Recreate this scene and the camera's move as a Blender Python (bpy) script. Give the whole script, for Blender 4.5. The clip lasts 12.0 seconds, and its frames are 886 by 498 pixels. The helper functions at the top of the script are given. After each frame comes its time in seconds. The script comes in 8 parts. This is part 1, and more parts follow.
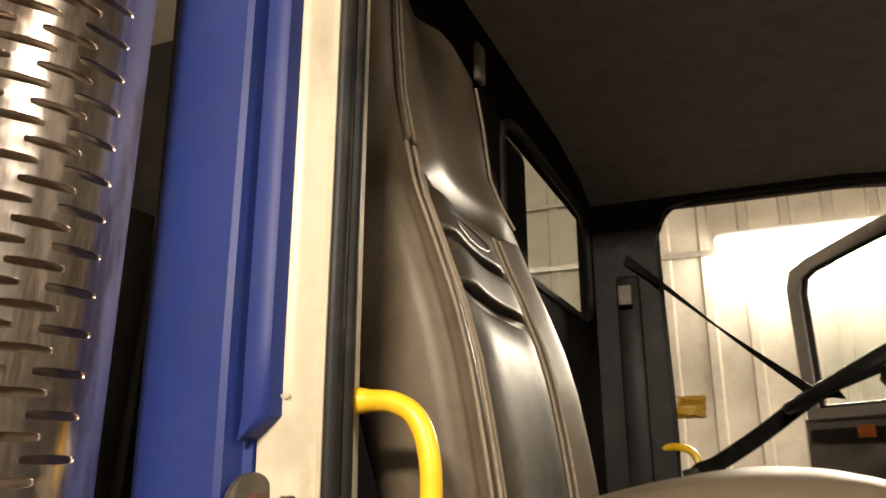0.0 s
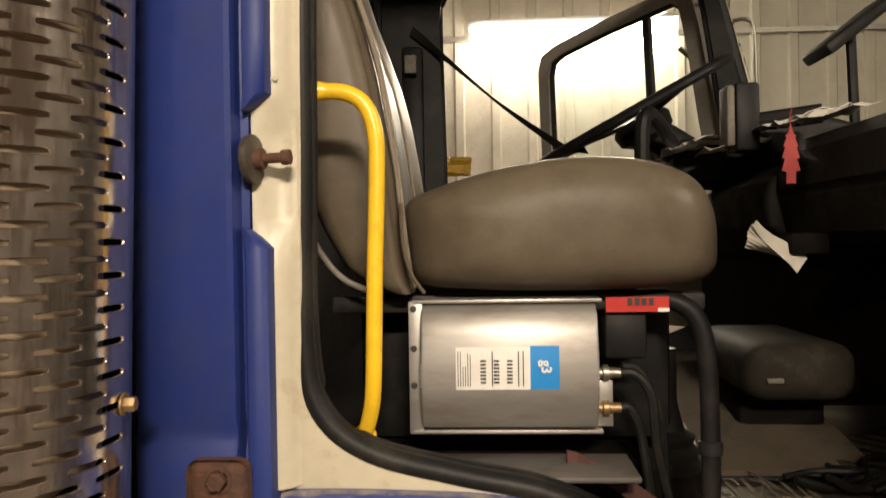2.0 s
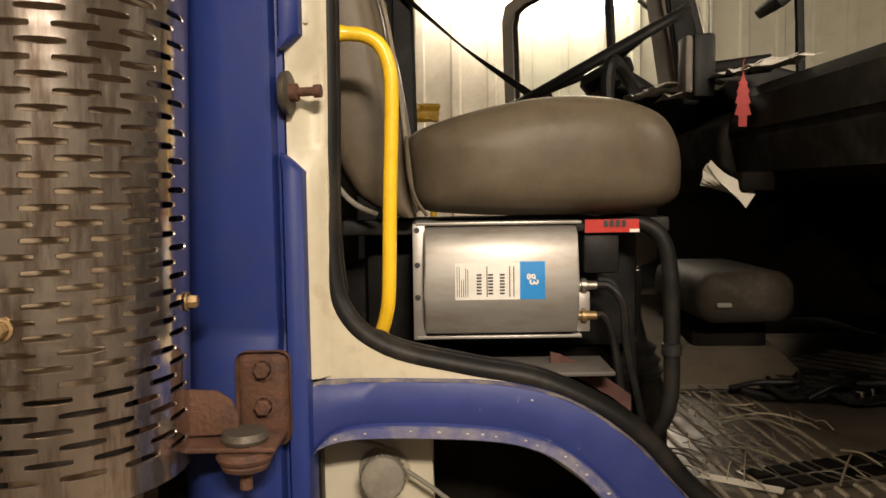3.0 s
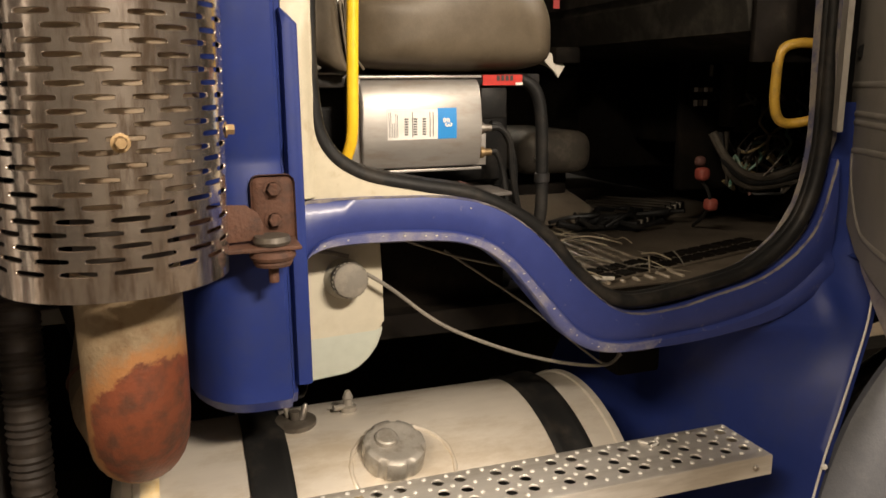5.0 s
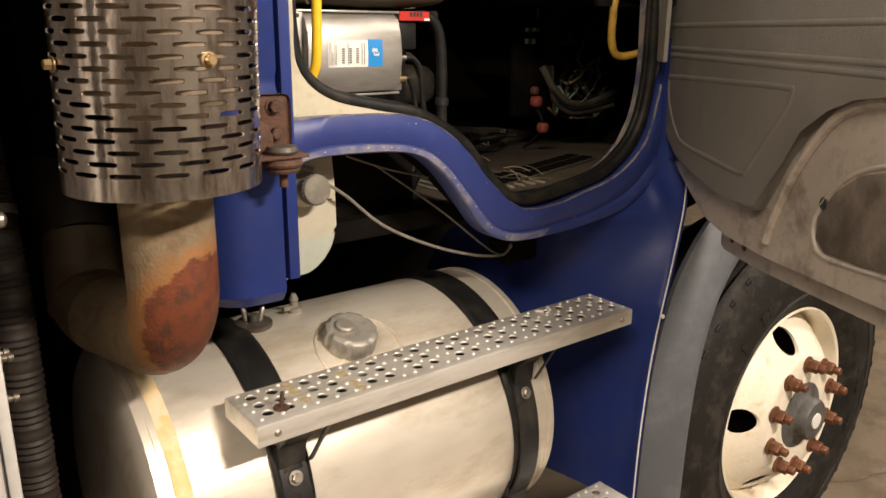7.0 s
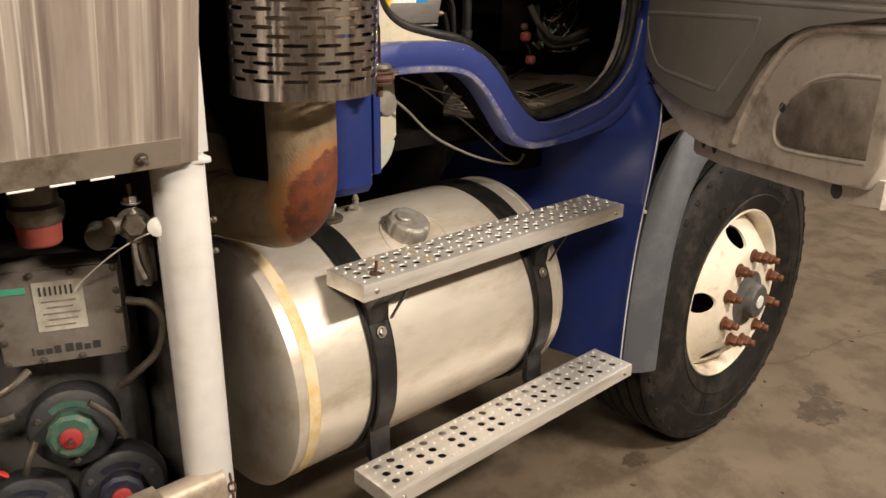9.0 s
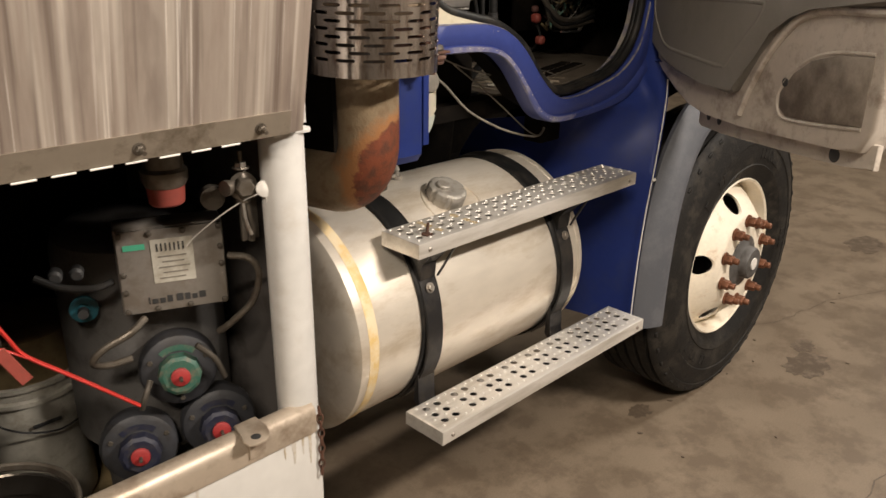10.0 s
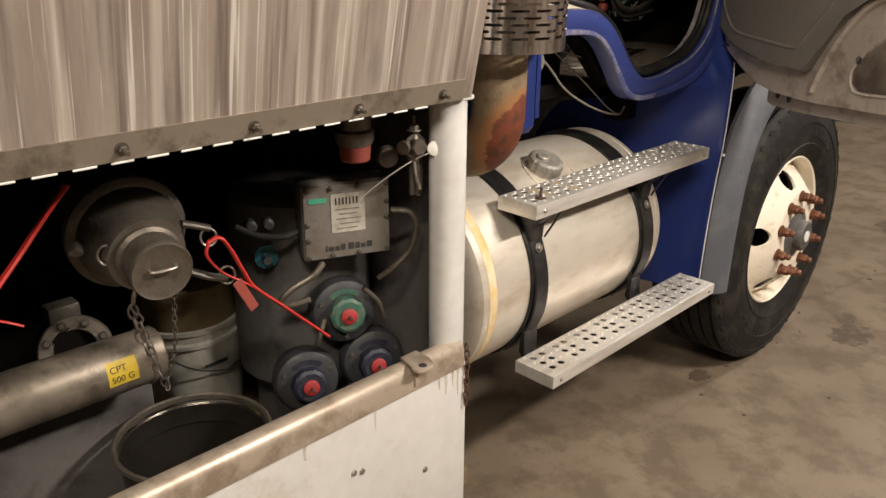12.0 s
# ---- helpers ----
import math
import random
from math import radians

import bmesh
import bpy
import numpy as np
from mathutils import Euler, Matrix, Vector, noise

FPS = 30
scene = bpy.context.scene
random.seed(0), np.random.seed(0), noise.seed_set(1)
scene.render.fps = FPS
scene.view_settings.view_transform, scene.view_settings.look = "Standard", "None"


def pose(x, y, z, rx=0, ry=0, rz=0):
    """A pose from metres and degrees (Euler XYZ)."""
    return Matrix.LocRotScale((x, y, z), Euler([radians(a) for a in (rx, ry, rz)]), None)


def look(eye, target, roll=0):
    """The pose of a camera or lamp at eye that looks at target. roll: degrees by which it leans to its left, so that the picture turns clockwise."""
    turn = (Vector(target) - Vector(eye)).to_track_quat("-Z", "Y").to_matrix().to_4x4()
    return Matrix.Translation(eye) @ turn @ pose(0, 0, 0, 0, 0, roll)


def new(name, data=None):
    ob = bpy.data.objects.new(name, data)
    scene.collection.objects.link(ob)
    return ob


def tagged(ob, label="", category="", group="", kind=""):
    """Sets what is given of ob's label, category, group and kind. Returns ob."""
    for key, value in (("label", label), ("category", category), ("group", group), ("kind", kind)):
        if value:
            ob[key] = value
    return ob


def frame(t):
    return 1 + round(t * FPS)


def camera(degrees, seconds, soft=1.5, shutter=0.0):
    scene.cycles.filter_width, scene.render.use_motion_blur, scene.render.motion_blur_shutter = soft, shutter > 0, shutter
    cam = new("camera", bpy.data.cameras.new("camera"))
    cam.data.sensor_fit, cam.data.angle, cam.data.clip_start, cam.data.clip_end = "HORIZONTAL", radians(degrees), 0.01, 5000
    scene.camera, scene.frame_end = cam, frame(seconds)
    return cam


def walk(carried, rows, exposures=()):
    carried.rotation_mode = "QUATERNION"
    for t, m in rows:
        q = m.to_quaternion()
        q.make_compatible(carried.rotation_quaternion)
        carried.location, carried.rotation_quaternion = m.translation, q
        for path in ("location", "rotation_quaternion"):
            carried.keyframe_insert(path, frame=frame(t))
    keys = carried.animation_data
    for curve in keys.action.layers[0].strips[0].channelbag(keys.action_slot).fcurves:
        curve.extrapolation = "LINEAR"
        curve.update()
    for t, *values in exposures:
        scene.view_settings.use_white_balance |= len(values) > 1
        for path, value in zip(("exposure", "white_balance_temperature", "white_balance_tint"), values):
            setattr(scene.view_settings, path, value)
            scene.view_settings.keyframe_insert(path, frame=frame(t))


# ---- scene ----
cam = camera(59.4, 12.0, shutter=0.25)
PATH = [
    (0, (0.432, -0.324, 1.630), (-0.299, 1.460, 2.162), -0.5),
    (0.5, (0.435, -0.390, 1.611), (-0.082, 1.500, 2.009), -1.0),
    (1, (0.378, -0.395, 1.599), (0.059, 1.556, 1.901), -1.4),
    (1.5, (0.346, -0.457, 1.557), (0.157, 1.525, 1.744), -0.9),
    (2, (0.320, -0.547, 1.531), (0.203, 1.449, 1.511), -0.9),
    (2.5, (0.296, -0.619, 1.517), (0.225, 1.377, 1.400), -0.8),
    (2.7, (0.288, -0.638, 1.512), (0.236, 1.357, 1.383), -0.8),
    (4.5, (0.064, -0.801, 1.465), (0.575, 1.107, 1.151), -0.7),
    (5, (-0.017, -0.853, 1.458), (0.617, 0.997, 1.037), -0.5),
    (5.5, (-0.1, -0.833, 1.458), (0.585, 0.975, 0.947), -0.4),
    (6, (-0.229, -0.814, 1.458), (0.606, 0.924, 0.926), -0.1),
    (6.5, (-0.294, -0.863, 1.458), (0.761, 0.751, 0.927), 0.3),
    (7, (-0.384, -0.912, 1.443), (0.791, 0.609, 0.891), 0.5),
    (7.5, (-0.466, -0.913, 1.437), (0.714, 0.581, 0.823), 0.4),
    (7.7, (-0.498, -0.906, 1.433), (0.677, 0.584, 0.801), 0.2),
    (9.5, (-0.88, -1.048, 1.446), (0.441, 0.283, 0.751), 0.8),
    (10, (-0.986, -1.046, 1.457), (0.339, 0.268, 0.737), 0.7),
    (10.5, (-1.104, -1.017, 1.45), (0.219, 0.294, 0.723), 0.6),
    (11, (-1.242, -1.013, 1.456), (0.081, 0.3, 0.732), 0.5),
    (11.5, (-1.292, -1.021, 1.467), (0.031, 0.292, 0.74), 0.4),
    (12, (-1.301, -1.009, 1.445), (0.018, 0.308, 0.719), 0.4),
]
walk(cam, [(t, look(eye, target, roll)) for t, eye, target, roll in PATH],
     exposures=[(0, 0.15, 6900, 10), (0.5, -0.08, 6900, 10), (1.0, -0.25, 6900, 10), (1.5, -0.25, 6900, 10), (2.0, -0.33, 6900, 10), (2.5, -0.38, 6900, 10), (4.5, -0.03, 6800, 10), (5.5, 0.07, 6650, 10), (6.5, 0.07, 6550, 10), (7.5, 0.03, 6450, 10), (9.5, -0.05, 6250, 10), (10.5, -0.07, 6100, 10), (12, -0.02, 6080, 10)])

# ---- world, lamps, exposure ----
scene.view_settings.exposure = 0.0
world = bpy.data.worlds.new("hall_air")
scene.world = world
world.use_nodes = True
world.node_tree.nodes["Background"].inputs[0].default_value = (1.0, 0.86, 0.68, 1)
world.node_tree.nodes["Background"].inputs[1].default_value = 0.032


def area_lamp(name, eye, target, sx, sy, watts, color=(1.0, 0.82, 0.58)):
    data = bpy.data.lights.new(name, "AREA")
    data.shape, data.size, data.size_y, data.energy, data.color = "RECTANGLE", sx, sy, watts, color
    ob = new(name, data)
    ob.matrix_world = look(eye, target)
    return ob


area_lamp("tube_lamp_main", (0.65, -1.95, 2.52), (0.3, 0.0, 0.9), 0.55, 0.12, 95, (1.0, 0.86, 0.715))
# Unseen fill light, placed to brighten cab floor, door and wheel.
area_lamp("fill_lamp_rear", (-3.0, -2.8, 4.3), (0.4, 0.1, 1.0), 2.0, 0.3, 190, (1.0, 0.84, 0.66))
area_lamp("tube_lamp_wall", (1.0, 5.5, 3.10), (0.7, 2.0, 1.6), 1.55, 0.2, 140, (1.0, 0.87, 0.70))
# Unseen lamp added for the floor ahead of the truck.
area_lamp("unseen_lamp_front", (5.0, -1.5, 4.2), (4.6, -0.6, 0.0), 1.3, 0.3, 220, (1.0, 0.88, 0.74))


# ---- materials ----
def material(name, color, rough=0.5, metal=0.0, spots=None, spot_scale=9.0, spot_amount=0.5, grain=140.0, bump=0.08,
             vary=0.12, coat=0.0, stretch=(1, 1, 1), rough_vary=0.12, spec=0.5, per_object=0.0, edge=(0.48, 0.62)):
    m = bpy.data.materials.new(name)
    m.use_nodes = True
    nt = m.node_tree
    nodes, links = nt.nodes, nt.links
    bsdf = nodes["Principled BSDF"]
    bsdf.inputs["Metallic"].default_value = metal
    bsdf.inputs["Coat Weight"].default_value = coat
    bsdf.inputs["Coat Roughness"].default_value = 0.15
    bsdf.inputs["Specular IOR Level"].default_value = spec
    coord = nodes.new("ShaderNodeTexCoord")
    mapping = nodes.new("ShaderNodeMapping")
    mapping.inputs["Scale"].default_value = stretch
    links.new(coord.outputs["Object"], mapping.inputs["Vector"])
    fine = nodes.new("ShaderNodeTexNoise")
    fine.inputs["Scale"].default_value, fine.inputs["Detail"].default_value = grain, 4
    wide = nodes.new("ShaderNodeTexNoise")
    wide.inputs["Scale"].default_value, wide.inputs["Detail"].default_value = spot_scale, 6
    wide.inputs["Roughness"].default_value = 0.62
    links.new(mapping.outputs[0], fine.inputs["Vector"])
    links.new(mapping.outputs[0], wide.inputs["Vector"])
    hsv = nodes.new("ShaderNodeMix")
    hsv.data_type = "RGBA"
    dark = tuple(c * (1 - vary * 2.2) for c in color)
    light = tuple(min(1, c * (1 + vary)) for c in color)
    hsv.inputs["A"].default_value, hsv.inputs["B"].default_value = (*dark, 1), (*light, 1)
    add = nodes.new("ShaderNodeMath")
    add.operation = "MULTIPLY_ADD"
    add.inputs[1].default_value, add.inputs[2].default_value = 0.5, 0.0
    links.new(fine.outputs["Fac"], add.inputs[0])
    add2 = nodes.new("ShaderNodeMath")
    add2.operation = "MULTIPLY_ADD"
    add2.inputs[1].default_value = 0.6
    links.new(wide.outputs["Fac"], add2.inputs[0])
    links.new(add.outputs[0], add2.inputs[2])
    links.new(add2.outputs[0], hsv.inputs["Factor"])
    out = hsv.outputs["Result"]
    if spots:
        ramp = nodes.new("ShaderNodeValToRGB")
        ramp.color_ramp.elements[0].position, ramp.color_ramp.elements[1].position = edge
        other = nodes.new("ShaderNodeTexNoise")
        other.inputs["Scale"].default_value, other.inputs["Detail"].default_value = spot_scale * 1.7, 8
        other.inputs["Roughness"].default_value = 0.7
        links.new(mapping.outputs[0], other.inputs["Vector"])
        links.new(other.outputs["Fac"], ramp.inputs["Fac"])
        amount = nodes.new("ShaderNodeMath")
        amount.operation = "MULTIPLY"
        amount.inputs[1].default_value = spot_amount
        links.new(ramp.outputs["Color"], amount.inputs[0])
        mix = nodes.new("ShaderNodeMix")
        mix.data_type = "RGBA"
        mix.inputs["B"].default_value = (*spots, 1)
        links.new(out, mix.inputs["A"])
        links.new(amount.outputs[0], mix.inputs["Factor"])
        out = mix.outputs["Result"]
    if per_object:
        info = nodes.new("ShaderNodeObjectInfo")
        tint = nodes.new("ShaderNodeHueSaturation")
        span = nodes.new("ShaderNodeMapRange")
        span.inputs["To Min"].default_value, span.inputs["To Max"].default_value = 1 - per_object, 1 + per_object
        links.new(info.outputs["Random"], span.inputs["Value"])
        links.new(span.outputs[0], tint.inputs["Value"])
        links.new(out, tint.inputs["Color"])
        out = tint.outputs["Color"]
    links.new(out, bsdf.inputs["Base Color"])
    rr = nodes.new("ShaderNodeMapRange")
    rr.inputs["To Min"].default_value = max(0.03, rough - rough_vary)
    rr.inputs["To Max"].default_value = min(1.0, rough + rough_vary)
    links.new(wide.outputs["Fac"], rr.inputs["Value"])
    links.new(rr.outputs[0], bsdf.inputs["Roughness"])
    if bump:
        b = nodes.new("ShaderNodeBump")
        b.inputs["Strength"].default_value, b.inputs["Distance"].default_value = bump, 0.004
        links.new(fine.outputs["Fac"], b.inputs["Height"])
        links.new(b.outputs[0], bsdf.inputs["Normal"])
    return m


def glow(name, color, strength):
    m = bpy.data.materials.new(name)
    m.use_nodes = True
    b = m.node_tree.nodes["Principled BSDF"]
    b.inputs["Base Color"].default_value = (*color, 1)
    b.inputs["Emission Color"].default_value, b.inputs["Emission Strength"].default_value = (*color, 1), strength
    return m


def glass(name, tint=(0.85, 0.9, 0.88)):
    m = bpy.data.materials.new(name)
    m.use_nodes = True
    b = m.node_tree.nodes["Principled BSDF"]
    b.inputs["Base Color"].default_value = (*tint, 1)
    b.inputs["Transmission Weight"].default_value, b.inputs["Roughness"].default_value = 1.0, 0.03
    b.inputs["IOR"].default_value = 1.02
    return m


BLUE = material("blue_paint", (0.016, 0.030, 0.150), 0.46, spots=(0.026, 0.037, 0.115), spot_scale=6, spot_amount=0.5, coat=0.0, spec=0.22, vary=0.10, grain=60, bump=0.02)
BLUE_WORN = material("worn_blue_paint", (0.023, 0.037, 0.165), 0.42, spots=(0.26, 0.24, 0.22), spot_scale=38, spot_amount=0.55, coat=0.1, grain=90, bump=0.04, edge=(0.63, 0.72))
EDGE_DUST = material("dusty_rubbed_paint", (0.062, 0.064, 0.115), 0.6, spots=(0.21, 0.185, 0.15), spot_scale=16, spot_amount=0.85, grain=160, bump=0.15, edge=(0.40, 0.56))
LIP_BLUE = material("dusty_blue_paint", (0.062, 0.072, 0.19), 0.55, spots=(0.24, 0.22, 0.215), spot_scale=14, spot_amount=0.7, grain=120, bump=0.08, edge=(0.44, 0.64))
CREAM = material("cream_paint", (0.50, 0.455, 0.345), 0.42, spots=(0.30, 0.22, 0.13), spot_scale=11, spot_amount=0.55, grain=80, bump=0.03, edge=(0.53, 0.70))
RUBBER = material("black_rubber", (0.009, 0.009, 0.009), 0.50, grain=120, bump=0.08, spots=(0.045, 0.038, 0.030), spot_amount=0.4, spec=0.2)
BLACK = material("black_plastic", (0.010, 0.010, 0.010), 0.5, grain=200, bump=0.08, spots=(0.038, 0.033, 0.027), spot_amount=0.35, spec=0.22)
BLACK_STEEL = material("black_steel", (0.010, 0.010, 0.011), 0.45, spots=(0.06, 0.05, 0.04), spot_scale=8, spot_amount=0.45, grain=90, bump=0.1)
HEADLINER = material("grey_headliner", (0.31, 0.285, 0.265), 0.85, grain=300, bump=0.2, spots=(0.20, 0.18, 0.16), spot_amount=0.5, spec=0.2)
# Greasy black, kept near zero so deep shade sits in the colour.
GREASY_SHADE = material("greasy_shade_black", (0.006, 0.005, 0.0042), 0.75, spots=(0.014, 0.011, 0.008), spot_scale=6, spot_amount=0.6, grain=60, bump=0.3, spec=0.04)
VINYL = material("taupe_vinyl", (0.108, 0.087, 0.061), 0.44, spots=(0.060, 0.045, 0.029), spot_scale=6, spot_amount=0.75, grain=420, bump=0.06, spec=0.22, edge=(0.44, 0.66))
STITCH = material("pale_stitched_vinyl", (0.20, 0.165, 0.118), 0.5, spots=(0.11, 0.088, 0.06), spot_scale=40, spot_amount=0.6, grain=900, bump=0.3)
VINYL_DARK = material("dark_glossy_vinyl", (0.034, 0.028, 0.021), 0.46, spots=(0.085, 0.070, 0.050), spot_scale=6, spot_amount=0.5, grain=120, bump=0.10, spec=0.11)
YELLOW = material("yellow_paint", (0.80, 0.50, 0.025), 0.35, spots=(0.45, 0.24, 0.03), spot_scale=30, spot_amount=0.35, grain=60, bump=0.03, edge=(0.55, 0.7))
YELLOW_DIRTY = material("dirty_yellow_paint", (0.42, 0.25, 0.03), 0.45, spots=(0.12, 0.08, 0.03), spot_scale=20, spot_amount=0.5)
# Upright spots mix brown heat stains with painted dark reflection bands.
STEEL = material("polished_stainless", (0.77, 0.69, 0.63), 0.17, 0.96, spots=(0.28, 0.20, 0.15), spot_scale=10, spot_amount=0.8, stretch=(2.2, 2.2, 0.35), grain=14, bump=0.12, vary=0.12, rough_vary=0.10, edge=(0.47, 0.60))
ALU = material("brushed_aluminium", (0.74, 0.71, 0.66), 0.42, 0.6, spots=(0.38, 0.34, 0.28), spot_scale=12, spot_amount=0.45, grain=120, bump=0.06, stretch=(0.15, 1, 1))
ALU_TANK = material("tank_aluminium", (0.78, 0.72, 0.625), 0.40, 0.55, spots=(0.50, 0.41, 0.29), spot_scale=5, spot_amount=0.6, grain=45, bump=0.03, stretch=(0.35, 1, 1), rough_vary=0.12)
CAN = material("dull_silver_steel", (0.43, 0.41, 0.385), 0.46, 0.72, spots=(0.28, 0.22, 0.16), spot_scale=18, spot_amount=0.5, grain=150, bump=0.03, stretch=(0.3, 1, 1), edge=(0.52, 0.7))
CAST = material("cast_aluminium", (0.150, 0.131, 0.107), 0.45, 0.6, spots=(0.085, 0.066, 0.048), spot_scale=25, spot_amount=0.6, grain=160, bump=0.2)
CAST_DARK = material("dirty_cast_metal", (0.095, 0.083, 0.068), 0.5, 0.4, spots=(0.05, 0.04, 0.03), spot_scale=14, spot_amount=0.7, grain=120, bump=0.25)
METER = material("grimy_grey_enamel", (0.098, 0.094, 0.090), 0.55, spots=(0.035, 0.03, 0.026), spot_scale=9, spot_amount=0.7, grain=90, bump=0.12)
BOXGREY = material("grimy_box_aluminium", (0.24, 0.22, 0.195), 0.55, 0.3, spots=(0.16, 0.13, 0.10), spot_scale=14, spot_amount=0.6, grain=110, bump=0.08)
RUST = material("rusty_steel", (0.085, 0.036, 0.020), 0.8, spots=(0.035, 0.018, 0.012), spot_scale=28, spot_amount=0.7, grain=220, bump=0.4)
NUT = material("rusty_nut", (0.20, 0.085, 0.045), 0.45, 0.55, spots=(0.08, 0.035, 0.02), spot_scale=60, spot_amount=0.6, grain=260, bump=0.3)
BRASS = material("zinc_yellow_bolt", (0.36, 0.25, 0.13), 0.42, 0.7, spots=(0.22, 0.14, 0.07), spot_scale=60, spot_amount=0.6)
ZINC = material("zinc_bolt", (0.45, 0.42, 0.38), 0.4, 0.9, spots=(0.2, 0.15, 0.1), spot_scale=50, spot_amount=0.5)
RIM = material("white_rim_paint", (0.84, 0.765, 0.63), 0.42, spots=(0.42, 0.22, 0.08), spot_scale=10, spot_amount=0.55, grain=90, bump=0.04, edge=(0.56, 0.72))
TYRE = material("dusty_tyre_rubber", (0.011, 0.010, 0.009), 0.66, spec=0.25, spots=(0.050, 0.043, 0.034), spot_scale=9, spot_amount=0.5, grain=180, bump=0.35)
FLARE = material("faded_grey_plastic", (0.082, 0.086, 0.098), 0.6, spec=0.35, spots=(0.125, 0.128, 0.138), spot_scale=5, spot_amount=0.5, grain=320, bump=0.12)
WHITE = material("white_painted_metal", (0.62, 0.61, 0.585), 0.38, spots=(0.42, 0.36, 0.28), spot_scale=6, spot_amount=0.4, grain=40, bump=0.03, edge=(0.55, 0.75))
TRIM = material("dark_grey_door_trim", (0.195, 0.180, 0.160), 0.6, spots=(0.15, 0.14, 0.12), spot_scale=6, spot_amount=0.5, grain=330, bump=0.22)
DASH = material("dark_dash_plastic", (0.012, 0.011, 0.009), 0.75, spec=0.06, spots=(0.04, 0.036, 0.03), spot_scale=6, spot_amount=0.5, grain=330, bump=0.15)
DOORGREY = material("scuffed_grey_door_paint", (0.455, 0.405, 0.35), 0.42, spots=(0.15, 0.115, 0.085), spot_scale=8, spot_amount=0.7, grain=60, bump=0.06, edge=(0.50, 0.66))
BOTTLE = material("milky_plastic", (0.50, 0.465, 0.37), 0.4, spots=(0.40, 0.36, 0.26), spot_scale=7, spot_amount=0.4, grain=60, bump=0.02)
FLUID = material("milky_blue_plastic", (0.40, 0.425, 0.37), 0.38, spots=(0.34, 0.35, 0.29), spot_scale=7, spot_amount=0.4, grain=60, bump=0.02)
VALVE = material("grimy_navy_black_casting", (0.034, 0.035, 0.040), 0.5, spots=(0.022, 0.019, 0.017), spot_scale=14, spot_amount=0.7, grain=110, bump=0.15)
CAPGREY = material("dusty_grey_plastic", (0.17, 0.155, 0.13), 0.7, spots=(0.27, 0.24, 0.19), spot_scale=20, spot_amount=0.5)
RED = material("red_plastic", (0.50, 0.030, 0.022), 0.42, spots=(0.35, 0.03, 0.02), spot_scale=30, spot_amount=0.4)
FRESH = material("faded_red_card", (0.33, 0.028, 0.026), 0.6, spots=(0.22, 0.02, 0.02), spot_scale=40, spot_amount=0.5)
RED_DULL = material("dull_red_plastic", (0.26, 0.050, 0.036), 0.6, spots=(0.16, 0.05, 0.035), spot_scale=20, spot_amount=0.5)
TEAL = material("teal_plastic", (0.015, 0.11, 0.15), 0.5, spots=(0.02, 0.06, 0.07), spot_scale=40, spot_amount=0.6)
GREEN = material("dirty_green_paint", (0.035, 0.105, 0.075), 0.55, spots=(0.16, 0.13, 0.09), spot_scale=35, spot_amount=0.7)
NAVY = material("dirty_navy_paint", (0.014, 0.016, 0.034), 0.55, spots=(0.045, 0.04, 0.036), spot_scale=35, spot_amount=0.6)
LABEL = material("white_label", (0.74, 0.72, 0.68), 0.55, grain=90, bump=0.0, vary=0.05, spots=(0.5, 0.46, 0.4), spot_scale=30, spot_amount=0.25)
CYAN = material("bright_blue_label", (0.01, 0.22, 0.58), 0.5, bump=0.0, vary=0.05)
INK = material("printing_ink", (0.03, 0.03, 0.03), 0.6, bump=0.0)
GREENINK = material("green_ink", (0.08, 0.42, 0.26), 0.6, bump=0.0)
YLABEL = material("yellow_label", (0.58, 0.42, 0.03), 0.5, bump=0.0, spots=(0.4, 0.28, 0.03), spot_scale=40, spot_amount=0.4)
PAPER = material("creased_paper", (0.62, 0.58, 0.50), 0.7, grain=60, bump=0.1)
CONCRETE = material("stained_concrete", (0.205, 0.160, 0.113), 0.50, spots=(0.110, 0.081, 0.055), spot_scale=3.2, spot_amount=0.75, grain=210, bump=0.10, vary=0.30, rough_vary=0.25, edge=(0.46, 0.58))
OIL = material("oil_stain", (0.092, 0.068, 0.047), 0.5, spots=(0.165, 0.130, 0.096), spot_scale=14, spot_amount=0.7)
SIDING = material("white_metal_siding", (0.70, 0.645, 0.54), 0.45, spots=(0.52, 0.46, 0.37), spot_scale=2.5, spot_amount=0.5, grain=30, bump=0.02)
HALL_GREY = material("bounce_grey_wall", (0.60, 0.56, 0.49), 0.7, spots=(0.40, 0.37, 0.32), spot_scale=0.8, spot_amount=0.6, grain=20)
# Pale colour paints the glossy highlights on the black mat's ribs.
RIB = material("glinting_mat_rib", (0.30, 0.255, 0.195), 0.36, spots=(0.05, 0.04, 0.03), spot_scale=14, spot_amount=0.7, grain=90, bump=0.2)
MATRIB = material("scuffed_mat_rubber", (0.115, 0.096, 0.074), 0.40, spots=(0.06, 0.048, 0.036), spot_scale=11, spot_amount=0.7, grain=90, bump=0.2)
CARPET = material("brown_worn_carpet", (0.090, 0.070, 0.048), 0.8, spots=(0.045, 0.036, 0.026), spot_scale=9, spot_amount=0.7, grain=300, bump=0.3)
STRAW = material("dry_straw", (0.27, 0.23, 0.165), 0.6, per_object=0.5)
BRICKRED = material("faded_red_webbing", (0.085, 0.036, 0.030), 0.7, spots=(0.12, 0.05, 0.04), spot_scale=30, spot_amount=0.5)
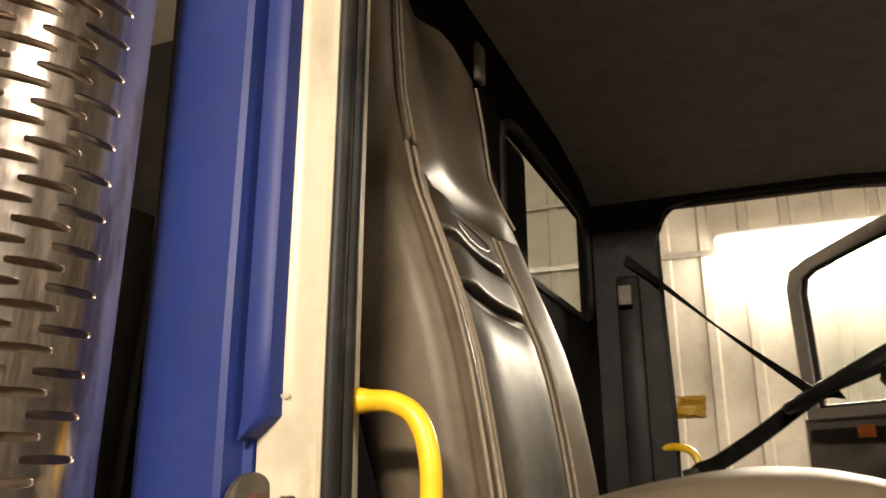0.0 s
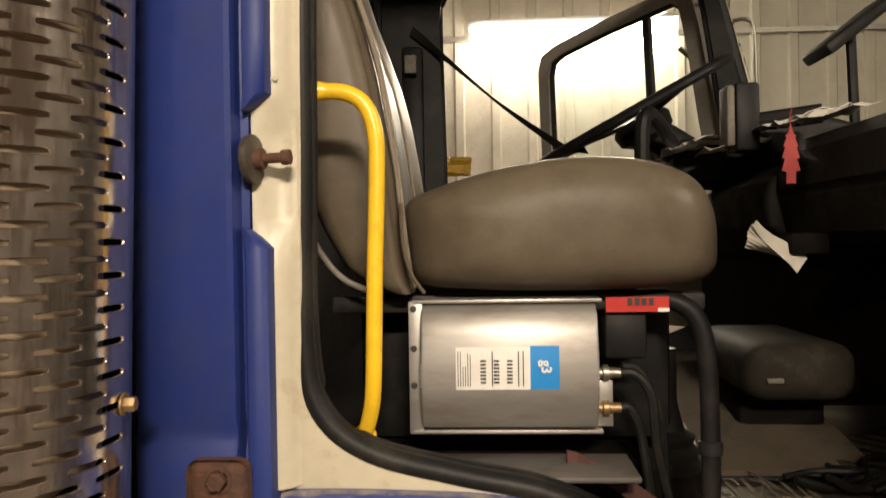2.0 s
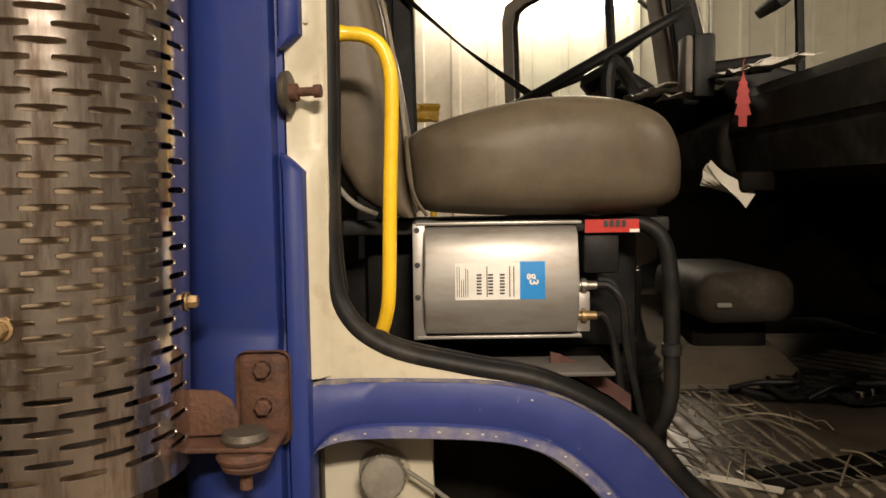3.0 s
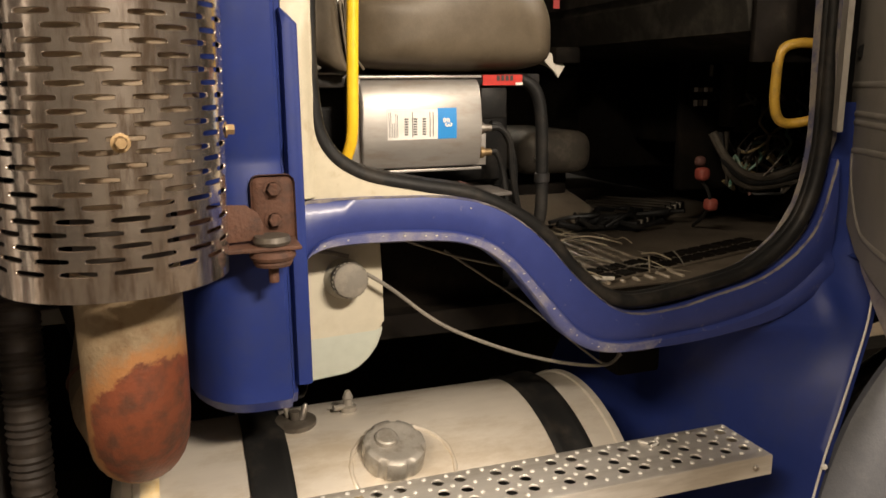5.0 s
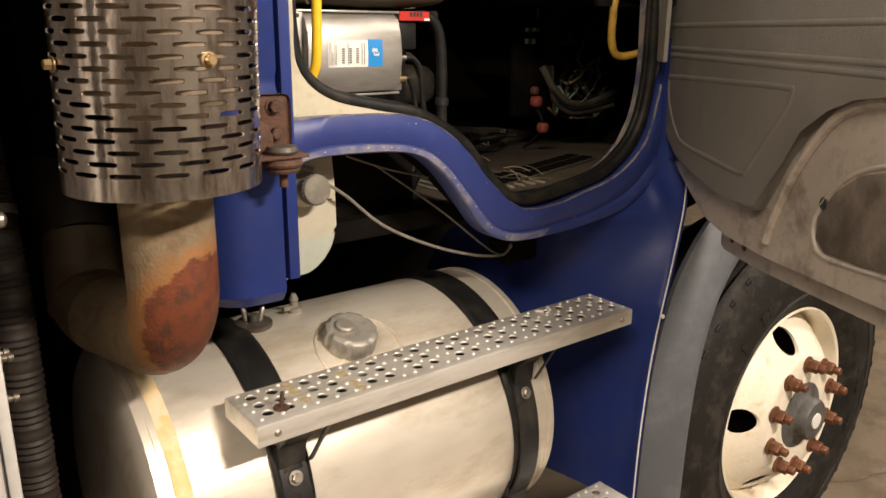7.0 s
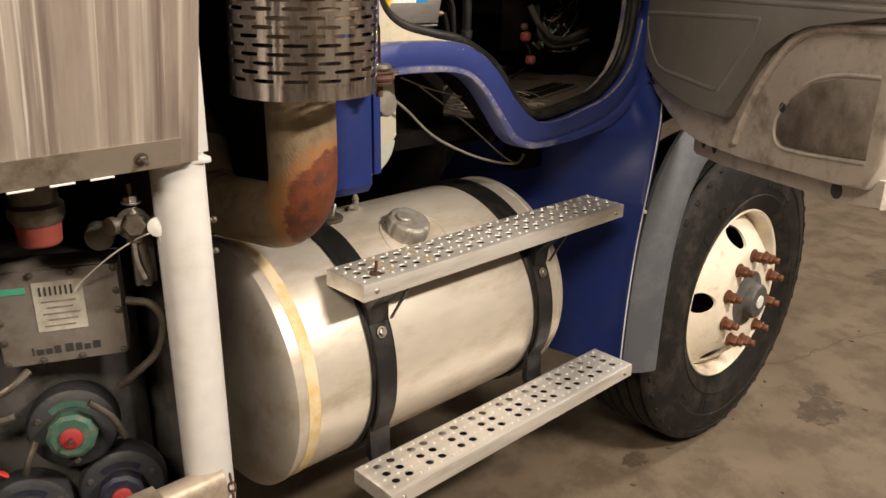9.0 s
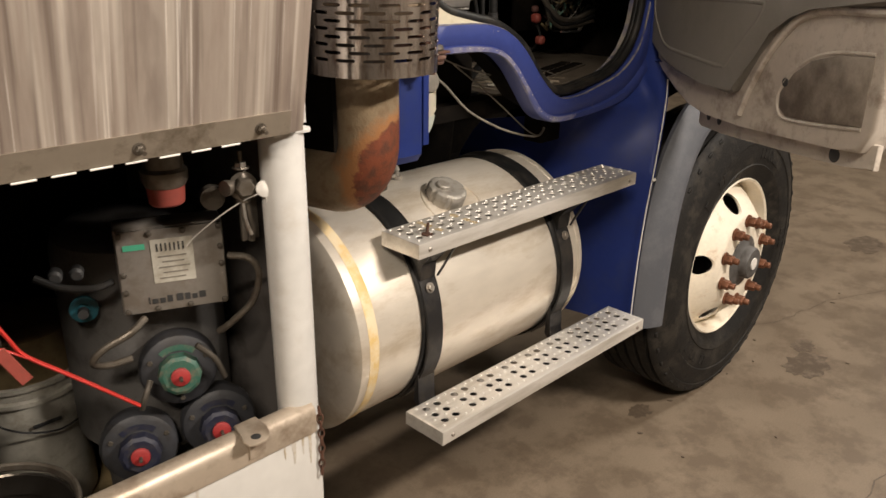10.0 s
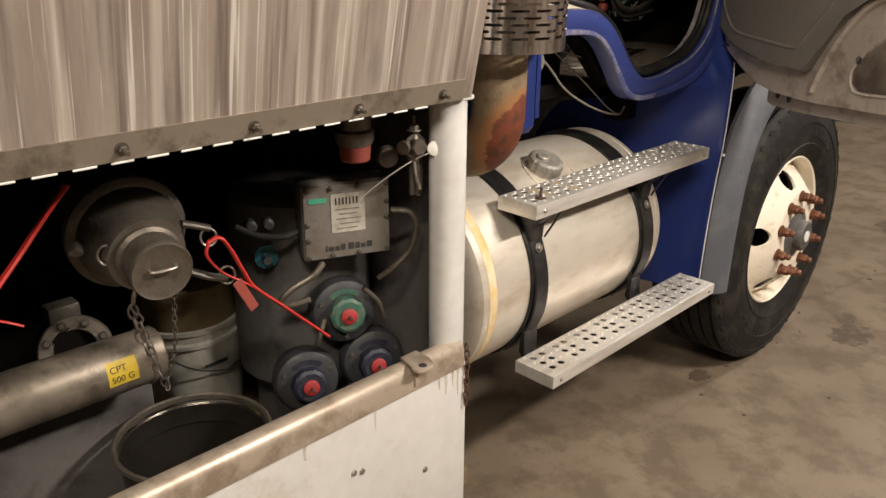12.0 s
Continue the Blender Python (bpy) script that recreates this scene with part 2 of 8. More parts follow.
PADGREY = material("scuffed_grey_pad", (0.026, 0.022, 0.017), 0.7, spec=0.14, spots=(0.065, 0.055, 0.043), spot_scale=7, spot_amount=0.6, grain=260, bump=0.12)
MUFFLER = material("heat_tanned_muffler", (0.36, 0.285, 0.20), 0.6, 0.2, spots=(0.20, 0.13, 0.075), spot_scale=9, spot_amount=0.7, grain=90, bump=0.1)
FILLER = material("pale_cast_aluminium", (0.36, 0.34, 0.305), 0.5, 0.5, spots=(0.20, 0.175, 0.14), spot_scale=22, spot_amount=0.6, grain=160, bump=0.15)
RAIL = material("rubbed_aluminium_rail", (0.52, 0.44, 0.35), 0.44, 0.5, spots=(0.22, 0.16, 0.11), spot_scale=9, spot_amount=0.65, grain=80, bump=0.06, edge=(0.46, 0.62))
DIMPLE = material("bright_raised_dimple", (0.82, 0.80, 0.76), 0.35, 0.4)
PAIL = material("grubby_white_plastic", (0.46, 0.44, 0.38), 0.5, spots=(0.20, 0.17, 0.12), spot_scale=9, spot_amount=0.6)
FRAMEGREY = material("pale_grey_frame_paint", (0.30, 0.28, 0.25), 0.45, spots=(0.18, 0.16, 0.14), spot_scale=8, spot_amount=0.5)
ORANGE = material("orange_reflector", (0.65, 0.16, 0.03), 0.3)
ROOFING = material("bounce_roof_lining", (0.42, 0.385, 0.33), 0.8, spot_scale=2, grain=20)
LAMP = glow("lit_diffuser", (1.0, 0.93, 0.80), 9.0)
WALL_LAMP = glow("lit_wall_diffuser", (1.0, 0.93, 0.80), 17.0)
GLASS = glass("window_glass")
HOSE = material("brown_corrugated_hose", (0.022, 0.016, 0.012), 0.65, spots=(0.042, 0.031, 0.022), spot_scale=30, spot_amount=0.5)
TAN_PIPE = material("stained_pipe_steel", (0.13, 0.10, 0.065), 0.6, 0.3, spots=(0.09, 0.055, 0.03), spot_scale=14, spot_amount=0.7, grain=150, bump=0.2)
LINER = material("grimy_shaded_grey_steel", (0.115, 0.105, 0.098), 0.6, spots=(0.05, 0.042, 0.035), spot_scale=7, spot_amount=0.7, grain=70, bump=0.1)
GRIME = material("ochre_grime", (0.34, 0.26, 0.14), 0.7, spots=(0.46, 0.42, 0.34), spot_scale=60, spot_amount=0.8, grain=300, bump=0.3)
STAIN = material("dried_brown_drip", (0.44, 0.36, 0.25), 0.5, spots=(0.54, 0.51, 0.46), spot_scale=26, spot_amount=0.9, edge=(0.42, 0.56))
LOWER_WHITE = material("stained_white_panel", (0.58, 0.565, 0.535), 0.42, spots=(0.33, 0.25, 0.15), spot_scale=5, spot_amount=0.45, grain=30, bump=0.02, edge=(0.55, 0.72))
PIPE_ALU = material("grimy_aluminium_pipe", (0.29, 0.25, 0.20), 0.42, 0.55, spots=(0.10, 0.075, 0.05), spot_scale=7, spot_amount=0.75, grain=70, bump=0.08)
GREASE = material("black_oily_steel", (0.085, 0.075, 0.064), 0.22, 0.8, spots=(0.05, 0.04, 0.03), spot_scale=12, spot_amount=0.5)
TUB = material("ochre_stained_plastic", (0.20, 0.15, 0.075), 0.6, spots=(0.10, 0.07, 0.035), spot_scale=12, spot_amount=0.6)


def elbow_material():
    """Heat-browned pipe with one red rust patch on the side that faces out."""
    m = material("rust_patched_pipe", (0.215, 0.158, 0.094), 0.62, 0.2, spots=(0.13, 0.075, 0.035), spot_scale=18, spot_amount=0.6, grain=200, bump=0.25)
    nt = m.node_tree
    nodes, links = nt.nodes, nt.links
    bsdf = nodes["Principled BSDF"]
    base = bsdf.inputs["Base Color"].links[0].from_socket
    coord = nodes.new("ShaderNodeTexCoord")
    near = nodes.new("ShaderNodeVectorMath")
    near.operation = "SUBTRACT"
    near.inputs[1].default_value = (-0.046, -0.004, 1.068)
    links.new(coord.outputs["Object"], near.inputs[0])
    squash = nodes.new("ShaderNodeVectorMath")
    squash.operation = "MULTIPLY"
    squash.inputs[1].default_value = (1.15, 0.75, 1.0)
    links.new(near.outputs[0], squash.inputs[0])
    length = nodes.new("ShaderNodeVectorMath")
    length.operation = "LENGTH"
    links.new(squash.outputs[0], length.inputs[0])
    wob = nodes.new("ShaderNodeTexNoise")
    wob.inputs["Scale"].default_value, wob.inputs["Detail"].default_value = 30, 10
    wob.inputs["Roughness"].default_value = 0.75
    links.new(coord.outputs["Object"], wob.inputs["Vector"])
    edge = nodes.new("ShaderNodeMath")
    edge.operation = "MULTIPLY_ADD"
    edge.inputs[1].default_value = 0.062
    links.new(wob.outputs["Fac"], edge.inputs[0])
    links.new(length.outputs["Value"], edge.inputs[2])
    ramp = nodes.new("ShaderNodeMapRange")
    ramp.inputs["From Min"].default_value, ramp.inputs["From Max"].default_value = 0.133, 0.127
    links.new(edge.outputs[0], ramp.inputs["Value"])
    mix = nodes.new("ShaderNodeMix")
    mix.data_type = "RGBA"
    mottle = nodes.new("ShaderNodeMix")
    mottle.data_type = "RGBA"
    mottle.inputs["A"].default_value, mottle.inputs["B"].default_value = (0.155, 0.040, 0.016, 1), (0.075, 0.028, 0.015, 1)
    blot = nodes.new("ShaderNodeTexNoise")
    blot.inputs["Scale"].default_value, blot.inputs["Detail"].default_value = 55, 8
    links.new(coord.outputs["Object"], blot.inputs["Vector"])
    cut = nodes.new("ShaderNodeMapRange")
    cut.inputs["From Min"].default_value, cut.inputs["From Max"].default_value = 0.42, 0.66
    links.new(blot.outputs["Fac"], cut.inputs["Value"])
    links.new(cut.outputs[0], mottle.inputs["Factor"])
    links.new(mottle.outputs["Result"], mix.inputs["B"])
    links.new(base, mix.inputs["A"])
    links.new(ramp.outputs[0], mix.inputs["Factor"])
    halo = nodes.new("ShaderNodeMapRange")
    halo.inputs["From Min"].default_value, halo.inputs["From Max"].default_value = 0.158, 0.140
    links.new(edge.outputs[0], halo.inputs["Value"])
    warm = nodes.new("ShaderNodeMix")
    warm.data_type = "RGBA"
    warm.inputs["B"].default_value = (0.27, 0.125, 0.045, 1)
    links.new(base, warm.inputs["A"])
    links.new(halo.outputs[0], warm.inputs["Factor"])
    links.new(warm.outputs["Result"], mix.inputs["A"])
    links.new(mix.outputs["Result"], bsdf.inputs["Base Color"])
    return m


RUST_PIPE = elbow_material()


def streak_material():
    """Bare sheet with run-down streaks: broad dull bands, narrow dark runs and thin pale scratches."""
    m = material("streaked_aluminium", (0.40, 0.345, 0.295), 0.46, 0.35, spots=(0.22, 0.165, 0.135), spot_scale=3.2, spot_amount=0.6, grain=90, bump=0.02, vary=0.12, stretch=(2.6, 0.4, 0.35), edge=(0.40, 0.66))
    nt = m.node_tree
    nodes, links = nt.nodes, nt.links
    bsdf = nodes["Principled BSDF"]
    out = bsdf.inputs["Base Color"].links[0].from_socket
    coord = nodes.new("ShaderNodeTexCoord")
    for stretch, lo, hi, color, amount, slant in (((34, 1, 0.9), 0.52, 0.66, (0.14, 0.105, 0.085), 0.75, 5), ((22, 1, 0.6), 0.53, 0.64, (0.62, 0.56, 0.49), 0.65, 4), ((95, 1, 1.4), 0.60, 0.68, (0.76, 0.71, 0.65), 0.75, 6), ((8, 1, 2.2), 0.58, 0.70, (0.12, 0.088, 0.075), 0.5, 3)):
        mp = nodes.new("ShaderNodeMapping")
        mp.inputs["Scale"].default_value = stretch
        mp.inputs["Rotation"].default_value = (0, math.radians(slant), 0)
        links.new(coord.outputs["Object"], mp.inputs["Vector"])
        nz = nodes.new("ShaderNodeTexNoise")
        nz.inputs["Scale"].default_value, nz.inputs["Detail"].default_value, nz.inputs["Distortion"].default_value = 1.6, 5, 0.25
        links.new(mp.outputs[0], nz.inputs["Vector"])
        rng = nodes.new("ShaderNodeMapRange")
        rng.inputs["From Min"].default_value, rng.inputs["From Max"].default_value, rng.inputs["To Max"].default_value = lo, hi, amount
        links.new(nz.outputs["Fac"], rng.inputs["Value"])
        mix = nodes.new("ShaderNodeMix")
        mix.data_type = "RGBA"
        mix.inputs["B"].default_value = (*color, 1)
        links.new(out, mix.inputs["A"])
        links.new(rng.outputs[0], mix.inputs["Factor"])
        out = mix.outputs["Result"]
    links.new(out, bsdf.inputs["Base Color"])
    return m


STREAK = streak_material()


# ---- building helpers ----
def thing(name, base, label, category, group="", kind=""):
    ob = new(name)
    ob.location = base
    ob.empty_display_size = 0.05
    bpy.context.view_layer.update()
    return tagged(ob, label, category, group, kind)


def link(name, mesh, mat, parent=None, label=""):
    ob = new(name, mesh)
    if mat and not mesh.materials:
        mesh.materials.append(mat)
    if parent is not None:
        ob.parent = parent
        m = Matrix()
        p = parent
        while p is not None:
            m = Matrix.Translation(p.location) @ m if p.type == "EMPTY" else m
            p = p.parent
        if parent.type == "EMPTY":
            ob.matrix_parent_inverse = Matrix.Translation(parent.location).inverted()
    if label:
        ob["label"] = label
    return ob


def part(name, bm, mat, parent=None, label="", smooth=True, angle=35):
    bmesh.ops.recalc_face_normals(bm, faces=bm.faces)
    for f in bm.faces:
        f.smooth = smooth
    if smooth:
        for e in bm.edges:
            if len(e.link_faces) == 2 and e.calc_face_angle(0) > radians(angle):
                e.smooth = False
    mesh = bpy.data.meshes.new(name)
    bm.to_mesh(mesh)
    bm.free()
    return link(name, mesh, mat, parent, label)


def single(name, bm, mat, label, category, group="", kind="", smooth=True):
    return tagged(part(name, bm, mat, None, "", smooth), label, category, group, kind)


def box(x0, x1, y0, y1, z0, z1, bevel=0.0, seg=2, bm=None, m=None):
    bm = bm or bmesh.new()
    made = bmesh.ops.create_cube(bm, size=1.0)["verts"]
    for v in made:
        v.co = Vector(((x0 + x1) / 2 + v.co.x * (x1 - x0), (y0 + y1) / 2 + v.co.y * (y1 - y0), (z0 + z1) / 2 + v.co.z * (z1 - z0)))
    if bevel:
        edges = list({e for v in made for e in v.link_edges})
        made = list({v for f in bmesh.ops.bevel(bm, geom=edges, offset=bevel, segments=seg, affect="EDGES", profile=0.5)["faces"] for v in f.verts} | {v for v in made if v.is_valid})
    if m is not None:
        for v in made:
            v.co = m @ v.co
    return bm


def prism(points, axis, a, b, bevel=0.0, seg=2, bm=None, m=None):
    """A flat outline pushed along an axis from a to b. The outline's pairs are the two other axes in order."""
    bm = bm or bmesh.new()

    def at(p, h):
        return {"x": (h, p[0], p[1]), "y": (p[0], h, p[1]), "z": (p[0], p[1], h)}[axis]

    low = [bm.verts.new(at(p, a)) for p in points]
    high = [bm.verts.new(at(p, b)) for p in points]
    faces = [bm.faces.new(low), bm.faces.new(high[::-1])]
    n = len(points)
    for i in range(n):
        faces.append(bm.faces.new((low[i], high[i], high[(i + 1) % n], low[(i + 1) % n])))
    if bevel:
        edges = [e for f in faces[:2] for e in f.edges]
        bmesh.ops.bevel(bm, geom=edges, offset=bevel, segments=seg, affect="EDGES", profile=0.5)
    if m is not None:
        for v in bm.verts:
            v.co = m @ v.co
    return bm


def lathe(profile, m, n=32, bm=None, close=True):
    """Turns (radius, height) pairs round the z axis of the pose m."""
    bm = bm or bmesh.new()
    rings = []
    for r, h in profile:
        if r < 1e-6:
            rings.append([bm.verts.new(m @ Vector((0, 0, h)))])
        else:
            rings.append([bm.verts.new(m @ Vector((r * math.cos(2 * math.pi * i / n), r * math.sin(2 * math.pi * i / n), h))) for i in range(n)])
    for a, b in zip(rings, rings[1:]):
        for i in range(n):
            j = (i + 1) % n
            if len(a) == 1 and len(b) == 1:
                continue
            if len(a) == 1:
                bm.faces.new((a[0], b[i], b[j]))
            elif len(b) == 1:
                bm.faces.new((a[i], b[0], a[j]))
            else:
                bm.faces.new((a[i], b[i], b[j], a[j]))
    return bm


def aim(eye, direction):
    """A pose whose z axis points along the direction."""
    q = Vector(direction).to_track_quat("Z", "Y")
    return Matrix.Translation(eye) @ q.to_matrix().to_4x4()


def glide(points, steps=8, closed=False):
    """A smooth line through the points."""
    p = [Vector(q) for q in points]
    n = len(p)
    out = []
    for i in range(n if closed else n - 1):
        a = p[i - 1] if (closed or i > 0) else p[0] * 2 - p[1]
        b, c = p[i], p[(i + 1) % n]
        d = p[(i + 2) % n] if (closed or i + 2 < n) else c * 2 - b
        for k in range(steps):
            t = k / steps
            out.append(0.5 * (2 * b + (c - a) * t + (2 * a - 5 * b + 4 * c - d) * t * t + (3 * b - a - 3 * c + d) * t ** 3))
    if not closed:
        out.append(p[-1])
    return out


def tube(line, radius, n=12, bm=None, caps=True, flat=1.0):
    """A round bar along a line; radius may be a function of the share of the way."""
    bm = bm or bmesh.new()
    line = [Vector(p) for p in line]
    rings = []
    up = None
    for i, p in enumerate(line):
        d = (line[min(i + 1, len(line) - 1)] - line[max(i - 1, 0)]).normalized()
        if up is None:
            up = Vector((0, 0, 1)) if abs(d.z) < 0.9 else Vector((1, 0, 0))
        side = d.cross(up).normalized()
        up = side.cross(d).normalized()
        r = radius(i / (len(line) - 1)) if callable(radius) else radius
        rings.append([bm.verts.new(p + r * (math.cos(2 * math.pi * k / n) * side + flat * math.sin(2 * math.pi * k / n) * up)) for k in range(n)])
    for a, b in zip(rings, rings[1:]):
        for k in range(n):
            bm.faces.new((a[k], a[(k + 1) % n], b[(k + 1) % n], b[k]))
    if caps:
        bm.faces.new(rings[0][::-1])
        bm.faces.new(rings[-1])
    return bm


def loft(rings, bm=None, caps=False, closed=False):
    """A skin over rows of points of equal count."""
    bm = bm or bmesh.new()
    rows = [[bm.verts.new(p) for p in ring] for ring in rings]
    n = len(rows[0])
    for a, b in zip(rows, rows[1:]):
        for k in range(n if closed else n - 1):
            bm.faces.new((a[k], a[(k + 1) % n], b[(k + 1) % n], b[k]))
    if caps:
        bm.faces.new(rows[0][::-1])
        bm.faces.new(rows[-1])
    return bm


def thicken(bm, depth):
    bmesh.ops.recalc_face_normals(bm, faces=bm.faces)
    bmesh.ops.solidify(bm, geom=bm.faces[:], thickness=depth)
    return bm


def hexbolt(radius, height, m, bm=None):
    """A six-sided head with a chamfer and a washer."""
    bm = lathe([(0, 0), (radius * 1.45, 0), (radius * 1.45, height * 0.18), (radius * 1.02, height * 0.2)], m, 16, bm)
    return lathe([(radius, height * 0.18), (radius, height * 0.86), (radius * 0.82, height), (0, height)], m, 6, bm)


def sheet_with_holes(cells, place, depth, bm=None):
    """Rectangular cells (u0, u1, v0, v1, hole), each with a rounded slot (cu, cv, half length, half height) cut through or
    None. place(u, v, d) lays a point of the sheet, d metres under its face."""
    bm = bm or bmesh.new()
    share = (0.0, 0.25, 0.5, 0.75)
    for u0, u1, v0, v1, hole in cells:
        rim = [(u0 + (u1 - u0) * s, v0) for s in share] + [(u1, v0 + (v1 - v0) * s) for s in share]
        rim += [(u1 - (u1 - u0) * s, v1) for s in share] + [(u0, v1 - (v1 - v0) * s) for s in share]
        outer = [bm.verts.new(place(u, v, 0)) for u, v in rim]
        if hole is None:
            mid = bm.verts.new(place((u0 + u1) / 2, (v0 + v1) / 2, 0))
            for i in range(16):
                bm.faces.new((outer[i], outer[(i + 1) % 16], mid))
            continue
        cu, cv, hl, hh = hole
        inner, lip, under = [], [], []
        for i in range(16):
            a = math.radians(-135 - 0 + 22.5 * i)
            c, s = math.cos(a), math.sin(a)
            if hl > hh * 1.05:
                du = (hl - hh) * max(-1, min(1, c * 1.8)) + hh * c
                pu, pv = cu + du, cv + hh * s
            else:
                pu, pv = cu + hl * c, cv + hh * s
            inner.append(bm.verts.new(place(pu, pv, 0)))
            lip.append(bm.verts.new(place(pu - 0.0006 * c, pv - 0.0006 * s, depth * 0.4)))
            pu, pv = pu - 0.0006 * c, pv - 0.0006 * s
            under.append(bm.verts.new(place(pu, pv, depth)))
        for i in range(16):
            j = (i + 1) % 16
            bm.faces.new((outer[i], outer[j], inner[j], inner[i]))
            bm.faces.new((inner[i], inner[j], lip[j], lip[i]))
            bm.faces.new((lip[i], lip[j], under[j], under[i]))
    bmesh.ops.remove_doubles(bm, verts=bm.verts, dist=1e-5)
    return bm


def resample(points, n):
    p = [Vector(q) for q in points]
    d = [0.0]
    for a, b in zip(p, p[1:]):
        d.append(d[-1] + (b - a).length)
    out = []
    k = 0
    for i in range(n):
        s = d[-1] * i / (n - 1)
        while k < len(d) - 2 and d[k + 1] < s:
            k += 1
        out.append(p[k].lerp(p[k + 1], (s - d[k]) / max(1e-9, d[k + 1] - d[k])))
    return out


# ---- the hall ----
def hall():
    floor = single("floor", prism([(-8, -7), (12, -7), (12, 6.0), (-8, 6.0)], "z", -0.12, 0.0), CONCRETE, "worn brown concrete floor with oil stains", "floor", kind="structure")
    rng = random.Random(41)
    for k in range(26):
        x, y, r = 0.9 + 2.6 * rng.random(), -1.3 + 1.5 * rng.random(), 0.004 + 0.010 * rng.random()
        pts = [(r * (0.6 + 0.5 * rng.random()) * math.cos(0.9 * i), 0.45 * r * math.sin(0.9 * i)) for i in range(7)]
        part("chip", prism(pts, "z", 0.0, 0.0025, m=pose(x, y, 0.0005, 0, 0, 180 * rng.random())), OIL, floor, "crumb of dirt on the concrete")
    for k, (x, y, r, seed) in enumerate([(1.84, -0.2, 0.10, 3), (1.98, -0.13, 0.055, 5), (1.10, 0.075, 0.045, 7), (3.4, 0.1, 0.13, 11), (2.7, -1.0, 0.04, 13)]):
        rng = random.Random(seed)
        pts = []
        for i in range(28):
            a = 2 * math.pi * i / 28
            rr = r * (0.72 + 0.35 * rng.random())
            pts.append((x + rr * 1.25 * math.cos(a), y + rr * 0.8 * math.sin(a)))
        part("oil_stain", prism(pts, "z", 0.0003, 0.0009), OIL, floor, "dark oil stain on concrete")
    cracks = [[(1.75, 0.30), (2.1, 0.05), (2.5, -0.04), (3.1, -0.28), (3.9, -0.30), (5.0, -0.62)], [(2.0, 0.62), (2.5, 0.55), (3.2, 0.62), (4.2, 0.45)], [(0.6, -0.75), (1.2, -0.62), (1.9, -0.70), (2.6, -0.55)]]
    for k, pts in enumerate(cracks):
        rng = random.Random(40 + k)
        line = [p + Vector((0.012 * (rng.random() - 0.5), 0.02 * (rng.random() - 0.5), 0)) for p in glide([(x, y, 0.0) for x, y in pts], 9)]
        part("crack", loft([[p + Vector((0, -0.0012 - 0.002 * rng.random(), 0.0012)), p + Vector((0, 0.0012 + 0.002 * rng.random(), 0.0012))] for p in line]), OIL, floor, "thin dark crack in the concrete")
    # South, east and west walls are unseen; they supply bounce light and reflections.
    for name, outline, axis, a, b in [("wall_south", [(-8, 0), (12, 0), (12, 5), (-8, 5)], "y", -7.15, -7.0), ("wall_east", [(-7, 0), (6, 0), (6, 5), (-7, 5)], "x", 12.0, 12.15),
                                      ("wall_west", [(-7, 0), (6, 0), (6, 5), (-7, 5)], "x", -8.15, -8.0), ("wall_north", [(-8, 0), (12, 0), (12, 5), (-8, 5)], "y", 5.9, 6.05)]:
        w = single(name, prism(outline, axis, a, b), SIDING if name == "wall_north" else HALL_GREY, "white ribbed metal wall of the hall" if name == "wall_north" else "unseen grey hall wall added for bounce light", "wall", kind="structure")
        if name == "wall_north":
            # raised ribs of the siding in pairs
            rib = prism([(-0.045, 0.0), (-0.03, -0.028), (0.03, -0.028), (0.045, 0.0)], "z", 0.0, 5.0)
            data = None
            x = -4.4
            k = 0
            while x < 7.5:
                if data is None:
                    ob = part("rib", rib, SIDING, w, smooth=False)
                    data = ob.data
                else:
                    ob = link("rib", data, SIDING, w)
                ob.location = (x, 5.898, 0)
                x += 0.30
                k += 1
            part("girt", box(-8, 12, 5.83, 5.866, 3.165, 3.205), ZINC, w, "thin metal conduit along the wall")
            part("girt", box(-8, 12, 5.83, 5.866, 3.715, 3.745), ZINC, w, "thin metal conduit along the wall")
    # Unseen ceiling, its pale tone chosen for the bounce light.
    single("ceiling", prism([(-8, -7), (12, -7), (12, 6.0), (-8, 6.0)], "z", 5.0, 5.15), ROOFING, "unseen pale hall ceiling added for bounce light", "ceiling", kind="structure")
    # lamps
    lamp = thing("wall_light", (1.0, 5.8, 3.0), "lit white strip light on the metal wall", "lamp")
    part("housing", box(0.180, 1.820, 5.62, 5.83, 3.215, 3.285, 0.02), WHITE, lamp)
    part("diffuser", box(0.200, 1.798, 5.55, 5.80, 2.993, 3.222, 0.05, 3), WALL_LAMP, lamp, "glowing white diffuser")
    # Unseen fixtures: the first inferred from highlights and shadows, the other two added.
    for x, y, z in [(0.65, -1.95, 2.66), (-3.0, -2.8, 4.45), (5.0, -1.5, 4.35)]:
        lamp = thing("ceiling_light", (x, y, z), "hanging white tube light assumed out of view", "lamp", "tube lights")
        w = 0.3 if z < 3 else 0.7
        part("reflector", box(x - w, x + w, y - 0.16, y + 0.16, z + 0.0, z + 0.07, 0.02), WHITE, lamp)
        part("tube", tube([(x - w + 0.05, y - 0.07, z - 0.03), (x + w - 0.05, y - 0.07, z - 0.03)], 0.018), LAMP, lamp)
        part("tube", tube([(x - w + 0.05, y + 0.07, z - 0.03), (x + w - 0.05, y + 0.07, z - 0.03)], 0.018), LAMP, lamp)
        part("hanger", tube([(x - w * 0.7, y, z + 0.06), (x - w * 0.7, y, 5.0)], 0.006), ZINC, lamp)
        part("hanger", tube([(x + w * 0.7, y, z + 0.06), (x + w * 0.7, y, 5.0)], 0.006), ZINC, lamp)


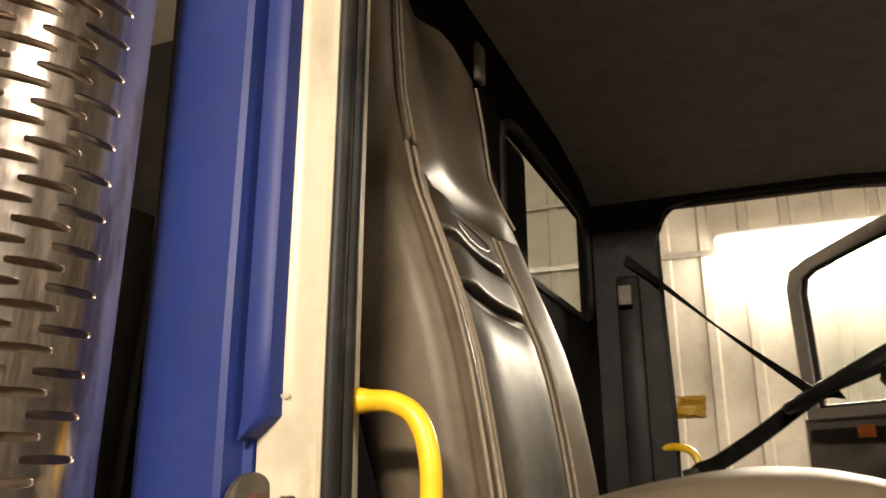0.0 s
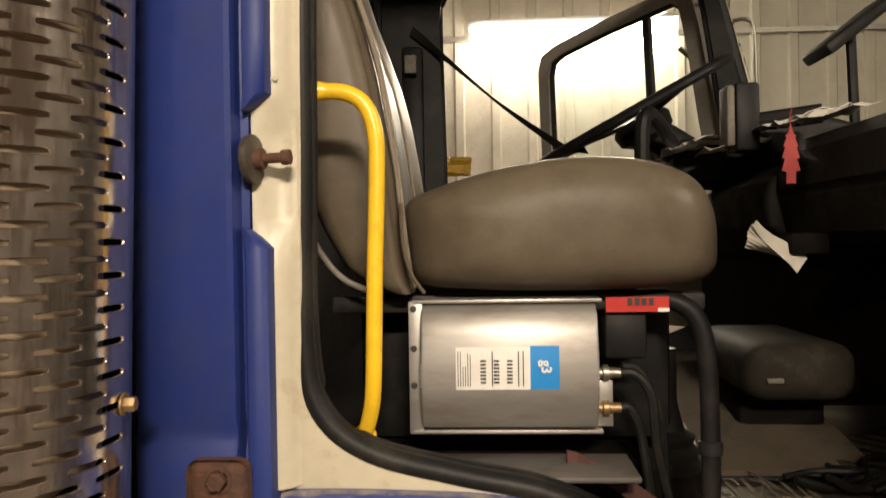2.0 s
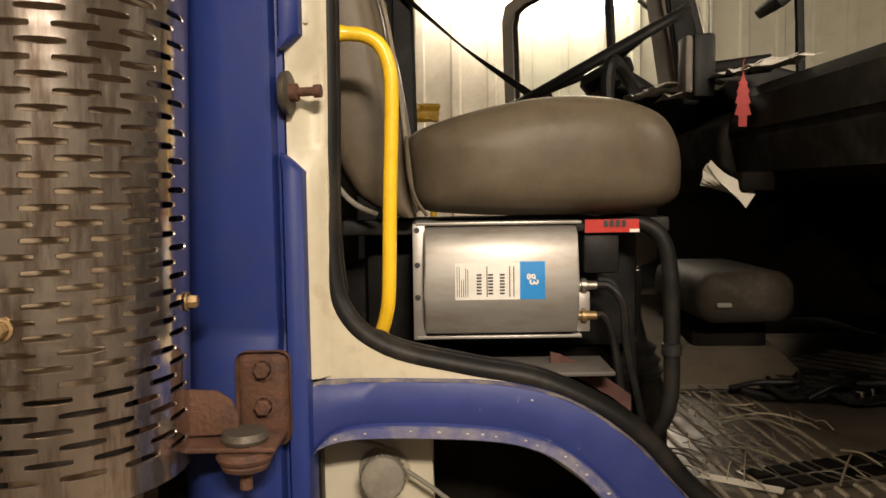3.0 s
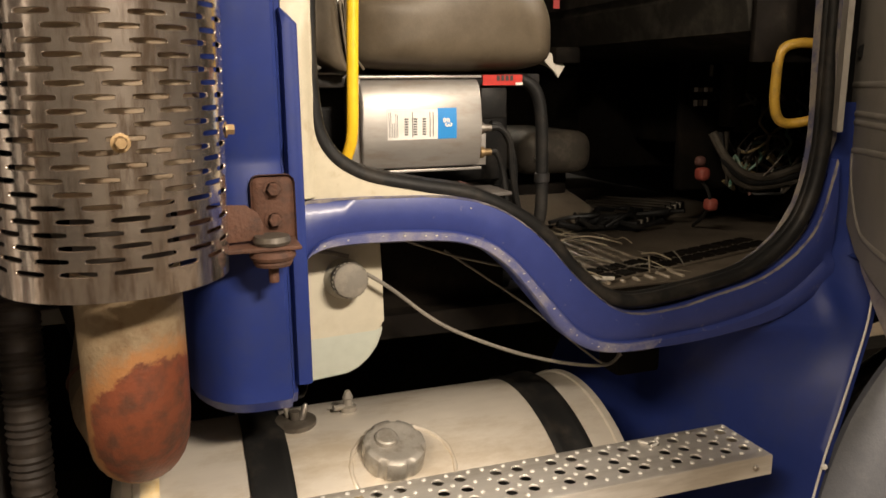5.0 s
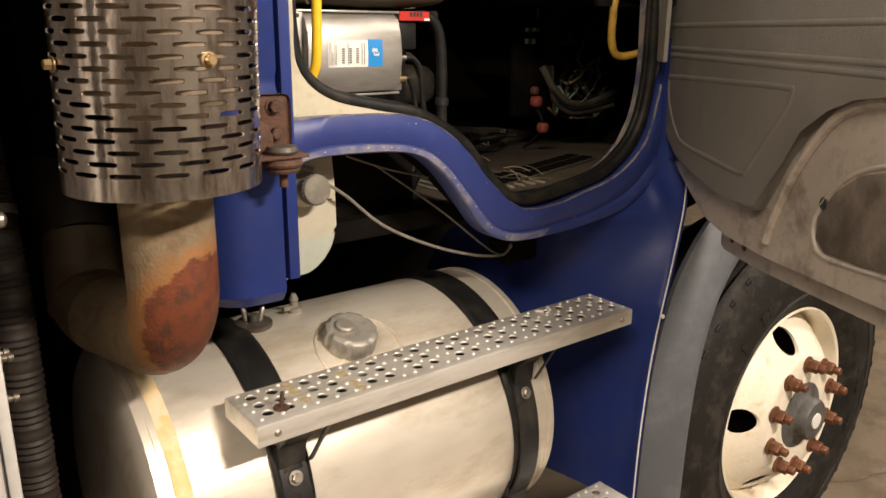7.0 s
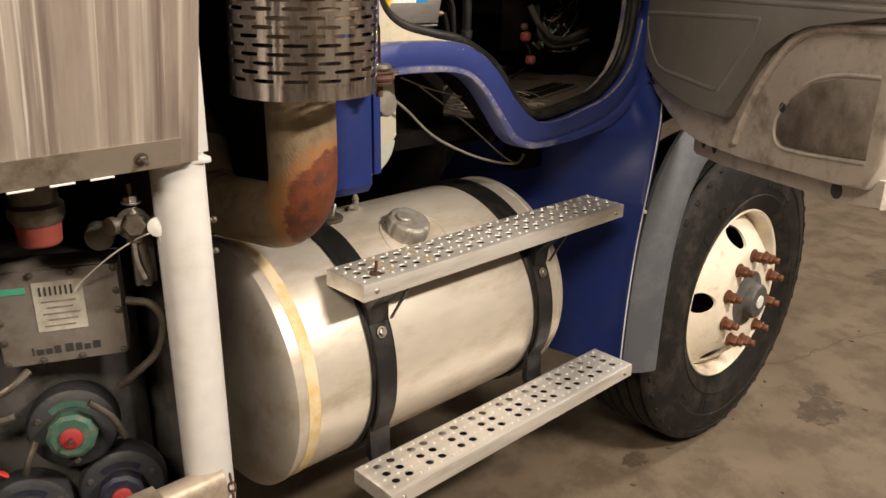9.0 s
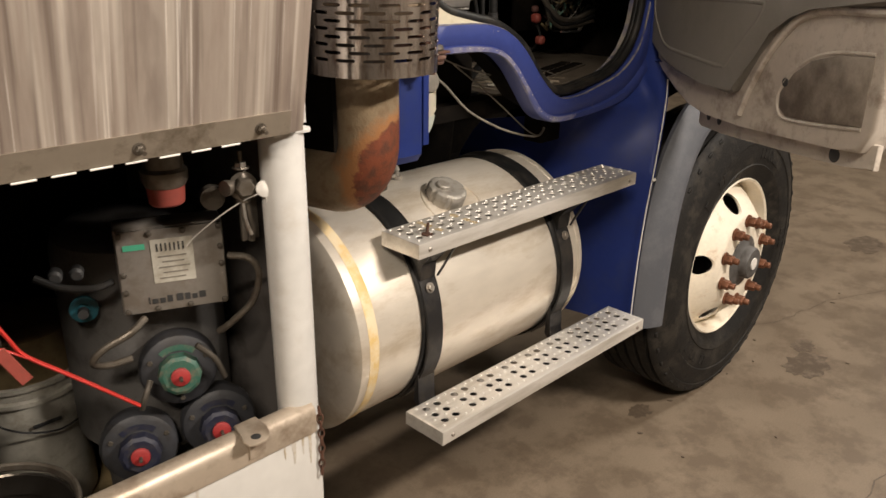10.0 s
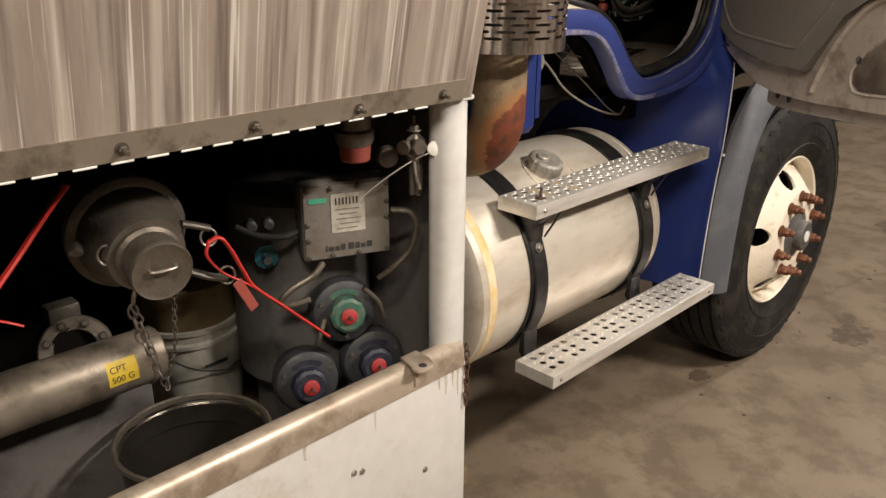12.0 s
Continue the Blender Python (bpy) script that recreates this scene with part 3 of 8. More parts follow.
# ---- exhaust ----
def exhaust():
    cx, cy, R, z0, z1 = -0.081, 0.030, 0.115, 1.257, 2.55
    lean = 0.030
    st = thing("exhaust_stack", (cx, cy, z0), "upright exhaust stack in a slotted stainless heat shield", "exhaust")

    def place(u, v, d):
        a = u / R
        return Vector((cx + lean * (v - 1.35) + (R - d) * math.sin(a), cy - (R - d) * math.cos(a), v))

    pitch, row = 0.0498, 0.01245
    cells = []
    half = R * math.radians(106)
    for k in range(14):
        cells.append((-half + k * half / 7, -half + (k + 1) * half / 7, z0, 1.279, None))
    i = 0
    v = 1.279
    while v < z1:
        shift = (0, 0.5)[i % 2] * pitch
        a = 0.1960 - 8 * pitch + shift
        cells.append((-half, a, v, v + row, None)) if a + half > 1e-4 else None
        while a + pitch <= 0.1961:
            cells.append((a, a + pitch, v, v + row, (a + pitch / 2, v + row / 2, pitch * 0.36, 0.0030)))
            a += pitch
        if a < half - 1e-6:
            for k in range(4):
                cells.append((a + (half - a) * k / 4, a + (half - a) * (k + 1) / 4, v, v + row, None))
        v += row
        i += 1
    part("heat_shield", sheet_with_holes(cells, place, 0.0022), STEEL, st, "polished slotted stainless heat shield with brown smudges and painted reflection bands", angle=50)
    # muffler tube inside, and the bolts that hold the shield
    part("muffler", lathe([(0.0, 0), (0.055, 0.0), (0.086, 0.022), (0.090, 0.03), (0.090, 1.2), (0, 1.2)], aim((cx, cy + 0.002, 1.335), (lean, 0, 1)), 32), MUFFLER, st, "dull tan muffler tube")
    for ang, z in ((8, 1.406), (93, 1.409), (-84, 1.400)):
        a = math.radians(ang)
        p = place(R * a, z, -0.001)
        part("bolt", hexbolt(0.0062, 0.010, aim(p, (math.sin(a), -math.cos(a), 0))), BRASS, st, "yellow zinc bolt head")
    ex, ey, r = -0.078, 0.052, 0.057
    part("inner_stub", tube([(ex, ey, 1.258), (ex, ey, 1.345)], r * 0.9, 20), HOSE, st, "dark brown stub inside the shield")
    line = [Vector((ex, ey, 1.262)), Vector((ex, ey, 1.25)), Vector((ex, ey, 1.20)), Vector((ex, ey, 1.135))]
    for k in range(1, 13):
        a = math.pi / 2 * k / 12
        line.append(Vector((ex - 0.012 * (1 - math.cos(a)), ey + 0.098 * (1 - math.cos(a)), 1.124 - 0.098 * math.sin(a))))
    for d in (0.05, 0.10):
        line.append(line[15] + Vector((-0.03 * d / 0.1, d, 0)))
    part("elbow", tube(line, r, 28), RUST_PIPE, st, "heat-browned elbow pipe with a red rust patch")
    e = line[-1]
    back = [e + Vector((0.0, -0.002, 0)), e + Vector((-0.006, 0.030, 0.006)), e + Vector((-0.008, 0.060, 0.024)), e + Vector((-0.002, 0.085, 0.058)), e + Vector((0.004, 0.108, 0.098))]
    line = glide(back, 8)
    part("rear_bend", tube(line, r * 0.985, 28), TAN_PIPE, st, "brown exhaust pipe bending up behind the tank")
    part("rear_pipe", tube(glide([line[-1] - Vector((0.001, 0.002, 0.004)), e + Vector((0.006, 0.128, 0.118)), e + Vector((0.002, 0.175, 0.135)), e + Vector((0.0, 0.34, 0.140))], 8), r * 0.94, 20), HOSE, st, "dark brown pipe leading back")
    j = line[13]
    part("weld_ring", lathe([(r - 0.004, -0.004), (r + 0.0015, -0.003), (r + 0.0030, 0), (r + 0.0015, 0.003), (r - 0.004, 0.004)], aim(j, line[14] - line[12]), 32), RUST, st, "rusty weld ring on the bend")
    # stay from the cab to the shield
    br = thing("exhaust_bracket", (0.085, 0.098, 1.27), "rusty exhaust bracket bolted to the blue cab corner", "bracket")
    part("plate", box(0.064, 0.117, 0.089, 0.0975, 1.258, 1.351, 0.010, 3), RUST, br)
    for z in (1.334, 1.297):
        part("bolt", hexbolt(0.0085, 0.010, aim((0.091, 0.089, z), (0, -1, 0))), RUST, br)
    part("arm", prism([(-0.02, 1.325), (0.055, 1.321), (0.068, 1.312), (0.074, 1.298), (0.074, 1.280), (-0.02, 1.274)], "y", 0.056, 0.061, 0.002), RUST, br)
    part("foot", box(-0.01, 0.114, 0.030, 0.0885, 1.2695, 1.275, 0.002), RUST, br)
    for z, r2, mt in ((1.2755, 0.020, CAST_DARK), (1.2585, 0.025, RUST), (1.2505, 0.021, RUST)):
        part("mount", lathe([(0, 0), (r2, 0), (r2 + 0.002, 0.004), (r2, 0.010), (0, 0.010)], aim((0.082, 0.048, z), (0, 0, 1)), 24), mt, br)
    part("bolt", lathe([(0, 0), (0.006, 0), (0.006, 0.03), (0, 0.03)], aim((0.082, 0.048, 1.230), (0, 0, 1)), 10), RUST, br)
    # corrugated hose behind the cab
    hose = glide([(-0.240, 0.25, 0.62), (-0.238, 0.26, 0.85), (-0.235, 0.28, 1.08), (-0.235, 0.34, 1.24), (-0.22, 0.46, 1.32)], 46)
    ho = thing("corrugated_hose", (-0.240, 0.25, 0.62), "brown corrugated hose hanging behind the fuel tank", "hose")
    part("hose", tube(hose, lambda s: 0.027 + 0.0022 * math.sin(s * 520), 14), HOSE, ho)
    single("air_hose", tube(glide([(-0.235, 0.40, 1.95), (-0.228, 0.37, 1.70), (-0.222, 0.35, 1.50), (-0.225, 0.36, 1.38), (-0.215, 0.44, 1.22), (-0.20, 0.56, 1.05), (-0.18, 0.66, 0.90)], 10), 0.013, 10), RUBBER, "black rubber air hose hanging behind the cab", "hose")
    for k in (14, 120):
        part("hose_clamp", lathe([(0.0285, -0.007), (0.0305, -0.006), (0.0305, 0.006), (0.0285, 0.007)], aim(hose[k], hose[k + 1] - hose[k]), 20), ZINC, ho, "steel hose clamp")


# ---- fuel tank and steps ----
TY, TZ, TR = 0.298, 0.683, 0.257


def fuel_tank():
    tk = thing("fuel_tank", (0.24, TY, TZ - TR), "round aluminium fuel tank slung beside the chassis", "fuel tank")
    m = aim((-0.134, TY, TZ), (1, 0, 0))
    prof = [(0, -0.020), (0.10, -0.017), (0.19, -0.010), (0.235, 0.0), (0.2515, 0.008), (TR + 0.003, 0.014), (TR + 0.003, 0.026), (TR, 0.028)]
    prof += [(TR, 0.10), (TR, 0.35), (TR, 0.60), (TR, 0.749), (TR + 0.003, 0.751), (TR + 0.003, 0.763), (0.2515, 0.769), (0.235, 0.777), (0.10, 0.792), (0, 0.795)]
    part("shell", lathe(prof, m, 96), ALU_TANK, tk, angle=50)
    part("weld_band", lathe([(TR + 0.0006, 0.0), (TR + 0.0016, 0.003), (TR + 0.0016, 0.022), (TR + 0.0006, 0.025)], aim((-0.097, TY, TZ), (1, 0, 0)), 96), material("ochre_sealant", (0.66, 0.47, 0.19), 0.5, spots=(0.72, 0.63, 0.46), spot_scale=9, spot_amount=0.8, edge=(0.42, 0.58)), tk, "ochre sealant band round the tank end")

    def surf(x, deg, d=0.0):
        a = math.radians(deg)
        return Vector((x, TY - (TR + d) * math.cos(a), TZ + (TR + d) * math.sin(a))), Vector((0, -math.cos(a), math.sin(a)))

    for x in (0.077, 0.556):
        lean = 0.075 if x > 0.3 else 0.0
        st = part("strap", lathe([(TR + 0.001, -0.030), (TR + 0.004, -0.031), (TR + 0.007, -0.027), (TR + 0.007, -0.018), (TR + 0.0055, -0.014), (TR + 0.0055, 0.014), (TR + 0.007, 0.018), (TR + 0.007, 0.027), (TR + 0.004, 0.031), (TR + 0.001, 0.030)],
                                  aim((x, TY, TZ), (1, 0, lean)), 96), RUBBER, tk, "black rubber-lined tank strap", angle=60)
        rows = []
        for deg in range(32, -51, -4):
            d = 0.010 + 0.007 * max(0, 1 - abs(deg + 15) / 40.0)
            row = []
            for dx, dd in ((-0.024, -0.004), (-0.022, 0.0), (0.022, 0.0), (0.024, -0.004)):
                row.append(surf(x + dx, deg, d + dd)[0])
            rows.append(row)
        part("clamp_bar", loft(rows), BLACK_STEEL, st, "bent black steel clamp bar")
        p, nrm = surf(x, 21, 0.013)
        part("bolt", hexbolt(0.008, 0.008, aim(p, nrm)), ZINC, st)
        p, nrm = surf(x, 27, 0.004)
        part("washer_plate", box(-0.018, 0.018, -0.018, 0.018, 0, 0.006, 0.002, m=aim(p, nrm)), BLACK_STEEL, st)
    # filler neck and cap
    p, nrm = surf(0.2565, 63.5)
    nrm = Vector((0.02, -0.36, 0.93)).normalized()
    p = p - nrm * 0.029
    bead = [surf(0.268 + 0.078 * math.cos(2 * math.pi * k / 40), 59 + 17.5 * math.sin(2 * math.pi * k / 40), 0.0005)[0] for k in range(41)]
    part("weld_bead", tube(bead, lambda t: 0.0032 + 0.0009 * math.sin(t * 150), 8, caps=False), ALU_TANK, tk, "rough weld bead round the filler")
    part("neck_ring", lathe([(0.060, -0.004), (0.058, 0.012), (0.052, 0.017), (0.042, 0.018), (0.040, 0.030)], aim(p, nrm), 40), ALU_TANK, tk)
    m = aim(p, nrm)
    rings = []
    for h, r, lobe in ((0.022, 0.040, 0.0), (0.023, 0.044, 0.6), (0.027, 0.046, 1.0), (0.052, 0.046, 1.0), (0.057, 0.044, 1.0), (0.060, 0.040, 0.7), (0.0605, 0.034, 0.2), (0.059, 0.030, 0.0)):
        rings.append([m @ Vector(((r + 0.0012 * lobe * (1 if math.cos(7 * a) > -0.55 else -1.6)) * math.cos(a), (r + 0.0012 * lobe * (1 if math.cos(7 * a) > -0.55 else -1.6)) * math.sin(a), h)) for a in [2 * math.pi * k / 84 for k in range(84)]])
    cp = part("filler_cap", loft(rings, caps=True, closed=True), FILLER, tk, "scalloped cast metal filler cap", angle=32)
    part("boss", lathe([(0.017, 0.057), (0.0165, 0.066), (0.014, 0.068), (0, 0.0685)], m @ pose(-0.012, 0.006, 0), 28), FILLER, cp, "raised round boss")
    part("vent_pin", lathe([(0.003, 0), (0.003, 0.002), (0, 0.0025)], aim(m @ Vector((0.047 * math.cos(2.2), 0.047 * math.sin(2.2), 0.032)), m.to_3x3() @ Vector((math.cos(2.2), math.sin(2.2), 0))), 10), INK, cp)
    # sender plate and breather fittings on top
    p, nrm = surf(0.128, 88)
    part("sender_plate", lathe([(0.033, -0.002), (0.033, 0.005), (0.030, 0.007), (0.008, 0.007), (0.008, 0.02), (0, 0.02)], aim(p, nrm), 28), CAST_DARK, tk, "dirty round level-sender plate")
    for dx, dy in ((-0.008, 0.01), (0.010, -0.004)):
        part("terminal", lathe([(0, 0), (0.005, 0), (0.005, 0.022), (0.003, 0.026), (0, 0.026)], aim(p + Vector((dx, dy, 0.006)), (0.3 * dx / 0.01, 0, 1)), 10), ZINC, tk)
    part("wire", tube(glide([p + Vector((-0.008, 0.01, 0.03)), p + Vector((-0.02, 0.0, 0.045)), p + Vector((0.015, 0.01, 0.04)), p + Vector((0.03, 0.06, 0.05)), p + Vector((0.03, 0.14, 0.02))], 8), 0.003, 8), BLACK, tk)
    p, nrm = surf(0.216, 92)
    fit_bm = lathe([(0.014, -0.002), (0.014, 0.008), (0.008, 0.010), (0.007, 0.020), (0.009, 0.022), (0.004, 0.034), (0, 0.034)], aim(p, nrm), 12)
    part("breather", fit_bm, CAPGREY, tk, "pale plastic breather nipple")
    part("spigot", tube([p + Vector((0, 0, 0.008)), p + Vector((-0.025, -0.006, 0.010))], 0.005, 10), CAPGREY, tk)


def plank(name, x0, x1, y0, y1, z, first, label):
    """A punched aluminium tread with holes in pairs, grip dimples round them and a turned-down edge all round."""
    st = thing(name, ((x0 + x1) / 2, (y0 + y1) / 2, z - 0.032), label, "truck step", "steps on the fuel tank")
    rim, pair, period, gap = 0.0105, 0.0335, 0.0878, 0.0287
    mid = (y0 + y1) / 2 + 0.004
    spots = [first + period * k + d for k in range(10) for d in (0.0, pair) if first + period * k + d < x1 - rim - 0.0105]
    marks = [x0 + rim] + [v for c in spots for v in (c - 0.0145, c + 0.0145)] + [x1 - rim]
    lines = [y0 + rim, mid - gap * 1.5, mid - gap * 0.5, mid + gap * 0.5, mid + gap * 1.5, y1 - rim]
    cells = []
    for r in range(5):
        for k, (u0, u1) in enumerate(zip(marks, marks[1:])):
            v0, v1 = lines[r], lines[r + 1]
            if u1 - u0 > 1e-4 and v1 - v0 > 1e-4:
                hole = ((u0 + u1) / 2, (v0 + v1) / 2, 0.0092, 0.0092) if r in (1, 2, 3) and k % 2 == 1 and u1 - u0 > 0.02 else None
                cells.append((u0, u1, v0, v1, hole))
    bm = sheet_with_holes(cells, lambda u, v, d: Vector((u, v, z - d)), 0.003)
    b2 = bmesh.new()

    def ring(d, zz):
        return [(x0 + d, y0 + d, zz), (x1 - d, y0 + d, zz), (x1 - d, y1 - d, zz), (x0 + d, y1 - d, zz)]

    loft([ring(rim, z), ring(0.003, z), ring(0.0008, z - 0.001), ring(0.0, z - 0.0035), ring(0.0, z - 0.032), ring(0.003, z - 0.034), ring(0.003, z - 0.006)], b2, closed=True)
    tread = part("tread", bm, ALU, st, smooth=False)
    part("edge", b2, ALU, st, smooth=True, angle=25)
    dim = lathe([(0.0036, 0.0), (0.0030, 0.0016), (0.0012, 0.0024), (0, 0.0025)], Matrix(), 10)
    data = None
    for r in range(4):
        for k in range(-1, 10):
            for d in (-0.0160, 0.0170, 0.0505):
                u, v = first + period * k + d, mid + gap * (r - 1.5)
                if not x0 + 0.006 < u < x1 - 0.006:
                    continue
                if data is None:
                    ob = part("grip_dimple", dim, DIMPLE, tread)
                    data = ob.data
                else:
                    ob = link("grip_dimple", data, DIMPLE, tread)
                ob.location = (u, v, z)
    # Added black plate, so the holes look dark instead of showing the tank.
    part("hole_shade_plate", prism([(y0 + 0.010, z - 0.024), (y0 + 0.014, z - 0.029), (y1 - 0.014, z - 0.029), (y1 - 0.010, z - 0.024)], "x", x0 + 0.012, x1 - 0.012, 0.001), BLACK_STEEL, st, "black plate added under the tread to darken its holes")
    for x in (x0 + 0.03, x1 - 0.03):
        part("bolt", lathe([(0.005, 0), (0.005, 0.002), (0.003, 0.004), (0, 0.004)], aim((x, y0, z - 0.017), (0, -1, 0)), 12), ZINC, st)
    return st


def steps():
    up = plank("upper_step", 0.0, 0.792, -0.002, 0.112, 0.911, 0.031, "upper punched aluminium step board across the tank")
    low = plank("lower_step", -0.008, 0.772, -0.083, 0.032, 0.516, 0.030, "lower punched aluminium step board below the tank")
    for x in (0.077, 0.556):
        part("bracket", prism([(0.012, 0.877), (0.100, 0.877), (0.100, 0.862), (0.085, 0.845), (0.060, 0.80), (0.052, 0.80), (0.052, 0.835), (0.020, 0.866)], "x", x - 0.022, x + 0.022, 0.002), BLACK_STEEL, up, "black steel step bracket")
        part("stay", tube([(x + 0.045, 0.016, 0.872), (x + 0.03, 0.052, 0.80)], 0.007, 8, flat=0.4), BLACK_STEEL, up)
        part("hanger", prism([(0.056, 0.60), (0.066, 0.60), (0.072, 0.50), (0.05, 0.475), (-0.06, 0.475), (-0.06, 0.482), (0.045, 0.484), (0.056, 0.505)], "x", x - 0.025, x + 0.025, 0.0015), BLACK_STEEL, low, "black steel hanger bracket")
    part("bolt", lathe([(0.012, 0), (0.012, 0.003), (0.0035, 0.004), (0.003, 0.026), (0, 0.026)], aim((0.052, 0.03, 0.911), (0.1, 0, 1)), 10), RUST, up, "rusty bolt standing loose on the tread")
    rng = random.Random(12)
    for x, y, w in ((0.0917, 0.035, 0.010), (0.0917, 0.072, 0.012), (0.1795, 0.040, 0.009), (0.1795, 0.078, 0.011), (0.0917, 0.095, 0.008), (0.1795, 0.018, 0.008)):
        pts = [(x + w * (0.7 + 0.5 * rng.random()) * math.cos(0.45 * i), y + 1.2 * w * (0.7 + 0.5 * rng.random()) * math.sin(0.45 * i)) for i in range(14)]
        part("grime", prism(pts, "z", 0.9111, 0.9114), GRIME, up, "ochre grime on the tread")
    for x, y, a in ((0.640, 0.080, 20), (0.652, 0.090, 75), (0.631, 0.092, 130)):
        part("clip", box(-0.007, 0.007, -0.002, 0.002, 0.0, 0.004, 0.001, 1, m=pose(x, y, 0.911, 0, 0, a)), LABEL, up, "scrap of white plastic")


# ---- front wheel ----
def front_wheel():
    wx, wy, wz = 1.441, -0.004, 0.494
    wh = thing("wheel_assembly", (wx, wy + 0.1, 0.0), "front truck wheel with white steel rim and rusty nuts", "wheel")
    m = Matrix(((1, 0, 0, wx), (0, 0, -1, wy), (0, 1, 0, wz), (0, 0, 0, 1)))
    tread = [(0.268, -0.235), (0.30, -0.258), (0.37, -0.268), (0.44, -0.262), (0.472, -0.245), (0.484, -0.235)]
    for k in range(5):
        a = -0.225 + k * 0.042
        tread += [(0.489, a), (0.489, a + 0.030), (0.478, a + 0.032), (0.478, a + 0.040)]
    tread += [(0.489, -0.012), (0.484, 0.000), (0.470, 0.010), (0.455, 0.016), (0.452, 0.013), (0.43, 0.022), (0.395, 0.030), (0.392, 0.027), (0.36, 0.031), (0.325, 0.026), (0.322, 0.029), (0.296, 0.018), (0.284, 0.006), (0.270, 0.002), (0.262, -0.02)]
    ty = part("tyre", lathe(tread, m, 96), TYRE, wh, "dusty black tyre", angle=40)
    # sidewall blocks at the shoulder
    blk = box(-0.010, 0.010, 0.452, 0.476, -0.001, 0.0075, 0.0025, 1)
    data = None
    for k in range(44):
        mm = m @ pose(0, 0, 0.004, 0, 0, 360 / 44 * k)
        if data is None:
            ob = part("shoulder_lug", blk, TYRE, ty)
            data = ob.data
        else:
            ob = link("shoulder_lug", data, TYRE, ty)
        ob.matrix_basis = mm
    # raised lettering that cannot be made out, as bars
    rng = random.Random(31)
    for a0 in (20, 130, 245, 320):
        for k in range(7):
            if rng.random() < 0.15:
                continue
            a = a0 + 4.6 * k
            part("raised_bar", box(-0.0095, 0.0095, 0.345, 0.378, 0.0, 0.0022, 0.001, 1, m=m @ pose(0, 0, 0.0295, 0, 0, a)), TYRE, ty)
    rim_prof = [(0.254, -0.14), (0.256, -0.05), (0.260, -0.012), (0.263, 0.002), (0.269, 0.007), (0.273, 0.004), (0.274, -0.004)]
    rm = part("rim", lathe(rim_prof, m, 72), RIM, wh, "white rim with rust at the edge")
    # dished disc with five round hand holes
    nang = 60
    holes = [math.radians(101 + 72 * k) for k in range(5)]
    bm = bmesh.new()
    prof = [(0.257, -0.062), (0.248, -0.048), (0.236, -0.032), (0.218, -0.012), (0.200, 0.006), (0.184, 0.020), (0.170, 0.034), (0.161, 0.043), (0.152, 0.047), (0.08, 0.048)]

    def height(r):
        for (r0, h0), (r1, h1) in zip(prof, prof[1:]):
            if r1 <= r <= r0:
                return h0 + (h1 - h0) * (r0 - r) / max(1e-9, r0 - r1)
        return prof[-1][1]

    def spot(r, a, d=0.0):
        return m @ Vector((r * math.cos(a), r * math.sin(a), height(r) - d))

    # hand-hole sectors by rings of points from the hole's edge out to a rounded frame
    sect = 2 * math.pi / 5
    for hc in holes:
        n = 32
        inner = []
        outer = []
        for i in range(n):
            t = 2 * math.pi * i / n
            c, s = math.cos(t), math.sin(t)
            inner.append((0.200 + 0.031 * c, hc + 0.033 * s / 0.200))
            k = 1.0 / max(abs(c), abs(s))
            outer.append((0.200 + 0.040 * max(-1, min(1, c * k)) + 0.0, hc + sect / 2 * max(-1, min(1, s * k))))
        rows = []
        for f in (0.0, 0.12, 0.35, 0.7, 1.0):
            rows.append([bm.verts.new(spot(ri + (ro - ri) * f, ai + (ao - ai) * f)) for (ri, ai), (ro, ao) in zip(inner, outer)])
        back = [bm.verts.new(spot(ri, ai, 0.010)) for ri, ai in inner]
        rows.insert(0, back)
        for a, b in zip(rows, rows[1:]):
            for i in range(n):
                bm.faces.new((a[i], a[(i + 1) % n], b[(i + 1) % n], b[i]))
    bmesh.ops.remove_doubles(bm, verts=bm.verts, dist=1e-4)
    part("disc_edge", lathe([(0.257, -0.062), (0.248, -0.048), (0.2395, -0.0367)], m, 80), RIM, wh)
    part("disc_centre", lathe([(0.1605, 0.0432), (0.157, 0.0455), (0.152, 0.047), (0.08, 0.048), (0.078, 0.03)], m, 80), RIM, wh)
    part("disc", bm, RIM, wh, "white steel disc with round hand holes and rust", angle=50)
    part("drum", lathe([(0.0, -0.06), (0.20, -0.06), (0.20, -0.2), (0, -0.2)], m, 40), GREASY_SHADE, wh, "black brake drum behind the rim")
    for k in range(10):
        a = math.radians(36 * k + 18)
        q = m @ Vector((0.140 * math.cos(a), 0.140 * math.sin(a), 0.047))
        nb = lathe([(0.0215, 0), (0.0215, 0.004), (0.019, 0.006), (0.0155, 0.007)], aim(q, (0, -1, 0)), 18)
        lathe([(0.0165, 0.006), (0.0165, 0.027), (0.0145, 0.030), (0.011, 0.030)], aim(q, (0, -1, 0)), 6, nb)
        lathe([(0.0105, 0.029), (0.0105, 0.044), (0.0085, 0.047), (0, 0.047)], aim(q, (0, -1, 0)), 14, nb)
        part("wheel_nut", nb, NUT, wh, "rusty wheel nut on its stud")
    hb = part("hub", lathe([(0.090, 0.030), (0.088, 0.050), (0.070, 0.054), (0.060, 0.058), (0.056, 0.062), (0.054, 0.082), (0.049, 0.088), (0.0, 0.089)], m, 36), METER, wh, "grey greased hub cap")
    part("hub_plug", lathe([(0.021, 0.088), (0.020, 0.092), (0.0, 0.093)], m, 20), LABEL, hb, "pale round hub plug")


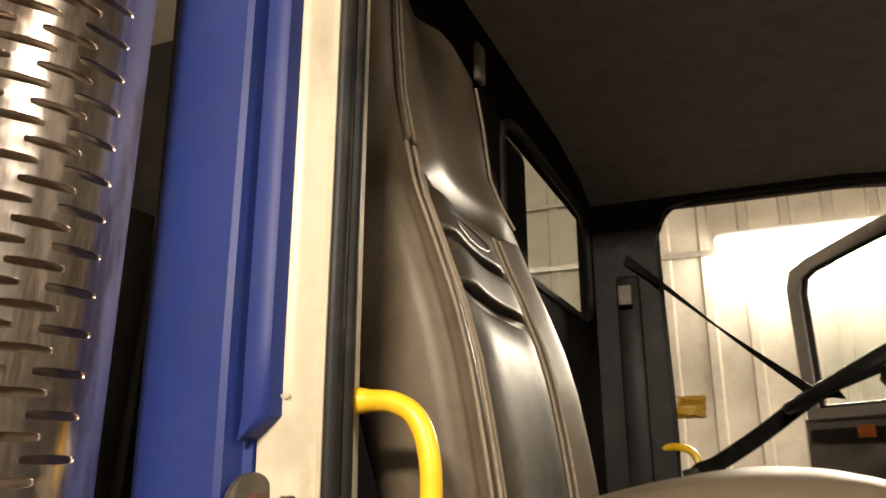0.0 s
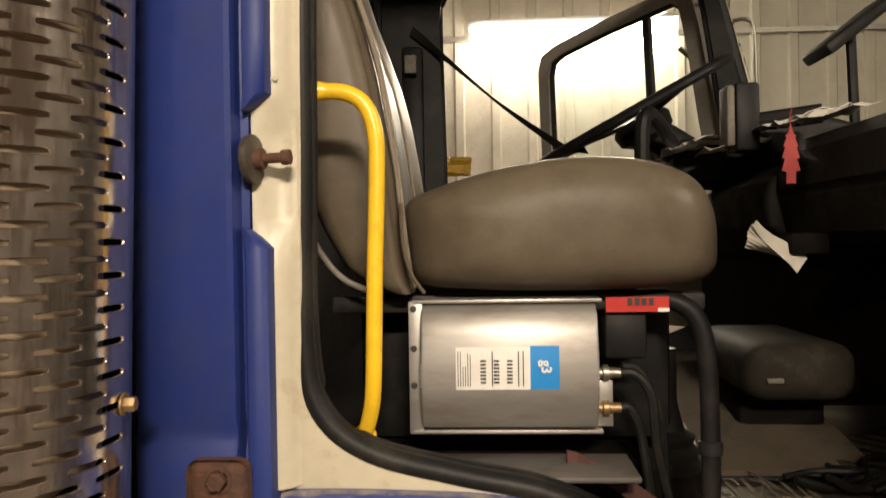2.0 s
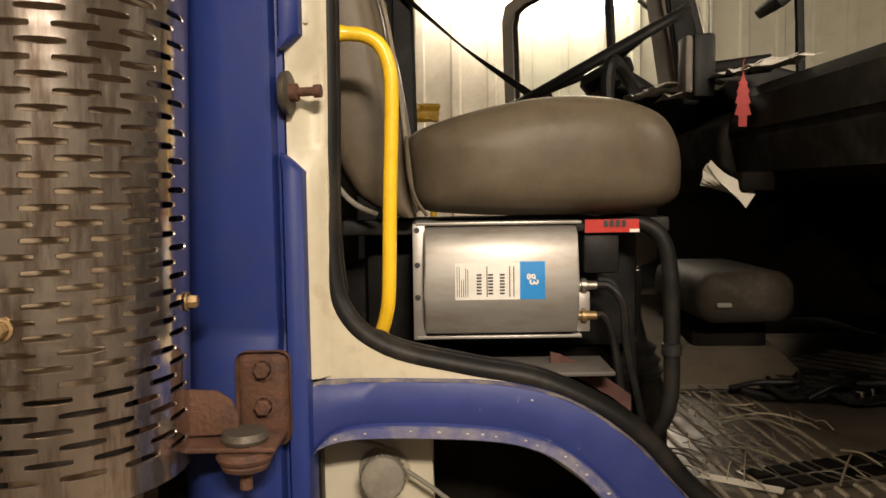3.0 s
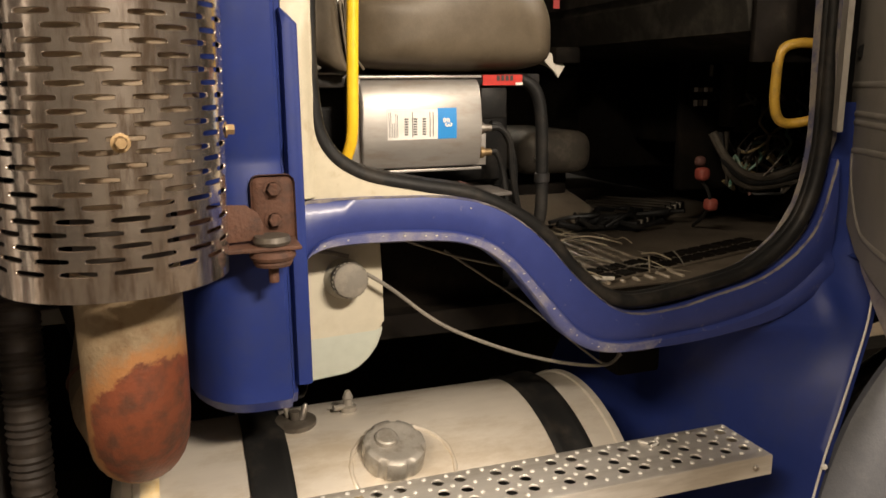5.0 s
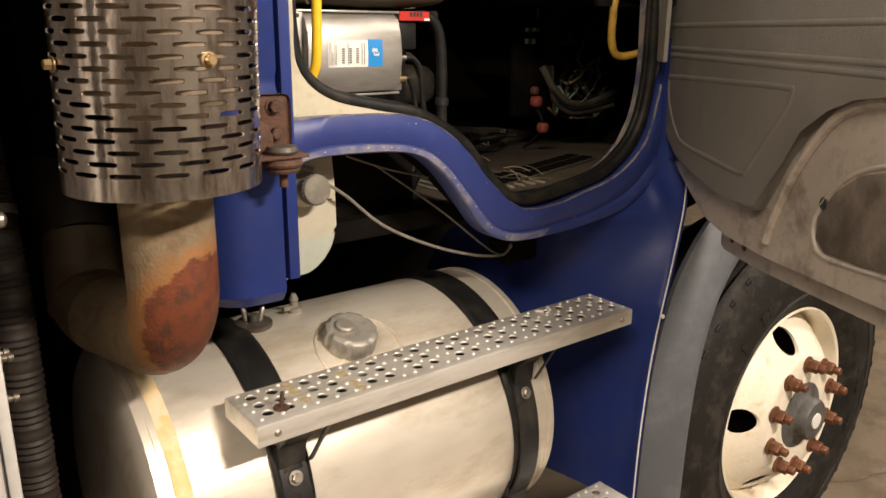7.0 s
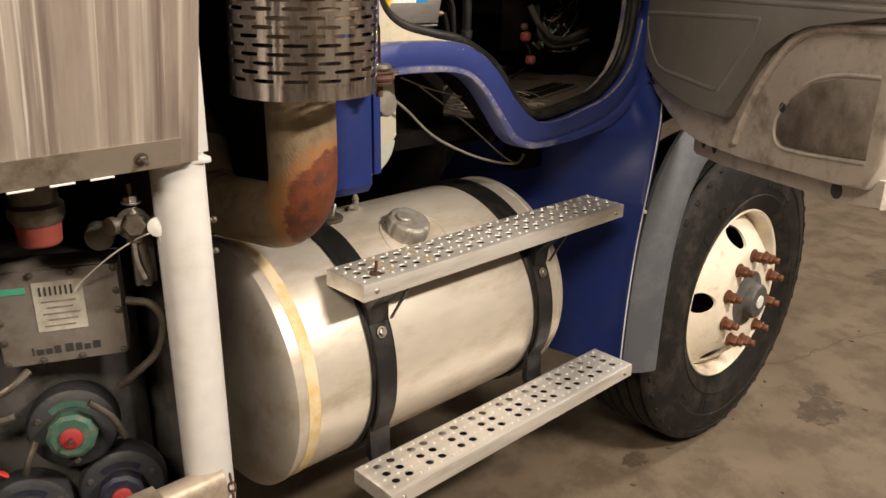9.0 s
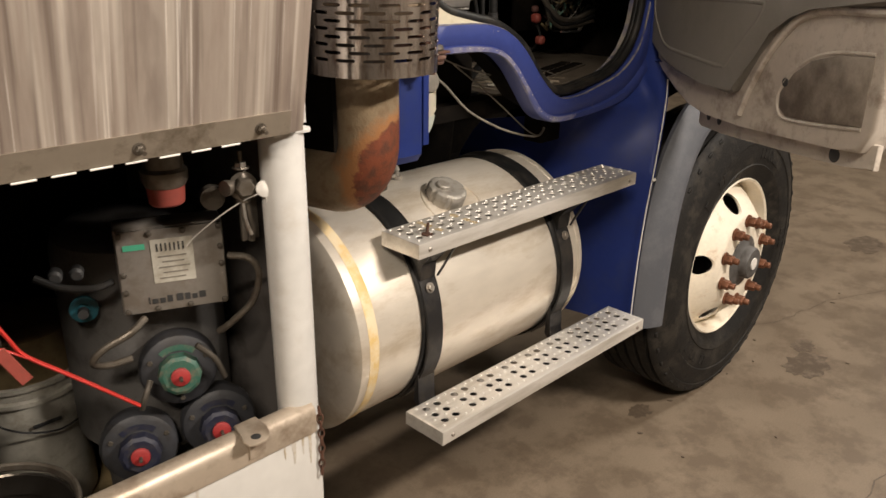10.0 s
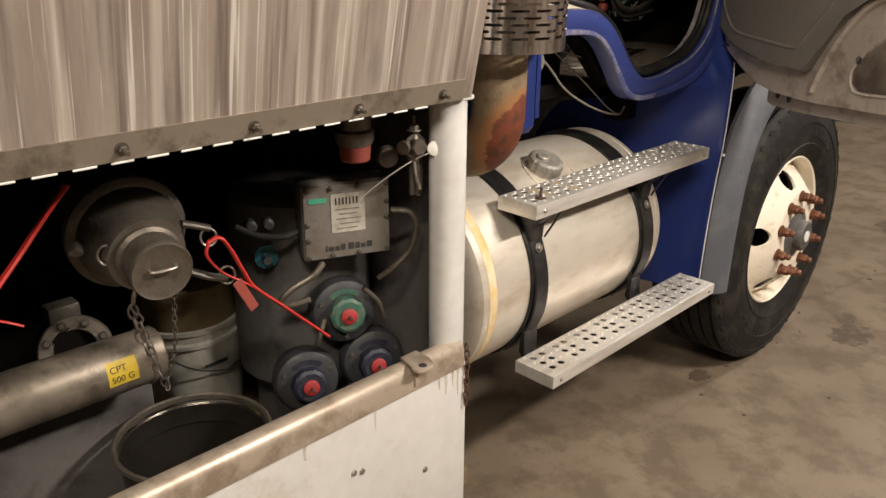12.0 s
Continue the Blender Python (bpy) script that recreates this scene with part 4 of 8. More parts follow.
# ---- cab ----
SEAL = [(0.163, 2.34), (0.158, 1.90), (0.155, 1.72), (0.154, 1.60), (0.152, 1.444), (0.165, 1.379), (0.210, 1.341), (0.291, 1.320), (0.377, 1.301), (0.470, 1.250), (0.541, 1.174), (0.616, 1.126), (0.736, 1.132), (0.861, 1.159), (0.948, 1.229), (0.981, 1.342), (0.978, 1.50), (0.972, 1.80)]
SILL_TOP = [(0.129, 1.311), (0.18, 1.312), (0.242, 1.311), (0.333, 1.306), (0.403, 1.286), (0.468, 1.241), (0.539, 1.166), (0.614, 1.113), (0.700, 1.110), (0.776, 1.124), (0.88, 1.150), (0.965, 1.215), (1.000, 1.33)]
SILL_LOW = [(0.112, 1.170), (0.122, 1.222), (0.152, 1.247), (0.230, 1.251), (0.346, 1.242), (0.409, 1.206), (0.466, 1.141), (0.517, 1.082), (0.580, 1.055), (0.680, 1.052), (0.775, 1.057), (0.90, 1.075), (1.00, 1.12)]


def cab():
    cb = thing("truck_cab", (0.5, 1.1, 1.0), "blue truck cab with cream door frame", "truck cab")
    # the pillar leans forward a little above the belt line
    def tip(z):
        return 0.012 * max(0.0, z - 1.71)

    # rear corner panel
    prof = [(-0.024, 0.30), (-0.024, 0.206), (-0.018, 0.178), (-0.008, 0.152), (0.004, 0.130), (0.018, 0.1135), (0.032, 0.1035), (0.047, 0.0990), (0.060, 0.0980), (0.099, 0.0980), (0.1035, 0.1005), (0.1065, 0.117), (0.113, 0.119), (0.113, 0.180), (0.02, 0.187)]

    def ring(z, dx=0.0, dy=0.0, s=1.0):
        return [((x - 0.05) * s + 0.05 + dx + tip(z), 0.20 + (y - 0.20) * s + dy, z) for x, y in prof]

    bm = loft([ring(1.032, 0.01, 0.03, 0.82), ring(1.043, 0.003, 0.008, 0.95), ring(1.060), ring(1.20), ring(1.352), ring(1.362, 0, 0.0045), ring(1.374, 0, 0.0045), ring(1.384), ring(1.60), ring(1.71), ring(1.9), ring(2.40)], caps=True, closed=True)
    part("corner_panel", bm, BLUE, cb, "blue painted cab corner panel", angle=28)
    for z0, z1, open_low in ((1.075, 1.545, False), (1.645, 2.40, True)):
        rows = []
        for z, f in ((z0, 0.12), (z0 + 0.005, 0.45), (z0 + 0.016, 1.0), (1.71, 1.0), (z1, 1.0)) if open_low else ((z0, 1.0), (z1 - 0.018, 1.0), (z1 - 0.006, 0.45), (z1, 0.12)):
            rows.append([Vector((0.110 + (x - 0.110) * f + tip(z), y, z)) for x, y in ((0.110, 0.113), (0.113, 0.105), (0.1250, 0.104), (0.1310, 0.108), (0.1330, 0.120), (0.1330, 0.150), (0.110, 0.150))])
        part("corner_lip", loft(rows, caps=True, closed=True), BLUE, cb, "bright blue edge of the corner panel", angle=40)
    # cream door frame
    inner = [tuple(p)[:2] for p in glide([(x, z, 0) for x, z in SEAL], 4)]
    turn = min(range(len(inner)), key=lambda i: abs(inner[i][0] - 0.377) + abs(inner[i][1] - 1.301))
    frame_outer = [(0.1345 + tip(2.34), 2.34), (0.1345, 1.71), (0.1345, 1.30)] + SILL_TOP[1:4] + [(0.385, 1.294)]
    part("door_frame", prism(frame_outer + inner[turn::-1], "y", 0.137, 0.185, 0.0025, 2), CREAM, cb, "chipped cream door frame", smooth=True)
    flange = [(0.387, 1.293), (0.468, 1.243), (0.541, 1.167), (0.616, 1.118), (0.736, 1.124), (0.864, 1.150), (0.954, 1.223), (0.986, 1.33), (1.00, 1.36), (1.00, 1.50), (0.995, 1.80), (0.972, 1.80)]
    part("seal_flange", prism(flange + inner[:turn:-1], "y", 0.139, 0.185, 0.002, 2), EDGE_DUST, cb, "dusty flange behind the door seal", smooth=True)
    # pillar face with the pressed recess round the striker
    rows = []
    for z, dent in ((1.315, 0), (1.50, 0), (1.525, 0.05), (1.548, 0.8), (1.556, 1), (1.622, 1), (1.634, 0.85), (1.652, 0.1), (1.664, 0), (1.71, 0), (2.0, 0), (2.34, 0)):
        rows.append([Vector((x + tip(z), y + dent * d, z)) for x, y, d in ((0.1145, 0.19, 0), (0.1145, 0.1215, 0), (0.120, 0.1205, 0.002), (0.127, 0.1205, 0.010), (0.135, 0.1215, 0.014), (0.1405, 0.1245, 0.012), (0.1455, 0.1305, 0.006), (0.150, 0.1365, 0), (0.1535, 0.1390, 0), (0.1535, 0.19, 0))])
    part("pillar_face", loft(rows, caps=True, closed=True), CREAM, cb, "cream pillar with a pressed recess and scuffs", angle=60)
    for x, z in ((0.1310, 1.674), (0.1365, 1.6745)):
        part("rivet", lathe([(0.0028, 0), (0.0022, 0.0012), (0, 0.0015)], aim((x, 0.1206, z), (0, -1, 0)), 10), CREAM, cb)
    # rubber seal in two beads
    for dy, r, off in ((0.147, 0.0118, 0.0), (0.160, 0.0098, 0.005)):
        line = [Vector((p[0] + off * (0.7 if p[1] > 1.4 and p[0] < 0.3 else 0), dy, p[1] + (off * 0.6 if p[0] > 0.2 else 0))) for p in glide([(x, z, 0) for x, z in SEAL], 6)]
        part("door_seal", tube(line, lambda s: r * (0.72 + 0.28 * max(0.0, min(1.0, (1.50 - line[int(s * (len(line) - 1) + 0.5)].z) / 0.12))), 12), RUBBER, cb, "black rubber door seal")
    # blue sill: from the frame's edge to the wheel-well lip
    top, low = resample([(p.x, p.y, 0) for p in glide([(x, z, 0) for x, z in SILL_TOP], 5)], 70), resample([(p.x, p.y, 0) for p in glide([(x, z, 0) for x, z in SILL_LOW], 5)], 70)
    rows = []
    for t, b in zip(top, low):
        row = []
        for f, y in ((0.0, 0.150), (0.0, 0.134), (0.04, 0.128), (0.30, 0.124), (0.62, 0.125), (0.74, 0.128), (0.80, 0.120), (0.97, 0.119), (1.0, 0.123), (1.0, 0.165)):
            p = t.lerp(b, f)
            row.append(Vector((p.x, y, p.y)))
        rows.append(row)
    part("sill", loft(rows), BLUE_WORN, cb, "scuffed blue sill under the door", angle=50)
    # rubbed edge beside the seal, dusty rolled lip and its row of paint chips
    rows = [[Vector((top[i].lerp(low[i], f).x, y, top[i].lerp(low[i], f).y)) for f, y in ((0.0, 0.1335), (0.006, 0.1315), (0.035 + 0.012 * math.sin(1.3 * i), 0.1280))] for i in range(70)]
    part("rubbed_edge", loft(rows), EDGE_DUST, cb, "rubbed dusty edge of the sill")
    rows = [[Vector((top[i].lerp(low[i], f).x, y, top[i].lerp(low[i], f).y)) for f, y in ((0.775, 0.1232), (0.80, 0.1194), (0.965, 0.1184), (1.0, 0.1222))] for i in range(46)]
    part("rolled_lip", loft(rows), LIP_BLUE, cb, "dusty rolled lip of the sill", angle=60)
    chip = lathe([(0.0026, 0), (0.0020, 0.0008), (0, 0.0010)], aim((0, 0, 0), (0, -1, 0)), 7)
    data = None
    rng = random.Random(4)
    for i in range(2, 46):
        for f0, odds in ((0.865, 0.60), (0.20, 0.05)):
            if rng.random() > odds:
                continue
            p = top[i].lerp(low[i], f0 + 0.06 * (rng.random() - 0.5))
            if data is None:
                ob = part("paint_chip", chip, PAIL, cb)
                data = ob.data
            else:
                ob = link("paint_chip", data, PAIL, cb)
                ob.matrix_parent_inverse = Matrix.Translation(cb.location).inverted()
            w = 0.22 + 0.40 * rng.random()
            ob.matrix_basis = Matrix.Translation((p.x, 0.1188 if f0 > 0.8 else 0.1246, p.y)) @ Matrix.Diagonal((w * 1.3, 1, w * 0.8, 1))
    # striker and its washer on the pillar
    q = Vector((0.1185, 0.1125, 1.604))
    d = Vector((0.985, -0.14, 0.03)).normalized()
    sk = part("striker", lathe([(0, -0.004), (0.0205, -0.004), (0.0215, -0.002), (0.0215, 0.002), (0.0195, 0.003), (0.0, 0.003)], aim(q, d), 28), CAST_DARK, cb, "dirty round striker washer")
    pin = lathe([(0.009, 0.002), (0.009, 0.010), (0.0045, 0.011), (0.0045, 0.026), (0.0065, 0.027), (0.0065, 0.034), (0, 0.035)], aim(q, d), 14)
    part("pin", pin, RUST, sk, "rusty striker pin")
    # lower cowl side that sweeps out to the wheel arch
    zs = [(1.42, 0.985, 0.150, 1.05, 0.12), (1.30, 0.985, 0.150, 1.065, 0.105), (1.20, 0.965, 0.150, 1.065, 0.095), (1.12, 0.90, 0.148, 1.045, 0.080), (1.06, 0.80, 0.150, 1.020, 0.064), (0.95, 0.80, 0.26, 0.955, 0.035), (0.876, 0.80, 0.31, 0.912, 0.018), (0.76, 0.795, 0.34, 0.883, 0.013), (0.60, 0.79, 0.36, 0.867, 0.012), (0.42, 0.79, 0.38, 0.862, 0.012)]
    fine = []
    for (za, xa, ya, xb, yb), (zb, xc, yc, xd, yd) in zip(zs, zs[1:]):
        for k in range(8):
            t = k / 8
            fine.append((za + (zb - za) * t, xa + (xc - xa) * t, ya + (yc - ya) * t, xb + (xd - xb) * t, yb + (yd - yb) * t))
    fine.append(zs[-1])
    rows = []
    for z, xi, yi, xo, yo in fine:
        inner = max(0.0, min(1.0, (1.05 - z) / 0.06))
        row = [Vector((xi - 0.085 * inner, yi + 0.26 * inner, z)), Vector((xi - 0.035 * inner, yi + 0.10 * inner, z))]
        for k in range(25):
            t = k / 24
            bend = 0.018 * math.sin(math.pi * t)
            p = Vector((xi + (xo - xi) * t ** 1.15 + bend, yi + (yo - yi) * t + bend * 0.3, z))
            # dented swelling below the hinge and a soft pressed crease
            push = 0.010 * math.exp(-((p.x - 0.985) / 0.016) ** 2 - ((z - 1.098) / 0.034) ** 2)
            row.append(p + Vector((-0.45, -0.89, 0)) * push)
        row.append(Vector((xo + 0.012, yo - 0.002, z)))
        rows.append(row)
    part("cowl_side", loft(rows), BLUE, cb, "blue cowl side sweeping to the wheel arch", angle=60)
    line = glide([(xo - 0.004, yo - 0.005, z) for z, xi, yi, xo, yo in zs[3:]], 6)
    part("edge_bead", tube(line, 0.0019, 8), WHITE, cb, "thin pale edge of bare trim")
    part("pillar_patch", prism([(1.010, 0.172), (0.958, 0.100), (0.966, 0.096), (1.022, 0.166)], "z", 1.376, 1.80, 0.002), FRAMEGREY, cb, "pale front pillar")
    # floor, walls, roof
    # Floor, sill step, riser and rear wall carry their shade as near-black colour.
    part("cab_floor", box(-0.03, 1.55, 0.285, 2.02, 1.06, 1.098), GREASY_SHADE, cb, "black rubber cab floor")
    part("sill_step", prism([(0.30, 1.262), (0.30, 1.285), (0.36, 1.28), (0.43, 1.25), (0.50, 1.19), (0.56, 1.13), (0.62, 1.10), (0.9, 1.10), (0.9, 1.075), (0.60, 1.075), (0.535, 1.11), (0.47, 1.175), (0.41, 1.228), (0.35, 1.258)], "y", 0.205, 0.26, 0.004), GREASY_SHADE, cb, "inner sill coloured near black for shade")
    part("seat_riser", box(-0.02, 0.50, 0.32, 2.0, 1.09, 1.285, 0.02), GREASY_SHADE, cb, "riser under the seats, coloured near black for shade")
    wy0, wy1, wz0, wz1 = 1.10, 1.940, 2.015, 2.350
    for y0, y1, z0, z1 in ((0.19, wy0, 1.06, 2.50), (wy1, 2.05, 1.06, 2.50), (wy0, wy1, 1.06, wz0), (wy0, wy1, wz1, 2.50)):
        part("rear_wall", box(-0.055, -0.020, y0, y1, z0, z1), GREASY_SHADE, cb, "black rear cab wall")
    pane = part("rear_window", box(-0.041, -0.037, wy0, wy1, wz0, wz1), GLASS, cb, "clear rear window pane")
    pane.visible_shadow = False
    rim = []
    for k in range(40):
        a = 2 * math.pi * k / 40
        c, s = math.cos(a), math.sin(a)
        e = 0.35
        rim.append(Vector((-0.022, (wy0 + wy1) / 2 + (wy1 - wy0) / 2 * abs(c) ** e * (1 if c > 0 else -1), (wz0 + wz1) / 2 + (wz1 - wz0) / 2 * abs(s) ** e * (1 if s > 0 else -1))))
    part("window_rubber", tube(rim + [rim[0]], 0.012, 8), RUBBER, cb, "black rubber round the rear window")
    rows = []
    for y in (0.15, 0.20, 0.30, 0.6, 1.1, 1.6, 1.9, 2.02, 2.07):
        drop = 0.10 * (abs(y - 1.1) / 0.96) ** 6
        rows.append([Vector((x, y, 2.510 - drop - 0.05 * max(0, (x - 0.7) / 0.3) ** 2)) for x in (-0.06, 0.1, 0.3, 0.5, 0.7, 0.85, 1.06)])
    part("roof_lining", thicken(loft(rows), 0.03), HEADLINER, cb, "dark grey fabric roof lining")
    part("roof_header", box(0.995, 1.085, 0.15, 2.07, 2.425, 2.50, 0.02), HEADLINER, cb)
    # far side with its door opening
    op = [(0.182, 1.235), (0.178, 1.695), (0.169, 2.245), (0.178, 2.315), (0.211, 2.370), (0.286, 2.387), (0.656, 2.387), (0.951, 2.373), (1.001, 2.353), (1.024, 2.295), (1.061, 2.055), (1.096, 1.805), (1.106, 1.485), (1.026, 1.265), (0.856, 1.195), (0.456, 1.195)]
    out = [(-0.055, 1.035), (-0.055, 1.635), (-0.055, 2.285), (-0.055, 2.475), (0.100, 2.505), (0.300, 2.505), (0.650, 2.505), (0.970, 2.495), (1.030, 2.475), (1.050, 2.395), (1.120, 2.075), (1.195, 1.755), (1.330, 1.435), (1.220, 1.035), (0.900, 1.035), (0.300, 1.035)]
    part("far_side", thicken(loft([[Vector((x, 2.04, z)) for x, z in op], [Vector((x, 2.04, z)) for x, z in out]], closed=True), 0.035), BLACK, cb, "black inside of the driver side frame")
    part("far_seal", tube([Vector((x, 2.03, z)) for x, z in [(p.x, p.y) for p in glide([(x, z, 0) for x, z in op], 5, True)]], 0.011, 8), RUBBER, cb)
    for y in (0.165, 2.045):
        part("windscreen_post", tube([(1.035, y, 2.462), (1.083, y, 2.262), (1.133, y, 2.065), (1.222, y, 1.72)], 0.030, 10), BLACK, cb, "black windscreen post")
    screen = part("windscreen", prism([(1.050, 2.435), (1.056, 2.435), (1.243, 1.795), (1.237, 1.795)], "y", 0.20, 2.01), GLASS, cb, "clear windscreen")
    screen.visible_shadow = False
    part("firewall", box(1.46, 1.50, 0.19, 2.04, 1.05, 1.72), GREASY_SHADE, cb, "black firewall")
    part("near_kick_panel", box(1.02, 1.48, 0.165, 0.195, 1.05, 1.72), BLACK, cb)
    part("belt_anchor", box(0.060, 0.098, 1.93, 1.96, 2.070, 2.128, 0.004), CAPGREY, cb, "grey belt anchor cover")
    part("inner_pillar", box(-0.045, 0.130, 0.1905, 0.215, 1.09, 2.40, 0.004), BLACK, cb, "black inner door pillar")
    part("pillar_trim", box(0.045, 0.115, 1.985, 2.030, 1.35, 2.17, 0.012), BLACK, cb)
    part("mirror_bracket", tube(glide([(1.13, 2.09, 2.37), (1.285, 2.60, 2.395), (1.347, 2.60, 2.391), (1.379, 2.60, 2.357), (1.386, 2.60, 2.185), (1.388, 2.60, 1.945)], 7), 0.008, 8), ZINC, cb, "thin bent steel mirror bracket")
    part("lining_clip", box(-0.018, -0.004, 0.93, 0.97, 2.33, 2.41, 0.006), CAPGREY, cb, "worn grey hook on the rear wall")
    hd = part("grab_handle", tube(glide([(0.130, 2.02, 1.664), (0.190, 2.0, 1.668), (0.232, 1.99, 1.642), (0.243, 1.985, 1.56), (0.240, 1.985, 1.42)], 8), 0.011, 10), YELLOW, cb, "yellow grab handle by the driver door")
    rows = []
    rng = random.Random(8)
    for i in range(7):
        rows.append([Vector((0.184 + 0.013 * i + 0.003 * rng.random(), 2.085 + 0.012 * math.sin(math.pi * j / 5) - 0.012 * rng.random(), 1.748 + 0.013 * j + 0.004 * rng.random())) for j in range(6)])
    part("foam_pad", thicken(loft(rows), 0.02), YELLOW_DIRTY, cb, "crumbling yellow foam pad at the driver door")
    # chassis under and behind the cab
    ch = thing("chassis", (0.5, 1.0, 0.35), "greasy black truck chassis and running gear", "chassis")
    part("frame_rail", prism([(0.62, 0.50), (0.70, 0.50), (0.70, 0.52), (0.64, 0.52), (0.64, 0.74), (0.70, 0.74), (0.70, 0.76), (0.62, 0.76)], "x", -2.2, 2.4, 0.003), GREASY_SHADE, ch, "black frame rail")
    part("frame_rail", prism([(1.58, 0.50), (1.50, 0.50), (1.50, 0.52), (1.56, 0.52), (1.56, 0.74), (1.50, 0.74), (1.50, 0.76), (1.58, 0.76)], "x", -2.2, 2.4, 0.003), GREASY_SHADE, ch, "black frame rail")
    part("axle", tube([(1.447, 0.1, 0.49), (1.447, 2.1, 0.49)], 0.06, 14), GREASY_SHADE, ch)
    # Near-black block added to fill the shaded space below the cab.
    part("underside_block", prism([(-0.08, 0.36), (1.3, 0.32), (1.38, 0.90), (1.3, 1.029), (-0.02, 1.029), (-0.08, 0.98)], "y", 1.20, 1.55, 0.04, 3), GREASY_SHADE, ch)
    part("cab_underside", box(-0.03, 1.5, 0.45, 2.03, 1.03, 1.0595), GREASY_SHADE, ch)
    part("wheel_well", prism([(0.905, 0.44), (0.92, 0.44), (0.92, 0.86), (1.04, 1.02), (1.3, 1.07), (1.3, 1.085), (1.03, 1.035), (0.905, 0.87)], "y", 0.14, 0.60, 0.002), GREASY_SHADE, ch)
    part("cross_tube", tube([(-0.12, 0.64, 0.66), (-0.12, 1.56, 0.66)], 0.05, 12), GREASY_SHADE, ch)
    part("air_tank", lathe([(0, 0), (0.10, 0.01), (0.125, 0.04), (0.125, 0.62), (0.10, 0.65), (0, 0.66)], aim((0.0, 0.76, 0.50), (1, 0, 0)), 28), GREASY_SHADE, ch)
    for x, y, z in ((-0.19, 0.6, 1.02), (-0.21, 0.75, 1.12), (-0.17, 0.9, 0.95)):
        part("air_line", tube(glide([(x, y, z - 0.35), (x - 0.02, y + 0.03, z), (x + 0.01, y + 0.06, z + 0.2), (x + 0.1, y + 0.1, z + 0.28)], 8), 0.010, 8), GREASY_SHADE, ch)
    part("cross_rail", box(-0.46, -0.16, 0.655, 0.675, 1.032, 1.062, 0.004), FRAMEGREY, ch, "dull grey cross rail behind the cab")
    part("upright", box(-0.350, -0.318, 0.64, 0.652, 1.03, 1.62, 0.003), FRAMEGREY, ch, "dull grey upright behind the cab")
    part("upright", box(-0.262, -0.222, 0.64, 0.652, 1.335, 1.70, 0.003), FRAMEGREY, ch, "dull grey upright behind the cab")
    for k in range(3):
        part("air_line", tube(glide([(-0.29 + 0.012 * k, 0.60, 1.75), (-0.285 + 0.014 * k, 0.595, 1.50), (-0.275 + 0.012 * k, 0.60, 1.36), (-0.25 + 0.02 * k, 0.61, 1.30 - 0.02 * k), (-0.20, 0.62, 1.31)], 8), 0.008, 8), RUBBER, ch, "black air line")
    part("gladhand", lathe([(0, -0.012), (0.022, -0.012), (0.026, 0.0), (0.016, 0.012), (0, 0.014)], aim((-0.245, 0.59, 1.305), (-0.2, -1, 0.3)), 18), RED_DULL, ch, "dull red air coupling")
    part("bracket", prism([(-0.27, 1.175), (-0.20, 1.19), (-0.20, 1.205), (-0.235, 1.222), (-0.27, 1.195)], "y", 0.60, 0.606, 0.001), ZINC, ch, "small pale bracket")
    part("tank_hanger", box(0.06, 0.10, 0.42, 0.64, 0.60, 0.74, 0.006), GREASY_SHADE, ch)
    part("tank_hanger", box(0.53, 0.58, 0.42, 0.64, 0.60, 0.74, 0.006), GREASY_SHADE, ch)
    part("rusty_tab", box(0.62, 0.65, 0.15, 0.19, 0.50, 0.60, 0.003), RUST, ch, "rusty steel tab")


def fender():
    fd = thing("front_fender", (1.45, 0.0, 0.42), "front fender with faded grey plastic wheel flare", "fender")
    path = glide([(0.862, 0.0, 0.42), (0.867, 0.0, 0.60), (0.883, 0.0, 0.76), (0.914, 0.0, 0.88), (0.962, 0.0, 0.975), (1.05, 0.0, 1.065), (1.20, 0.0, 1.125), (1.447, 0.0, 1.145), (1.69, 0.0, 1.125), (1.85, 0.0, 1.065), (1.945, 0.0, 0.985), (1.975, 0.0, 0.92), (1.99, 0.0, 0.84)], 5)
    centre = Vector((1.447, 0, 0.60))
    rows, rows2 = [], []
    for i, p in enumerate(path):
        t = (path[min(i + 1, len(path) - 1)] - path[max(i - 1, 0)]).normalized()
        nrm = Vector((-t.z, 0, t.x))
        if nrm.dot(centre - p) < 0:
            nrm = -nrm
        rows.append([p + nrm * o + Vector((0, y, 0)) for o, y in ((0.013, 0.020), (0.007, 0.006), (0.014, -0.005), (0.042, -0.028), (0.076, -0.044), (0.092, -0.046), (0.099, -0.040), (0.099, 0.04))])
        if p.x > 1.06 and p.x < 1.9 and p.z > 1.0:
            rows2.append([p - nrm * o + Vector((0, y, 0)) for o, y in ((-0.004, 0.014), (0.02, 0.012), (0.05, 0.024), (0.08, 0.045), (0.10, 0.075), (0.105, 0.13))])
    part("wheel_flare", loft(rows), FLARE, fd, "faded grey plastic wheel flare", angle=55)
    part("fender_skin", loft(rows2), BLUE, fd, "blue painted fender skin", angle=60)
    part("rivet", lathe([(0.005, 0), (0.004, 0.003), (0, 0.004)], aim((0.900, 0.004, 0.868), (-0.5, -1, 0)), 10), LABEL, fd)


